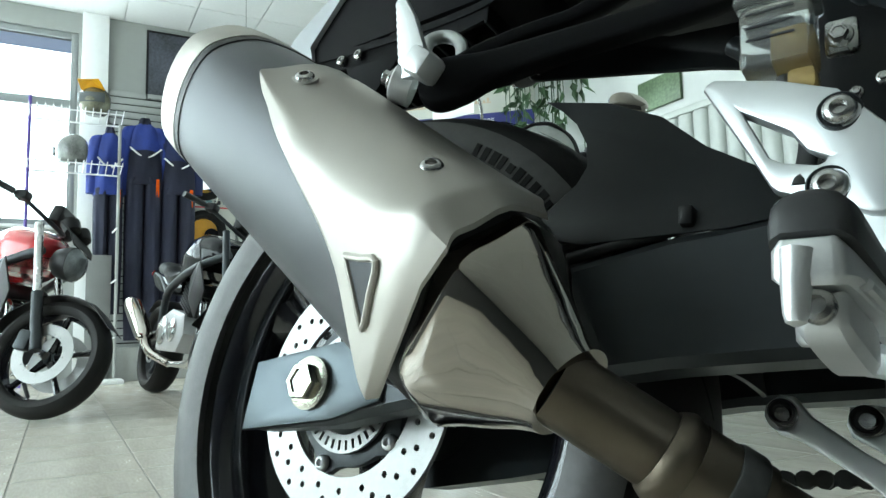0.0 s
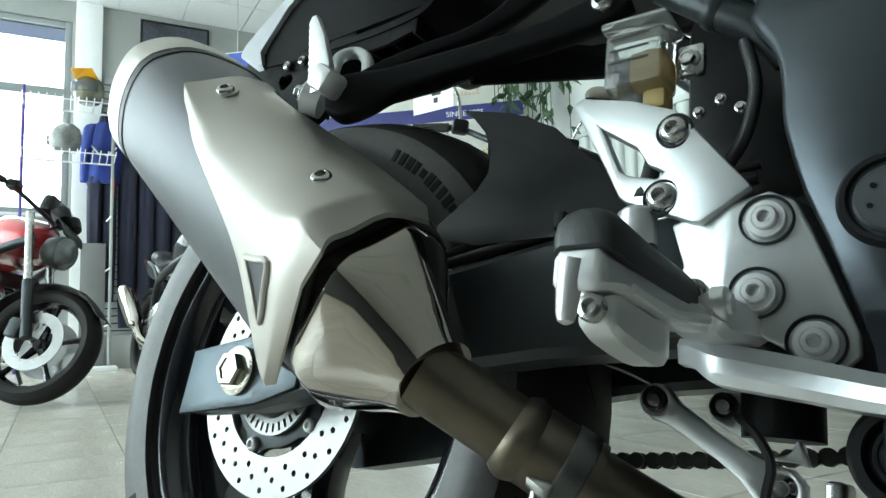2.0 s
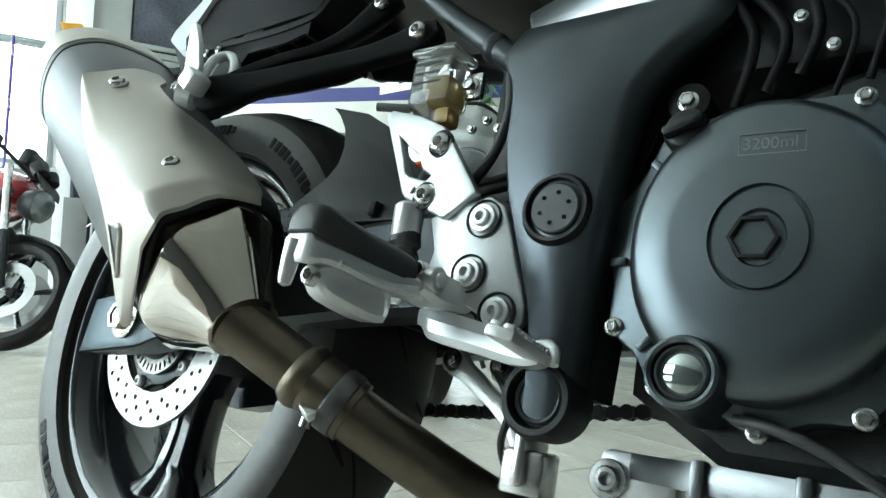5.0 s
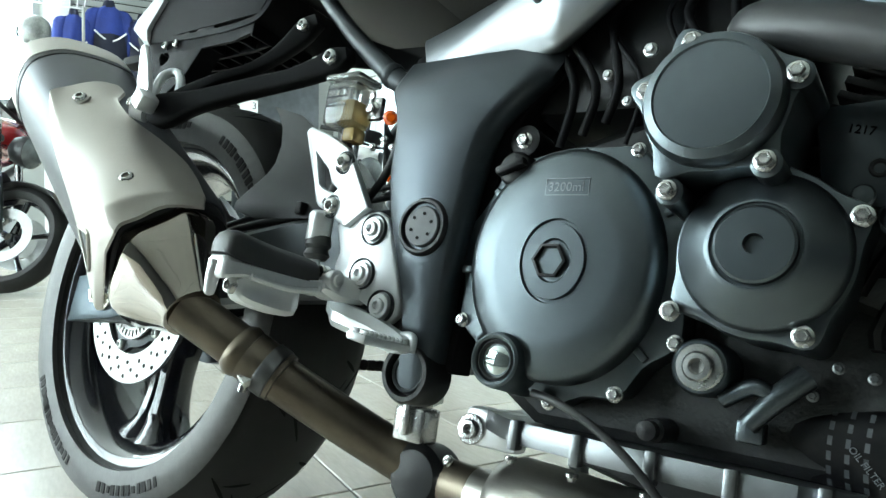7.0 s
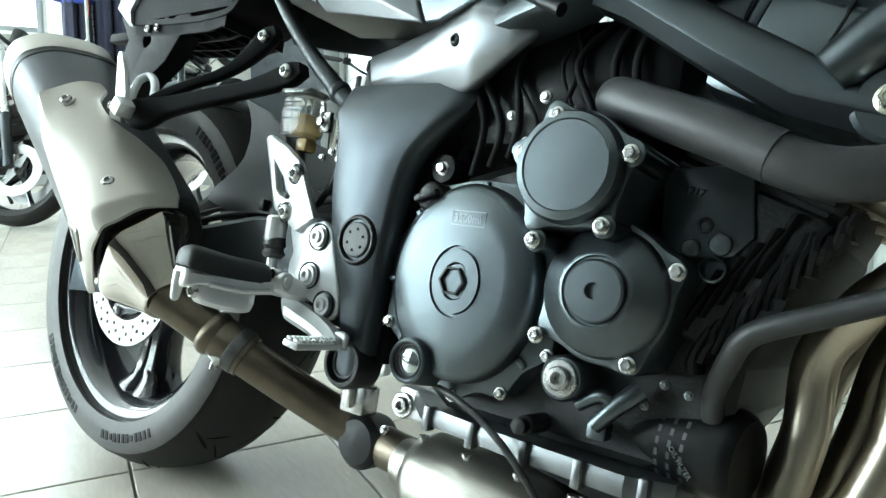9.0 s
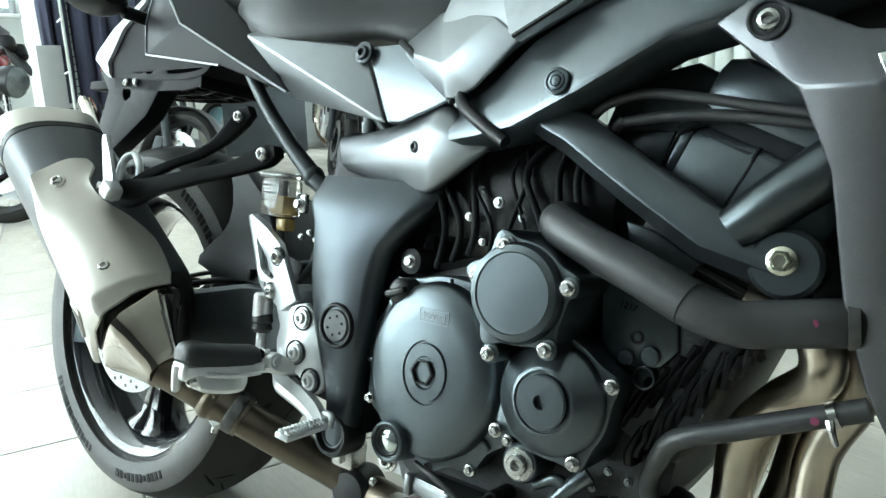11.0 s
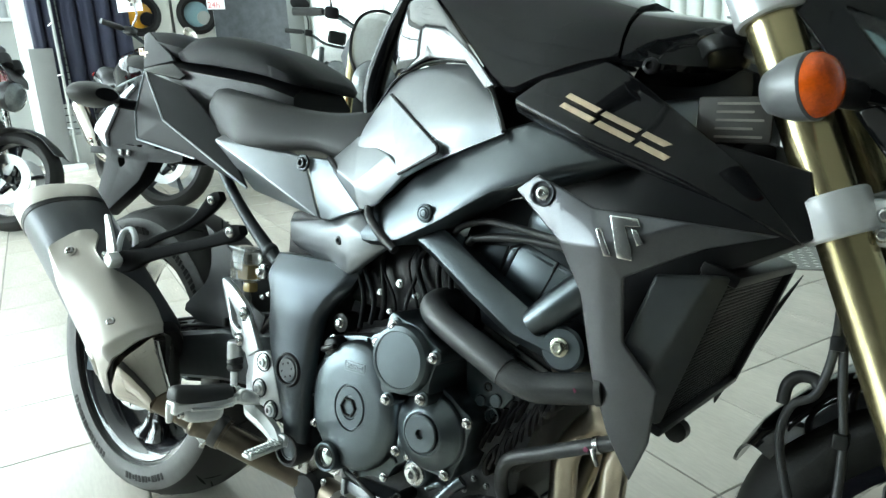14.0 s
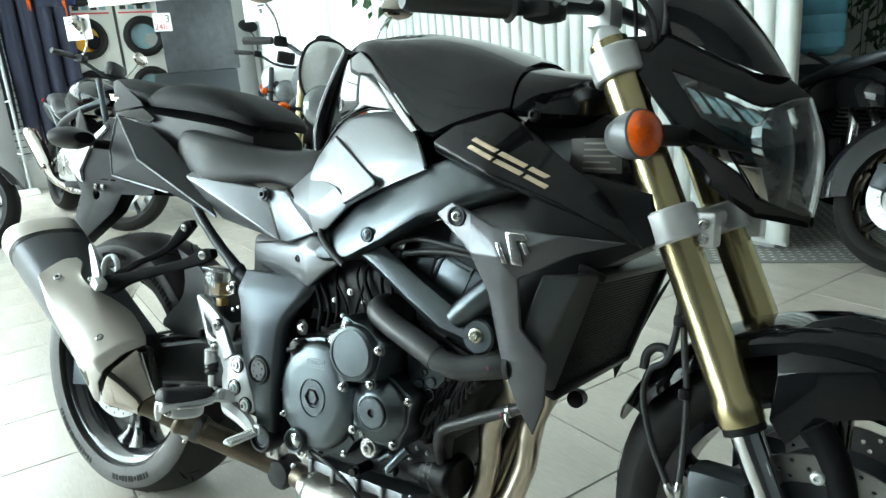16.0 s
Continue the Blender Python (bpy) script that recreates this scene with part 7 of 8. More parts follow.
tube(bm := nb(), [(1.268, -0.100, 0.548), (1.262, -0.098, 0.556), (1.248, -0.098, 0.556), (1.238, -0.100, 0.545), (1.236, -0.102, 0.525)], 0.0065, 10)
part("hose_guide", bm, HOSE, bike)
# indicators
for s in (-1, 1):
    m = Matrix.Translation((1.268, s * 0.205, 0.846)) @ pose(0, 0, 0, 0, 84, s * 14)
    tube(bm := nb(), [(1.285, s * 0.09, 0.848), (1.26, s * 0.18, 0.847)], 0.014, 14, straight=True)
    ind = part("front_indicator", bm, PLASTIC, steered, "grey front indicator with amber lens")
    lathe(bm := nb(), [(0.004, -0.045), (0.020, -0.036), (0.029, -0.015), (0.031, 0.004), (0.0295, 0.006)], m, 32)
    part("housing", bm, mat("grey indicator housing", (0.13, 0.135, 0.14), 0.32, 0.3), ind)
    lathe(bm := nb(), [(0.029, 0.005), (0.0275, 0.013), (0.022, 0.020), (0.012, 0.025), (0.001, 0.0265)], m, 32)
    part("lens", bm, ORANGE, ind, "amber indicator lens", 40)
# headlight cowl
hv = [(1.189, -0.101, 0.984), (1.220, -0.112, 0.930), (1.287, -0.111, 0.841), (1.384, -0.078, 0.819), (1.261, -0.098, 0.935), (1.304, -0.102, 0.874), (1.362, -0.086, 0.830), (1.366, -0.055, 0.886), (1.412, 0.0, 0.900), (1.250, -0.072, 0.987), (1.385, 0.0, 0.925), (1.34, -0.045, 0.935)]
for s in (1, -1):
    vv = [(x, s * y, z) for x, y, z in hv]
    facets(bm := nb(), vv, [(0, 1, 4), (1, 2, 5, 4), (2, 3, 6, 5), (0, 4, 9), (4, 7, 11, 9), (7, 8, 10, 11)], 0.005 * s, 0.003)
    part("headlight_cowl", bm, GLOSS, steered, "gloss black headlight cowl", 30)
    facets(bm := nb(), [(x, s * y, z) for x, y, z in ((1.278, -0.097, 0.833), (1.312, -0.086, 0.784), (1.361, -0.051, 0.743), (1.422, -0.012, 0.730), (1.424, -0.014, 0.748), (1.370, -0.066, 0.768), (1.352, -0.086, 0.800), (1.30, -0.104, 0.838))], [(0, 1, 6, 7), (1, 2, 5, 6), (2, 3, 4, 5)], 0.005 * s, 0.003)
    part("lower_cowl", bm, GLOSS, steered, "gloss black lower cowl", 30)
    facets(bm := nb(), [(x, s * y, z) for x, y, z in ((1.345, -0.072, 0.812), (1.372, -0.064, 0.808), (1.380, -0.050, 0.765), (1.370, -0.052, 0.760))], [(0, 1, 2, 3)], 0.004 * s, 0.002)
    part("lamp_surround", bm, CHROME, steered, "pale inner lamp surround", 30)
bm = nb()
half = [[(1.262, -0.096, 0.933), (1.318, -0.080, 0.910), (1.367, -0.054, 0.885), (1.398, -0.026, 0.896), (1.412, 0.0, 0.899)],
        [(1.305, -0.100, 0.873), (1.355, -0.086, 0.860), (1.400, -0.056, 0.850), (1.422, -0.026, 0.850), (1.427, 0.0, 0.850)],
        [(1.363, -0.084, 0.830), (1.392, -0.070, 0.815), (1.415, -0.045, 0.805), (1.427, -0.022, 0.803), (1.430, 0.0, 0.803)],
        [(1.372, -0.064, 0.770), (1.396, -0.046, 0.758), (1.412, -0.030, 0.750), (1.421, -0.015, 0.746), (1.424, 0.0, 0.745)]]
lens = [r + [(x, -y, z) for x, y, z in reversed(r[:-1])] for r in half]
skin(bm, lens, 0.0025, 4, (-1, 0, 0))
part("headlight_lens", bm, LENS, steered, "clear multi-part headlight lens", 60).visible_shadow = False
bm = nb()
skin(bm, [[(1.30 + (x - 1.30) * 0.72, y * 0.78, 0.83 + (z - 0.83) * 0.85) for x, y, z in r] for r in lens], 0.004, 4, (-1, 0, 0))
part("lamp_bowl", bm, mat("dark lamp bowl", (0.012, 0.026, 0.030), 0.2, 0.5, var=0.9, scale=40), steered, "dark faceted lamp bowl")
TEALMIRROR = mat("teal tinted reflector", (0.40, 0.62, 0.66), 0.22, 0.9, var=0.6, scale=90)
for s in (1, -1):
    for k in range(5):
        quad = []
        for u, v in ((0.10 + 0.17 * k, 0.22), (0.24 + 0.17 * k, 0.20), (0.24 + 0.17 * k, 0.80), (0.12 + 0.17 * k, 0.84)):
            hi = V(half[0][0]).lerp(V(half[0][2]), u)
            lo = V(half[1][0]).lerp(V(half[1][2]), u)
            q = hi.lerp(lo, v)
            quad.append((q.x - 0.006, s * (q.y + 0.007 + 0.005 * (k % 2)), q.z - 0.002))
        part("reflector_facet", facets(nb(), quad, [(0, 1, 2, 3)], 0.003 * s, 0.001), TEALMIRROR, steered, "teal tinted mirror facet")
for y in (-0.042, 0.042):
    m = Matrix.Translation((1.372, y, 0.842)) @ V((1, y * 2, 0.1)).to_track_quat("Z", "Y").to_matrix().to_4x4()
    part("reflector", lathe(nb(), [(0.006, -0.03), (0.012, -0.027), (0.022, -0.014), (0.028, 0.002), (0.029, 0.002), (0.029, -0.010)], m, 28, True), mat("silver reflector", (0.55, 0.62, 0.65), 0.12, 1.0, var=0.3, scale=30), steered, "bright round reflector bowl")
bm = nb()
sc = [[(1.250, -0.072, 0.985), (1.345, -0.046, 0.936), (1.385, 0.0, 0.926)], [(1.245, -0.084, 1.02), (1.325, -0.055, 0.995), (1.348, 0.0, 0.985)], [(1.222, -0.082, 1.075), (1.275, -0.054, 1.07), (1.290, 0.0, 1.06)], [(1.205, -0.060, 1.12), (1.235, -0.04, 1.13), (1.245, 0.0, 1.132)]]
skin(bm, [r + [(x, -y, z) for x, y, z in reversed(r[:-1])] for r in sc], 0.003, 4, (-1, 0, 0))
part("fly_screen", bm, mat("dark smoked screen", (0.012, 0.012, 0.014), 0.08, coat=0.6), steered, "dark smoked fly screen", 60)
bm = nb()
box(bm, (1.20, -0.06, 0.985), (1.25, 0.06, 1.045), 0.012)
part("instrument_panel", bm, PLASTIC, steered)
# handlebar with grips, levers and mirrors
tube(bm := nb(), [(1.035, -0.375, 1.005), (1.085, -0.25, 1.01), (1.15, -0.12, 1.025), (1.165, 0.0, 1.025), (1.15, 0.12, 1.025), (1.085, 0.25, 1.01), (1.035, 0.375, 1.005)], 0.011, 14)
bar = part("handlebar", bm, SATIN, steered, "black tubular handlebar")
for s in (-1, 1):
    a, b = V((1.10, s * 0.235, 1.011)), V((1.035, s * 0.375, 1.005))
    tube(bm := nb(), [a, a.lerp(b, 0.03), a.lerp(b, 0.06), a.lerp(b, 0.95), b], [0.017, 0.021, 0.016, 0.016, 0.013], 18, straight=True)
    part("grip", bm, HOSE, bar, "black rubber grip")
    box(bm := nb(), (1.105, s * 0.20 - 0.025, 0.995), (1.15, s * 0.20 + 0.025, 1.035), 0.008)
    part("switch_pod", bm, PLASTIC, bar)
    tube(bm := nb(), [(1.15, s * 0.19, 1.02), (1.16, s * 0.25, 1.015), (1.13, s * 0.36, 1.005)], 0.006, 10)
    part("lever", bm, ALLOY, bar)
    box(bm := nb(), (1.135, s * 0.085 - 0.02, 1.0), (1.175, s * 0.085 + 0.02, 1.04), 0.006)
    part("bar_clamp", bm, ALLOY, bar)

lathe(bm := nb(), [(0.001, 0.0), (0.022, 0.0), (0.024, 0.006), (0.022, 0.034), (0.024, 0.036), (0.024, 0.044), (0.001, 0.046)], Matrix.Translation((1.175, -0.205, 1.045)), 24)
mcyl = part("brake_reservoir", bm, PLASTIC, steered, "round black front brake reservoir")
tube(bm := nb(), [(1.150, -0.235, 1.025), (1.160, -0.195, 1.028), (1.170, -0.160, 1.030)], 0.011, 12)
part("master_cylinder", bm, ALLOY, mcyl)
for k, line in enumerate(([(1.155, -0.19, 1.02), (1.215, -0.16, 1.06), (1.245, -0.09, 1.04), (1.225, -0.05, 0.94)], [(1.150, -0.215, 1.01), (1.205, -0.185, 1.045), (1.235, -0.10, 1.00), (1.215, -0.06, 0.90)], [(1.140, -0.18, 1.02), (1.175, -0.13, 1.055), (1.185, -0.06, 1.05), (1.180, -0.03, 0.96)])):
    tube(bm := nb(), line, 0.0045 - 0.0006 * k, 10)
    part("control_cable", bm, HOSE, steered)

# ---- other motorcycles of the showroom ----
def small_bike(label, a, b, heading, paint, lean=11, steer=30, seatmat=VINYL, kind="naked", forkmat=SATIN, card=False, rimmat=RIM, can=CHROME, tint=None, block=None, lamps=True, cowl=False):
    m = ROOM @ pose(a, b, 0, 0, 0, heading) @ pose(0, 0, 0.08) @ pose(0, 0, 0, -lean) @ pose(0, 0, -0.08)
    bk = thing("motorcycle", label, "motorcycle", m, "parked motorcycles")
    st = Matrix.Translation((-0.20, 0, 0.7)) @ Matrix.Rotation(radians(steer), 4, V((-0.42, 0, 0.91))) @ Matrix.Translation((0.20, 0, -0.7))

    def wheel(name, c, r, w, mm=None):
        hub = part(name, lathe(nb(), [(r - 0.075, 0.04), (r - 0.070, 0.05), (r - 0.066, 0.04), (r - 0.085, 0.0), (r - 0.066, -0.04), (r - 0.070, -0.05), (r - 0.075, -0.04), (r - 0.095, 0.0)], Matrix.Translation(c) @ pose(0, 0, 0, 90), 48, True), rimmat, bk, at=mm)
        part("tyre", tyre_mesh(nb(), r, w, r - 0.073, c), RUBBER, hub)
        for k in range(5):
            q = radians(90 + 72 * k)
            o, e = V(c) + V((math.cos(q), 0, math.sin(q))) * 0.03, V(c) + V((math.cos(q), 0, math.sin(q))) * (r - 0.085)
            tube(bm := nb(), [o, o.lerp(e, 0.5), e], [0.022, 0.013, 0.018], 8)
            part("spoke", bm, rimmat, hub)
        for s in (-1, 1):
            part("brake_disc", holed_disc(nb(), c, s * 0.07, 0.095, 0.150 if "front" in name else 0.11, 0.005, [(18, 0.105, 0, 0.003)]), DISC, hub)
        return hub
    wheel("rear_wheel", (-1.42, 0, 0.31), 0.31, 0.16)
    fwh = wheel("front_wheel", (0, 0, 0.30), 0.30, 0.12, st)
    ax = V((0, 0, 0.30))
    up = V((-0.42, 0, 0.907))
    for y in (-0.10, 0.10):
        tube(bm := nb(), [ax + V((-0.02, y, 0)), ax + up * 0.32 + V((-0.02, y, 0))], 0.027, 14, straight=True)
        leg = part("fork_leg", bm, SATIN, bk, at=st)
        tube(bm := nb(), [ax + up * 0.30 + V((-0.02, y, 0)), ax + up * 0.74 + V((-0.02, y, 0))], 0.021, 14, straight=True)
        part("fork_stanchion", bm, forkmat, leg)
        box(bm := nb(), (-0.13, y - 0.025, 0.29), (-0.06, y + 0.025, 0.39), 0.012)
        part("brake_caliper", bm, SATIN, fwh)
    bm = nb()
    skin(bm, [[(0.325 * math.cos(radians(q)), y, 0.30 + (0.325 - 0.3 * abs(y) ** 1.2) * math.sin(radians(q))) for q in (35, 70, 105, 140, 165)] for y in (-0.075, -0.05, 0, 0.05, 0.075)], 0.004, 3, (0, 0, -1))
    part("front_mudguard", bm, PLASTIC, bk, at=st)
    if rimmat is CHROME:
        bm = nb()
        skin(bm, [[((0.335 - d) * math.cos(radians(q)) - 0.01, y, 0.30 + (0.335 - d) * math.sin(radians(q))) for q in (20, 60, 100, 140, 175, 200)] for y, d in ((-0.095, 0.13), (-0.092, 0.06), (-0.065, 0.005), (0, -0.005), (0.065, 0.005), (0.092, 0.06), (0.095, 0.13))], 0.005, 3, (0, 0, -1))
        part("fender_skirt", bm, paint, bk, "deep gloss black front fender", at=st)
    hp = ax + up * 0.56 + V((0.10, 0, 0))
    if kind == "offroad":
        line = ((0.03, 0.02, 0.070), (0.0, 0.09, 0.105), (-0.04, 0.17, 0.110), (-0.08, 0.24, 0.090), (-0.10, 0.275, 0.050))
        bm = nb()
        skin(bm, [[(hp.x + dx - 0.02 * abs(k), k * w, hp.z + dz) for k in (-1, -0.5, 0, 0.5, 1)] for dx, dz, w in line], 0.005, 3, (-1, 0, 0))
        screen = part("screen", bm, mat("grey tinted screen", (0.70, 0.72, 0.70), 0.12, clear=0.55), bk, "grey tinted rounded screen", at=st)
        tube(bm := nb(), [(hp.x + dx - 0.018, -w, hp.z + dz) for dx, dz, w in line] + [(hp.x - 0.105, 0, hp.z + 0.285)] + [(hp.x + dx - 0.018, w, hp.z + dz) for dx, dz, w in reversed(line)], 0.007, 8)
        part("screen_edge", bm, PLASTIC, screen, "dark screen edge")
    if cowl:
        skin(bm := nb(), [[(hp.x + 0.04, y, hp.z + 0.08) for y in (-0.09, 0, 0.09)], [(hp.x + 0.0, y, hp.z + 0.14) for y in (-0.11, 0, 0.11)], [(hp.x - 0.09, y, hp.z + 0.20) for y in (-0.10, 0, 0.10)]], 0.008, 4, (-1, 0, 0))
        part("dial_cowl", bm, PLASTIC, bk, "black dial cowl", at=st)
        for y in (-0.05, 0.06):
            lathe(bm := nb(), [(0.001, -0.05), (0.04, -0.045), (0.048, 0.0), (0.048, 0.02), (0.001, 0.021)], Matrix.Translation(hp + V((-0.06, y, 0.20))) @ pose(0, 0, 0, 0, -40), 24)
            part("dial", bm, PLASTIC, bk, at=st)
    bm = nb()
    lathe(bm, [(0.03, -0.10), (0.075, -0.06), (0.092, 0.0), (0.092, 0.03)], Matrix.Translation(hp) @ pose(0, 0, 0, 0, 90), 32)
    hl = part("headlight", bm, PLASTIC, bk, at=st)
    lathe(bm := nb(), [(0.09, 0.03), (0.075, 0.052), (0.04, 0.064), (0.001, 0.067)], Matrix.Translation(hp) @ pose(0, 0, 0, 0, 90), 32)
    part("headlight_lens", bm, mat("pale headlight lens", (0.22, 0.24, 0.25), 0.06, 0.5, var=0.5, scale=60), hl)
    for s in (-1, 1) if lamps else ():
        lathe(bm := nb(), [(0.012, -0.03), (0.027, -0.01), (0.027, 0.012), (0.016, 0.026), (0.001, 0.028)], Matrix.Translation(hp + V((0.0, s * 0.17, -0.02))) @ pose(0, 0, 0, 0, 90), 20)
        iv = part("indicator", bm, ORANGE, bk, "amber indicator", at=st)
        tube(bm := nb(), [hp + V((0, s * 0.08, -0.02)), hp + V((0, s * 0.15, -0.02))], 0.009, 8, straight=True)
        part("stalk", bm, PLASTIC, iv)
    # handlebar, mirrors
    hb = ax + up * 0.76
    tube(bm := nb(), [hb + V((-0.16, -0.38, 0.06)), hb + V((-0.11, -0.22, 0.075)), hb + V((0, -0.08, 0.02)), hb + V((0, 0.08, 0.02)), hb + V((-0.11, 0.22, 0.075)), hb + V((-0.16, 0.38, 0.06))], 0.012, 10)
    bar = part("handlebar", bm, SATIN, bk, at=st)
    for s in (-1, 1):
        tube(bm := nb(), [hb + V((-0.12, s * 0.25, 0.075)), hb + V((-0.16, s * 0.38, 0.06))], 0.018, 12, straight=True)
        part("grip", bm, HOSE, bar)
        box(bm := nb(), tuple(hb + V((-0.12, s * 0.21 - 0.03, 0.05))), tuple(hb + V((-0.05, s * 0.21 + 0.03, 0.10))), 0.012)
        part("switch_pod", bm, PLASTIC, bar)
        if cowl:
            continue
        tube(bm := nb(), [hb + V((-0.08, s * 0.21, 0.09)), hb + V((-0.04, s * 0.24, 0.18)), hb + V((-0.06, s * 0.30, 0.25))], 0.006, 8)
        mr = part("mirror_stem", bm, STEEL if card else SATIN, bk, at=st)
        lathe(bm := nb(), [(0.002, 0.022), (0.035, 0.017), (0.047, 0.005), (0.047, -0.006), (0.001, -0.007)], Matrix.Translation(hb + V((-0.06, s * 0.31, 0.275))) @ pose(0, 0, 0, 0, 78) @ Matrix.Diagonal((1.0, 1.6, 1, 1)), 24)
        part("mirror", bm, CHROME if card else PLASTIC, mr)
    box(bm := nb(), tuple(hb + V((-0.02, -0.07, 0.03))), tuple(hb + V((0.05, 0.07, 0.07 if kind == "offroad" else 0.13))), 0.02)
    part("instrument_panel", bm, PLASTIC, bk, at=st)
    # tank, seat, tail
    drop = 0.20 if rimmat is CHROME else 0.0
    def hull(rows, mt, name, label=""):
        out = []
        for x, w, zt, zb in rows:
            zt, zb = zt - drop, zb - drop
            h = zt - zb
            half = [(0, zt), (-0.5 * w, zt - 0.02 * h), (-0.85 * w, zt - 0.2 * h), (-w, zt - 0.55 * h), (-0.85 * w, zb), (-0.3 * w, zb)]
            out.append([(x, y, z) for y, z in half] + [(x, -y, z) for y, z in reversed(half[1:])])
        return part(name, rings(nb(), list(zip(*[spline(c, 3) for c in zip(*out)]))), mt, bk, label, 60)
    hull([(-0.92, 0.10, 0.86, 0.76), (-0.85, 0.15, 0.95, 0.74), (-0.68, 0.18, 1.02, 0.76), (-0.50, 0.18, 1.01, 0.80), (-0.34, 0.12, 0.95, 0.82), (-0.28, 0.06, 0.90, 0.83)], paint, "fuel_tank")
    hull([(-1.58, 0.06, 0.93, 0.87), (-1.45, 0.12, 0.93, 0.83), (-1.28, 0.13, 0.89, 0.80), (-1.20, 0.14, 0.84, 0.76), (-1.05, 0.15, 0.81, 0.73), (-0.92, 0.12, 0.83, 0.75), (-0.86, 0.09, 0.85, 0.77)], seatmat, "seat")
    hull([(-1.78, 0.04, 0.92, 0.88), (-1.65, 0.10, 0.90, 0.80), (-1.40, 0.13, 0.86, 0.72), (-1.10, 0.13, 0.78, 0.66), (-0.90, 0.10, 0.74, 0.66)], tint or paint, "tail")
    facets(bm := nb(), [(-0.55, -0.16, 0.74), (-0.30, -0.20, 0.80), (-0.22, -0.17, 0.62), (-0.34, -0.16, 0.46), (-0.45, -0.18, 0.58)], [(0, 1, 4), (1, 2, 4), (2, 3, 4)], 0.01, 0.004)
    if rimmat is CHROME:
        bm.free()
    else:
        part("radiator_cowl", bm, PLASTIC, bk)
    # engine, frame, exhaust
    bm = nb()
    rows = [[(x * k - 0.75, y, 0.40 + z * k) for x, z in ((-0.24, -0.12), (0.15, -0.13), (0.24, -0.02), (0.20, 0.10), (-0.05, 0.14), (-0.22, 0.10))] for y, k in ((-0.17, 0.85), (-0.15, 1), (0.15, 1), (0.17, 0.85))]
    en = part("engine", rings(bm, rows), block or ALLOY, bk, "black engine block" if block else "bare alloy engine")
    for x, z, r in ((-0.86, 0.40, 0.09), (-0.66, 0.40, 0.07)):
        for s in (-1, 1):
            lathe(bm := nb(), [(r, -0.02), (r, 0.015), (r * 0.8, 0.025), (0.001, 0.028)], Matrix.Translation((x, s * 0.165, z)) @ pose(0, 0, 0, 90 * -s), 28)
            part("engine_cover", bm, block or STEEL, en)
    for k in range(7):
        box(bm := nb(), (-0.74, -0.14, 0.52 + 0.022 * k), (-0.50, 0.14, 0.53 + 0.022 * k), 0.003, Matrix.Translation((-0.6, 0, 0.55)) @ pose(0, 0, 0, 0, 25) @ Matrix.Translation((0.6, 0, -0.55)))
        part("cooling_fin", bm, CAST, en)
    for s in (-1, 1):
        tube(bm := nb(), [(-0.24, s * 0.05, 0.86), (-0.45, s * 0.16, 0.78), (-0.80, s * 0.17, 0.70), (-1.0, s * 0.15, 0.62), (-1.02, s * 0.14, 0.38)], 0.025, 12)
        part("frame_tube", bm, SATIN, bk)
        tube(bm := nb(), [(-1.0, s * 0.11, 0.42), (-1.42, s * 0.11, 0.31)], 0.030, 12, straight=True)
        part("swing_arm", bm, SATIN, bk)
        tube(bm := nb(), [(-0.98, s * 0.14, 0.62), (-1.3, s * 0.12, 0.78), (-1.55, s * 0.10, 0.84)], 0.014, 10)
        part("subframe_tube", bm, SATIN, bk)
        if not lamps:
            continue
        lathe(bm := nb(), [(0.02, 0.0), (0.03, 0.02), (0.02, 0.05), (0.001, 0.055)], Matrix.Translation((-1.62, s * 0.16, 0.80)) @ pose(0, 0, 0, 0, -90), 16)
        part("indicator", bm, ORANGE, bk, "amber indicator")
    for y in (-0.09, 0.0, 0.09):
        tube(bm := nb(), [(-0.52, y, 0.60), (-0.42, y, 0.55), (-0.42, y, 0.36), (-0.55, y * 0.8, 0.22), (-0.85, y * 0.5 - 0.05, 0.20)], 0.02, 10)
        part("header_pipe", bm, STEEL, bk)
    tube(bm := nb(), [(-0.85, -0.10, 0.20), (-1.05, -0.17, 0.26), (-1.16, -0.19, 0.34), (-1.2, -0.195, 0.38), (-1.55, -0.21, 0.58), (-1.60, -0.21, 0.61)], [0.025, 0.028, 0.04, 0.058, 0.062, 0.045], 18)
    part("silencer", bm, can, bk)
    lathe(bm := nb(), [(0.001, 0.0), (0.035, 0.0), (0.035, 0.012), (0.001, 0.012)], Matrix.Translation((-1.79, 0, 0.87)) @ pose(0, 0, 0, 0, -80) @ Matrix.Diagonal((1, 2, 1, 1)), 20)
    part("tail_lamp", bm, REDLENS, bk)
    skin(bm := nb(), [[(-1.42 + 0.335 * math.cos(radians(q)), y, 0.31 + 0.335 * math.sin(radians(q))) for q in (40, 70, 100, 130)] for y in (-0.08, 0, 0.08)], 0.004, 3, (0, 0, -1))
    part("rear_mudguard", bm, PLASTIC, bk)
    tube(bm := nb(), [(-0.80, 0.14, 0.25), (-0.84, 0.23, 0.0395 + 0.05)], 0.012, 8, straight=True)
    part("side_stand", bm, SATIN, bk)
    return bk, st, hb


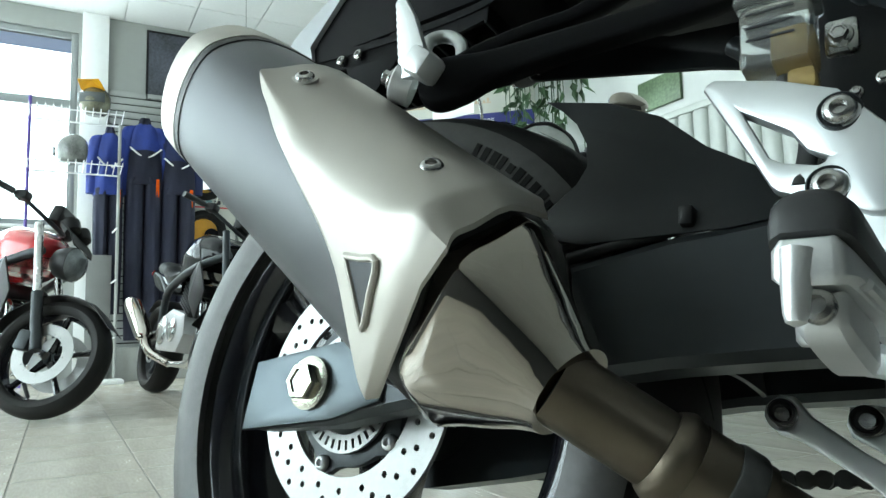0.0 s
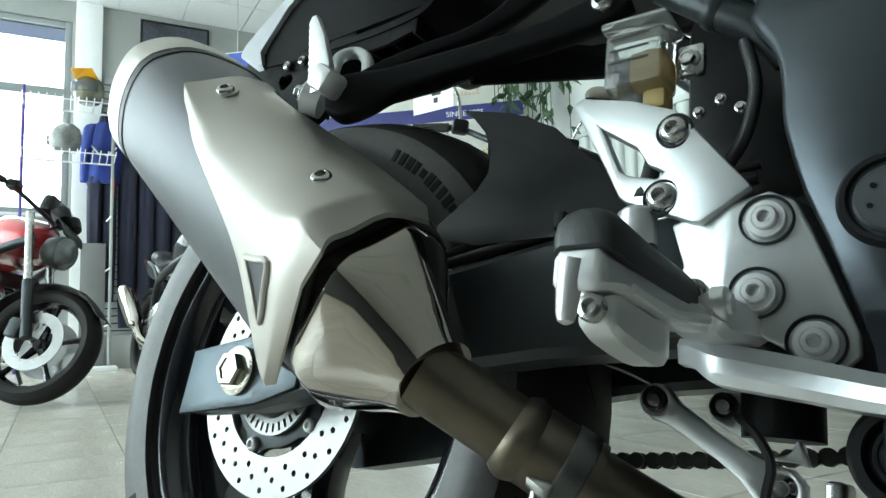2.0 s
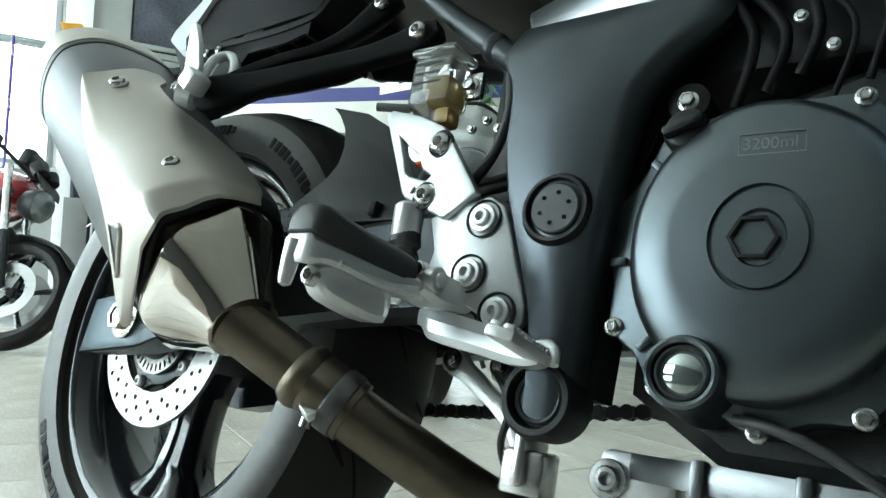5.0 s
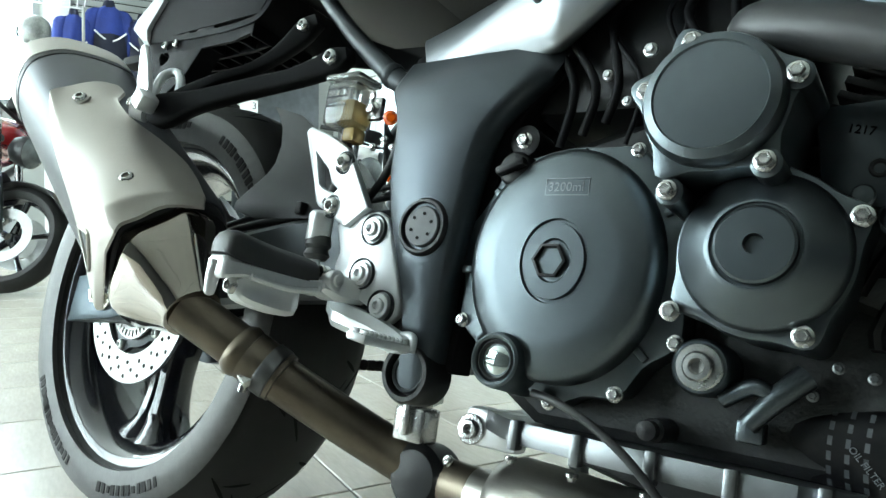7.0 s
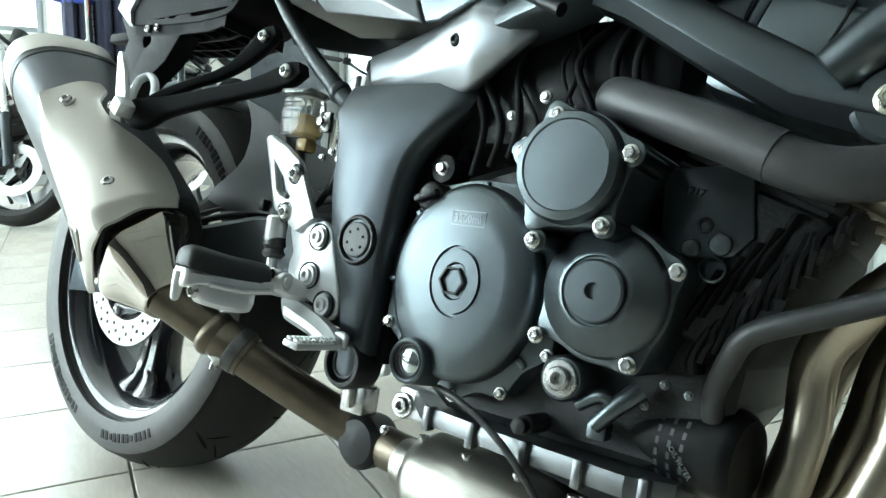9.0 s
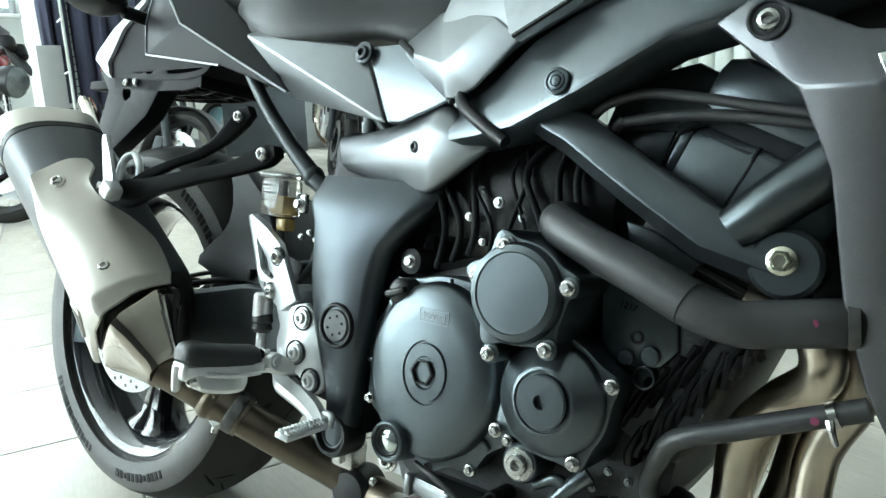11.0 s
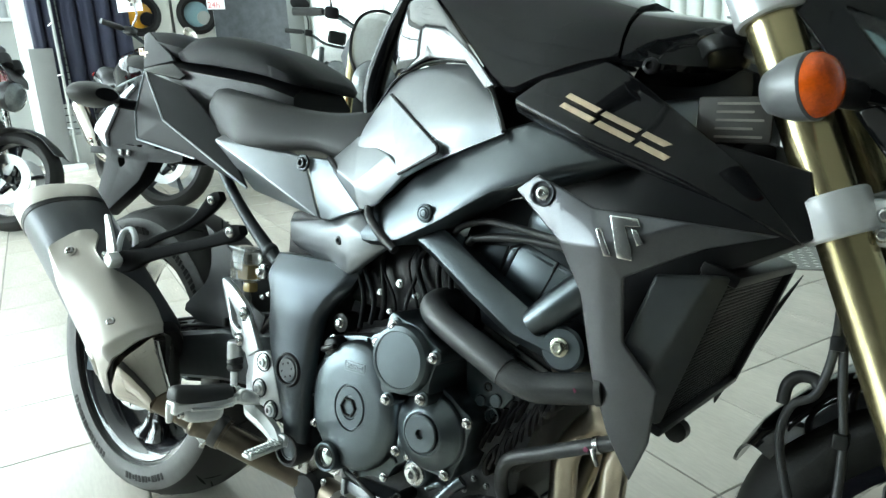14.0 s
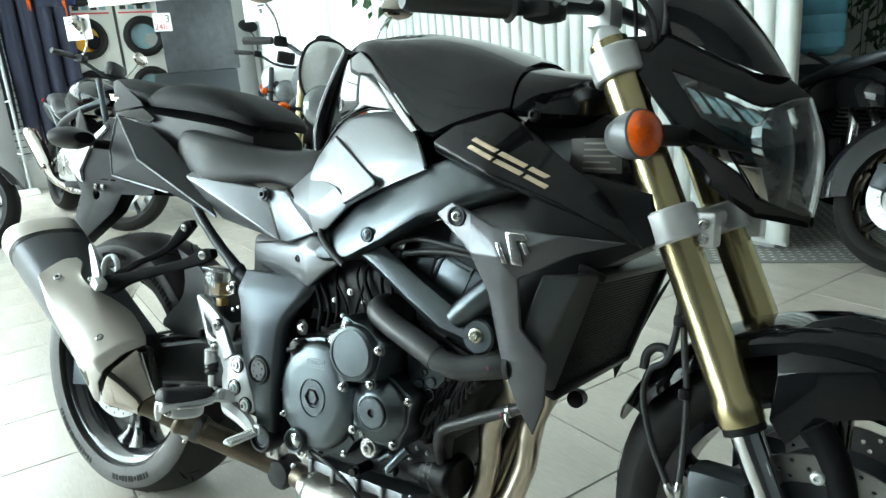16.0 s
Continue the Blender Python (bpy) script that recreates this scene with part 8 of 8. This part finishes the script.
def price_card(m, w=0.20, h=0.15):
    c = thing("price_card", "white printed price card", "price card", m, "price cards")
    part("card", box(nb(), (-w / 2, -0.001, -h / 2), (w / 2, 0.001, h / 2)), PAPER, c)
    for lo, hi in (((-0.35, 0.28), (0.30, 0.34)), ((-0.35, 0.16), (0.1, 0.21)), ((-0.02, -0.10), (0.2, -0.03)), ((0.02, -0.30), (0.12, -0.16))):
        part("print_bar", box(nb(), (lo[0] * w, -0.0022, lo[1] * h), (hi[0] * w, -0.0012, hi[1] * h)), INK, c)
    return c


small_bike("red naked motorcycle with black front end and dials", -3.28, -0.35, 20, RED, 9, 40, forkmat=STEEL, block=SATIN, lamps=False, cowl=True)
bkC, stC, hbC = small_bike("grey off-road styled motorcycle with flat grey screen", -1.08, 0.93, -30, SATIN, 8, 6, block=SATIN, kind="offroad", forkmat=GOLD, card=True)
small_bike("black motorcycle with polished wheel and brake disc", -3.28, 0.55, 9, GLOSS, 10, 36, card=True, rimmat=SATIN, lamps=False)
small_bike("white and black motorcycle beside the window", -3.6, 1.75, -20, WHITELAC, 10, 10, tint=WHITELAC)
small_bike("black cruiser motorcycle on the chequer plate", 0.50, 2.74, -40, GLOSS, 8, 40, rimmat=CHROME, block=GLOSS, lamps=False)
price_card(ROOM @ pose(-1.62, 1.04, 1.275, 0, 0, 24))
price_card(ROOM @ pose(-3.55, 0.52, 1.33, 0, 0, 40))

# ---- clothes rack, shelves and helmets by the window ----
RA = -6.15
rack = thing("display_rack", "white wire helmet rack with violet post", "rack", ROOM @ pose(RA, 0, 0))
for b in (-0.55, 0.16):
    part("post", tube(nb(), [(0, b, 0), (0, b, 2.5 if b < 0 else 2.32)], 0.014, 10, straight=True), PURPLE if b < 0 else PANEL, rack)
for z in (2.30, 1.84):
    shelf = part("shelf", tube(nb(), [(-0.02, -0.55, z), (-0.02, 0.16, z)], 0.008, 8, straight=True), WHITEWIRE, rack)
    part("front_bar", tube(nb(), [(0.22, -0.55, z + 0.04), (0.22, 0.18, z + 0.04)], 0.006, 8, straight=True), WHITEWIRE, shelf)
    for k in range(13):
        b = -0.55 + 0.06 * k
        part("wire", tube(nb(), [(-0.05, b, z + 0.008), (0.30, b, z + 0.05)], 0.0045, 6, straight=True), WHITEWIRE, shelf)
for z in (1.32, 0.87, 0.38):
    part("peg", tube(nb(), [(0, 0.12, z), (0.24, 0.14, z + 0.01)], 0.007, 8, straight=True), WHITEWIRE, rack)
part("base", box(nb(), (0.0, -0.1, 0.0), (0.30, 0.22, 0.035), 0.006), WHITEPAINT, rack)
part("back_panel", box(nb(), (-0.05, -0.08, 0.03), (-0.02, 0.12, 1.12), 0.004), mat("dim grey rack panel", (0.17, 0.175, 0.17), 0.5, var=0.08), rack)


def helmet(a, b, z, shell, label, turn, scale=1.0):
    h = thing("helmet", label, "helmet", ROOM @ pose(a, b, z, 0, 0, turn))
    bm = nb()
    rows = []
    for u, r, off in ((0.0, 0.085, 0.0), (0.03, 0.115, 0.005), (0.09, 0.132, 0.01), (0.15, 0.130, 0.0), (0.20, 0.108, -0.01), (0.235, 0.07, -0.015), (0.25, 0.015, -0.015)):
        rows.append([(off + r * 1.12 * math.cos(q), r * 0.95 * math.sin(q), u) for q in [2 * math.pi * i / 28 for i in range(28)]])
    part("shell", rings(bm, rows), shell, h, "", 60)
    skin(bm := nb(), [[(0.10 + 0.052 * math.cos(radians(q)), 0.118 * math.sin(radians(q)), z0) for q in (-75, -40, 0, 40, 75)] for z0 in (0.07, 0.11, 0.155)], 0.003, 3, (-1, 0, 0))
    part("visor", bm, mat("dark visor", (0.05, 0.06, 0.06), 0.1, coat=0.8), h)
    return h


h1 = helmet(RA + 0.12, -0.05, 2.352, mat("black and olive helmet lacquer", (0.12, 0.12, 0.08), 0.25, var=0.9, scale=35, coat=0.6), "black and olive helmet with orange peak on the rack", -20)
facets(bm := nb(), [(0.06, -0.10, 0.20), (0.20, -0.09, 0.25), (0.21, 0.09, 0.25), (0.06, 0.10, 0.20), (0.13, 0, 0.265)], [(0, 1, 4), (1, 2, 4), (2, 3, 4), (3, 0, 4)], -0.006, 0.003)
part("peak", bm, YELLOW, h1, "orange peak")
helmet(RA + 0.12, -0.22, 1.895, HELMET, "grey patterned helmet on the rack", 200)


def suit(b0, b1, top, bottom, chest, label, a=-6.35, lower=BLACKCLOTH):
    """Riding clothes on a hanger: jacket body, two sleeves, trousers."""
    s = thing("riding_suit", label, "riding suit", ROOM @ pose(a, 0, 0), "hanging riding suits")
    c, w = (b0 + b1) / 2, (b1 - b0) / 2
    cut = top - 0.62
    random.seed(int(b0 * 100))

    def cloth(rows):
        out = []
        for z, cc, ww, dd in rows:
            out.append([((dd * math.sin(q)) * (1 + 0.18 * math.sin(5 * q + z * 9)), cc + ww * math.cos(q) * (1 + 0.06 * math.sin(3 * q + z * 7)), z) for q in [2 * math.pi * i / 20 for i in range(20)]])
        return list(zip(*[spline(k, 3) for k in zip(*out)]))
    part("jacket", rings(nb(), cloth([(cut, c, w * 0.98, 0.13), (cut + 0.2, c, w * 0.92, 0.13), (cut + 0.32, c, w * 0.90, 0.12)])), lower, s, "", 70)
    part("yoke", rings(nb(), cloth([(cut + 0.27, c, w * 0.83, 0.112), (cut + 0.42, c, w * 0.88, 0.108), (cut + 0.54, c, w * 0.74, 0.085), (top - 0.02, c, w * 0.30, 0.055)])), chest, s, "", 70)
    part("collar", rings(nb(), cloth([(top - 0.07, c, w * 0.36, 0.062), (top - 0.02, c, w * 0.34, 0.064), (top + 0.03, c, w * 0.26, 0.05)])), BLACKCLOTH, s, "", 70)
    for sg in (-1, 1):
        part("sleeve", rings(nb(), cloth([(cut + 0.02, c + sg * w * 1.02, 0.055, 0.05), (cut + 0.25, c + sg * w * 0.98, 0.065, 0.06), (cut + 0.52, c + sg * w * 0.78, 0.07, 0.06), (cut + 0.57, c + sg * w * 0.6, 0.03, 0.03)])), chest, s, "", 70)
        tube(bm := nb(), [(0.112, c + sg * w * 0.80, cut + 0.34), (0.122, c + sg * w * 0.40, cut + 0.28), (0.124, c + sg * w * 0.1, cut + 0.25)], 0.009, 6)
        part("piping", bm, WHITELAC, s)
        part("trouser_leg", rings(nb(), cloth([(bottom, c + sg * w * 0.45, w * 0.42, 0.09), (bottom + 0.4, c + sg * w * 0.46, w * 0.46, 0.10), (cut - 0.15, c + sg * w * 0.46, w * 0.50, 0.12), (cut + 0.06, c + sg * w * 0.42, w * 0.50, 0.12)])), BLACKCLOTH, s, "", 70)
    part("tag", box(nb(), (0.12, c + w * 0.55, cut - 0.12), (0.123, c + w * 0.72, cut + 0.05)), ORANGE, s, "orange swing tag")
    part("hanger_hook", tube(nb(), [(0, c, top - 0.02), (0, c, top + 0.06), (-0.15, c, top + 0.08)], 0.005, 6), STEEL, s)
    return s


suit(-0.04, 0.22, 2.30, 0.60, BLUE, "royal blue jacket and black trousers on a hanger", lower=BLUE)
suit(0.22, 0.56, 2.42, 0.36, BLUE, "royal blue and black riding suit on a hanger")
suit(0.52, 0.86, 2.34, 0.30, NAVYCLOTH, "black and navy riding suit on a hanger")
slatwall = thing("slatted_wall_panel", "grey slatted display panel behind the clothes", "slat panel", ROOM @ pose(A0, 0, 0))
part("backing", box(nb(), (0.0, 0.09, 0.12), (0.010, 1.22, 2.78)), MATTE, slatwall)
for k in range(38):
    z = 0.13 + 0.07 * k
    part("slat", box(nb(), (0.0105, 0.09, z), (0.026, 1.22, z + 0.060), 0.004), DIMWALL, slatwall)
poster = thing("wall_poster", "dark framed photographic poster on the wall", "poster", ROOM @ pose(A0, 0.74, 3.08))
part("print", box(nb(), (0.004, -0.31, -0.34), (0.02, 0.31, 0.34)), POSTER, poster)
for k, (lo, hi) in enumerate((((0.0, -0.33, -0.36), (0.026, -0.31, 0.36)), ((0.0, 0.31, -0.36), (0.026, 0.33, 0.36)), ((0.0, -0.31, 0.34), (0.026, 0.31, 0.36)), ((0.0, -0.31, -0.36), (0.026, 0.31, -0.34)))):
    part("frame_bar", box(nb(), lo, hi, 0.003), PLASTIC, poster)
cab = thing("low_cabinet", "grey laminate plinth under the hanging clothes", "plinth", ROOM @ pose(-6.58, 0, 0))
part("body", box(nb(), (0.0, 0.10, 0.0), (0.34, 1.25, 0.30), 0.006), PANEL, cab)

# tyre and accessory display with round cut-outs, poster with figures
disp = thing("tyre_display", "grey display panels with round orange tyre cut-outs", "display", ROOM @ pose(-6.58, 0, 0))
for k, (b, off) in enumerate(((1.07, -0.10), (1.52, 0.02))):
    pan = part("panel", box(nb(), (0.0, b - 0.21, 0.10), (0.04, b + 0.21, 2.6), 0.01), CREAM, disp)
    for j, z in enumerate((0.38, 0.90, 1.42, 1.94)):
        lathe(bm := nb(), [(0.205, 0.0), (0.21, 0.05), (0.17, 0.07), (0.135, 0.05), (0.13, 0.0)], Matrix.Translation((0.04, b + off, z)) @ pose(0, 0, 0, 0, 90), 36)
        part("tyre_ring", bm, RUBBER, pan)
        lathe(bm := nb(), [(0.129, 0), (0.129, 0.012), (0.001, 0.013)], Matrix.Translation((0.042, b + off, z)) @ pose(0, 0, 0, 0, 90), 32)
        part("ring_backing", bm, YELLOW if k == 0 else TEAL, pan)
        lathe(bm := nb(), [(0.07, 0), (0.07, 0.02), (0.001, 0.022)], Matrix.Translation((0.060, b + off + 0.07, z - 0.04)) @ pose(0, 0, 0, 0, 90), 28)
        part("hub_plate", bm, PANEL if k else MATTE, pan)
    part("red_strip", box(nb(), (0.041, b - 0.19, 1.66), (0.044, b + 0.17, 1.675)), PINK, pan)
    for q in range(4):
        part("print_bar", box(nb(), (0.041, b - 0.17 + 0.085 * q, 1.70), (0.044, b - 0.11 + 0.085 * q, 1.74)), TEAL if q % 2 else INK, pan)
stand = thing("poster_stand", "dark display stand with grey poster and red notice", "display stand", ROOM @ pose(-6.2, 0, 0))
part("screen_print", box(nb(), (0, 1.64, 1.02), (0.03, 2.42, 1.95), 0.004), mat("dark photographic poster", (0.045, 0.05, 0.055), 0.3, var=0.7, scale=5), stand)
part("stand_body", box(nb(), (-0.02, 1.50, 0.0), (0.06, 2.38, 1.02), 0.03), SATIN, stand)
note = part("notice", box(nb(), (0.032, 1.58, 1.44), (0.036, 1.76, 1.62)), PAPER, stand)
text(note, "24h", Matrix.Translation((0.0375, 1.585, 1.455)) @ pose(0, 0, 0, 90, 0, 90), 0.085, PINK, "notice_lettering")
text(note, "3", Matrix.Translation((0.0375, 1.70, 1.53)) @ pose(0, 0, 0, 90, 0, 90), 0.10, INK, "notice_lettering")

# ---- long wall: sign board, slatted panel, plant, water cooler ----
sign = thing("sign_board", "cream hanging sign board with blue bands and gilt script", "sign", ROOM @ pose(-3.467, 2.380, 0, 0, 0, 48))
part("board", box(nb(), (-2.1, -0.02, 1.573), (0.365, 0.0, 2.529), 0.002), CREAM, sign)
part("blue_band", box(nb(), (-2.09, -0.024, 2.229), (0.355, -0.0205, 2.519)), SIGNBLUE, sign, "royal blue band")
part("navy_band", box(nb(), (-2.09, -0.024, 1.812), (0.355, -0.0205, 1.919)), NAVY, sign, "navy blue band")
text(sign, "SINCE 1985", Matrix.Translation((-0.209, -0.026, 1.841)) @ pose(0, 0, 0, 90), 0.0563, PAPER, "sign_lettering")
for x in (-1.9, 0.215):
    part("hanging_cord", tube(nb(), [(x, -0.01, 2.519), (x, -0.01, HIGH)], 0.004, 6, straight=True), STEEL, sign)
bm = nb()
random.seed(8)
for k in range(24):
    x = -0.643 + 0.0288 * k
    h = random.uniform(0.006, 0.030)
    box(bm, (x, -0.0235, 1.995), (x + 0.016, -0.0205, 2.003 + h))
    box(bm, (x + 0.006, -0.0235, 1.995), (x + 0.030, -0.0205, 2.001))
part("script_bars", bm, GILT, sign, "unreadable gilt script as plain strokes")
bm = nb()
for k in range(10):
    x = -0.055 + 0.10 - 0.075 * k
    box(bm, (x, -0.027, 2.264), (x + 0.014, -0.0245, 2.349))
    box(bm, (x + 0.014, -0.027, 2.264 + 0.035 * (k % 3)), (x + 0.045, -0.0245, 2.279 + 0.035 * (k % 3)))
part("word_bars", bm, PAPER, sign)
slats = thing("slatted_panel", "white lacquered panel of upright slats", "panel", ROOM @ pose(0, B1 - 0.03, 0))
slat_mesh = None
for k in range(34):
    x = -3.40 + 0.103 * k
    if slat_mesh is None:
        first = part("slat", rings(nb(), [[(0.047 * math.cos(q) + 0.0, -0.026 * math.sin(q) - 0.002, z) for q in [math.pi * i / 8 for i in range(9)]] for z in (0.05, 1.52)]), SLAT, slats)
        slat_mesh = first.data
        ob = first
    else:
        ob = new("slat", slat_mesh)
        ob.parent = slats
    ob.location = (x, 0, 0)
part("backing", box(nb(), (-3.45, 0.0, 0.03), (0.045, 0.022, 1.54)), SLAT, slats)
part("top_rail", box(nb(), (-3.46, -0.03, 1.522), (0.045, 0.02, 1.56), 0.004), SLAT, slats)
pic = thing("wall_picture", "small green landscape picture on the wall", "picture", ROOM @ pose(-2.15, B1 - 0.004, 1.72))
part("print", box(nb(), (-0.16, -0.02, -0.09), (0.16, 0.0, 0.09), 0.003), mat("green landscape print", (0.10, 0.16, 0.08), 0.4, var=0.6, scale=20), pic)


def trailing_plant(a, b, top, low, n, seed, spread):
    """A hanging plant: pot, stems and many single leaves."""
    pl = thing("hanging_plant", "dark green trailing house plant in a hanging pot", "plant", ROOM @ pose(a, b, 0), "plants")
    lathe(bm := nb(), [(0.001, top), (0.10, top), (0.13, top + 0.18), (0.14, top + 0.20), (0.12, top + 0.20), (0.11, top + 0.16), (0.001, top + 0.16)], None, 24)
    part("pot", bm, WHITEPAINT, pl)
    random.seed(seed)
    leaves, stems = nb(), nb()
    for k in range(n):
        q = random.uniform(0, 2 * math.pi)
        r = random.uniform(0.1, spread)
        end = random.uniform(low, top - 0.05)
        pts = [V((0.05 * math.cos(q), 0.05 * math.sin(q), top + 0.18)), V((r * 0.7 * math.cos(q), min(0.10, r * 0.5 * math.sin(q)), top + 0.20)), V((r * math.cos(q), min(0.12, r * 0.5 * math.sin(q)), top - 0.05)), V((r * math.cos(q) * 1.05, min(0.12, r * 0.5 * math.sin(q)), end))]
        tube(stems, pts, 0.003, 5, 4)
        for p in spline(pts, 7)[4:]:
            d = V((random.uniform(-1, 1), random.uniform(-1, 0.4), random.uniform(-1.6, -0.2))).normalized()
            s = d.cross(V((random.uniform(-1, 1), random.uniform(-1, 1), 0.4))).normalized()
            L, wd = random.uniform(0.07, 0.13), random.uniform(0.018, 0.032)
            f = d.cross(s) * 0.012
            q5 = [p, p + d * L * 0.35 + s * wd + f, p + d * L, p + d * L * 0.35 - s * wd + f, p + d * L * 0.45]
            v = [leaves.verts.new(w) for w in q5]
            leaves.faces.new((v[0], v[1], v[4]))
            leaves.faces.new((v[1], v[2], v[4]))
            leaves.faces.new((v[2], v[3], v[4]))
            leaves.faces.new((v[3], v[0], v[4]))
    tagged(part("stem_growth", stems, LEAF, pl), kind="stuff")
    tagged(part("leaves", leaves, LEAF, pl), kind="stuff")
    part("hanging_cord", tube(nb(), [(0, 0, top + 0.2), (0, 0, HIGH)], 0.004, 6, straight=True), STEEL, pl)


trailing_plant(-2.95, B1 - 0.26, 2.28, 1.25, 34, 5, 0.40)
trailing_plant(-0.30, 4.60, 1.85, 0.55, 120, 11, 0.50)
cool = thing("water_cooler", "grey water cooler with blue bottle on top", "water cooler", ROOM @ pose(-0.62, 4.12, 0, 0, 0, 20))
part("cabinet", box(nb(), (-0.15, -0.15, 0.0), (0.15, 0.15, 0.80), 0.02), PANEL, cool)
part("front_panel", box(nb(), (-0.11, -0.162, 0.45), (0.11, -0.151, 0.76), 0.004), SATIN, cool)
lathe(bm := nb(), [(0.05, 0.79), (0.10, 0.82), (0.128, 0.85), (0.130, 0.92), (0.122, 0.935), (0.130, 0.95), (0.130, 1.02), (0.122, 1.035), (0.130, 1.05), (0.128, 1.13), (0.09, 1.16), (0.001, 1.165)], None, 36)
part("bottle", bm, WATER, cool, "blue water bottle")
plat = thing("chequer_plate", "galvanised chequer plate laid over the floor", "floor plate", ROOM @ pose(0.18, 2.63, 0, 0, 0, 42))
part("sheet", box(nb(), (-0.9, 0.0, 0.001), (1.5, 1.5, 0.008), 0.002), PLATE, plat)
bm = nb()
for i in range(60):
    for j in range(36):
        x, y = -0.87 + 0.040 * i, 0.03 + 0.040 * j
        s = 1 if (i + j) % 2 else -1
        v = [bm.verts.new((x + dx * 0.014 - s * dy * 0.003, y + s * dx * 0.008 + dy * 0.004, z)) for dx, dy, z in ((-1, 0, 0.0081), (0, -1, 0.0105), (1, 0, 0.0081), (0, 1, 0.0105))]
        bm.faces.new(v)
tagged(part("raised_studs", bm, mat("polished plate studs", (0.72, 0.72, 0.69), 0.4, 0.2), plat), kind="stuff")

# ---- floor tiles ----
STEP, TA, TB = 0.337, 0.04, -0.05
floor = part("floor", box(nb(), (A0, B0, -0.10), (A1, B2, -0.003)), GROUT, None)
floor.matrix_world = ROOM
tagged(floor, kind="structure")
bm = box(nb(), (0.002, 0.002, -0.010), (STEP - 0.002, STEP - 0.002, 0.0))
top = [e for e in bm.edges if all(v.co.z > -0.001 for v in e.verts)]
bmesh.ops.bevel(bm, geom=top, offset=0.0015, segments=1, affect="EDGES")
tile_mesh = bpy.data.meshes.new("tile")
bm.to_mesh(tile_mesh)
bm.free()
tile_mesh.materials.append(TILE)
verts, faces = [], []
base = [tuple(v.co) for v in tile_mesh.vertices]
polys = [tuple(p.vertices) for p in tile_mesh.polygons]
i0, i1 = math.ceil((A0 - TA) / STEP), math.floor((A1 - TA) / STEP) - 1
j0, j1 = math.ceil((B0 - TB) / STEP), math.floor((B2 - TB) / STEP) - 1
for i in range(i0, i1 + 1):
    for j in range(j0, j1 + 1):
        a, b = TA + i * STEP, TB + j * STEP
        if -4.2 < a < 1.6 and -0.8 < b < 3.1 - 0.02 * abs(a) and len([o for o in floor.children]) < 230:
            t = new("tile", tile_mesh)
            t.parent = floor
            t.location = (a, b, 0)
        else:
            n = len(verts)
            verts += [(a + x, b + y, z) for x, y, z in base]
            faces += [tuple(n + k for k in p) for p in polys]
me = bpy.data.meshes.new("far_tiles")
me.from_pydata(verts, [], faces)
me.materials.append(TILE)
far = new("far_tiles", me)
far.parent = floor
tagged(far, kind="stuff")
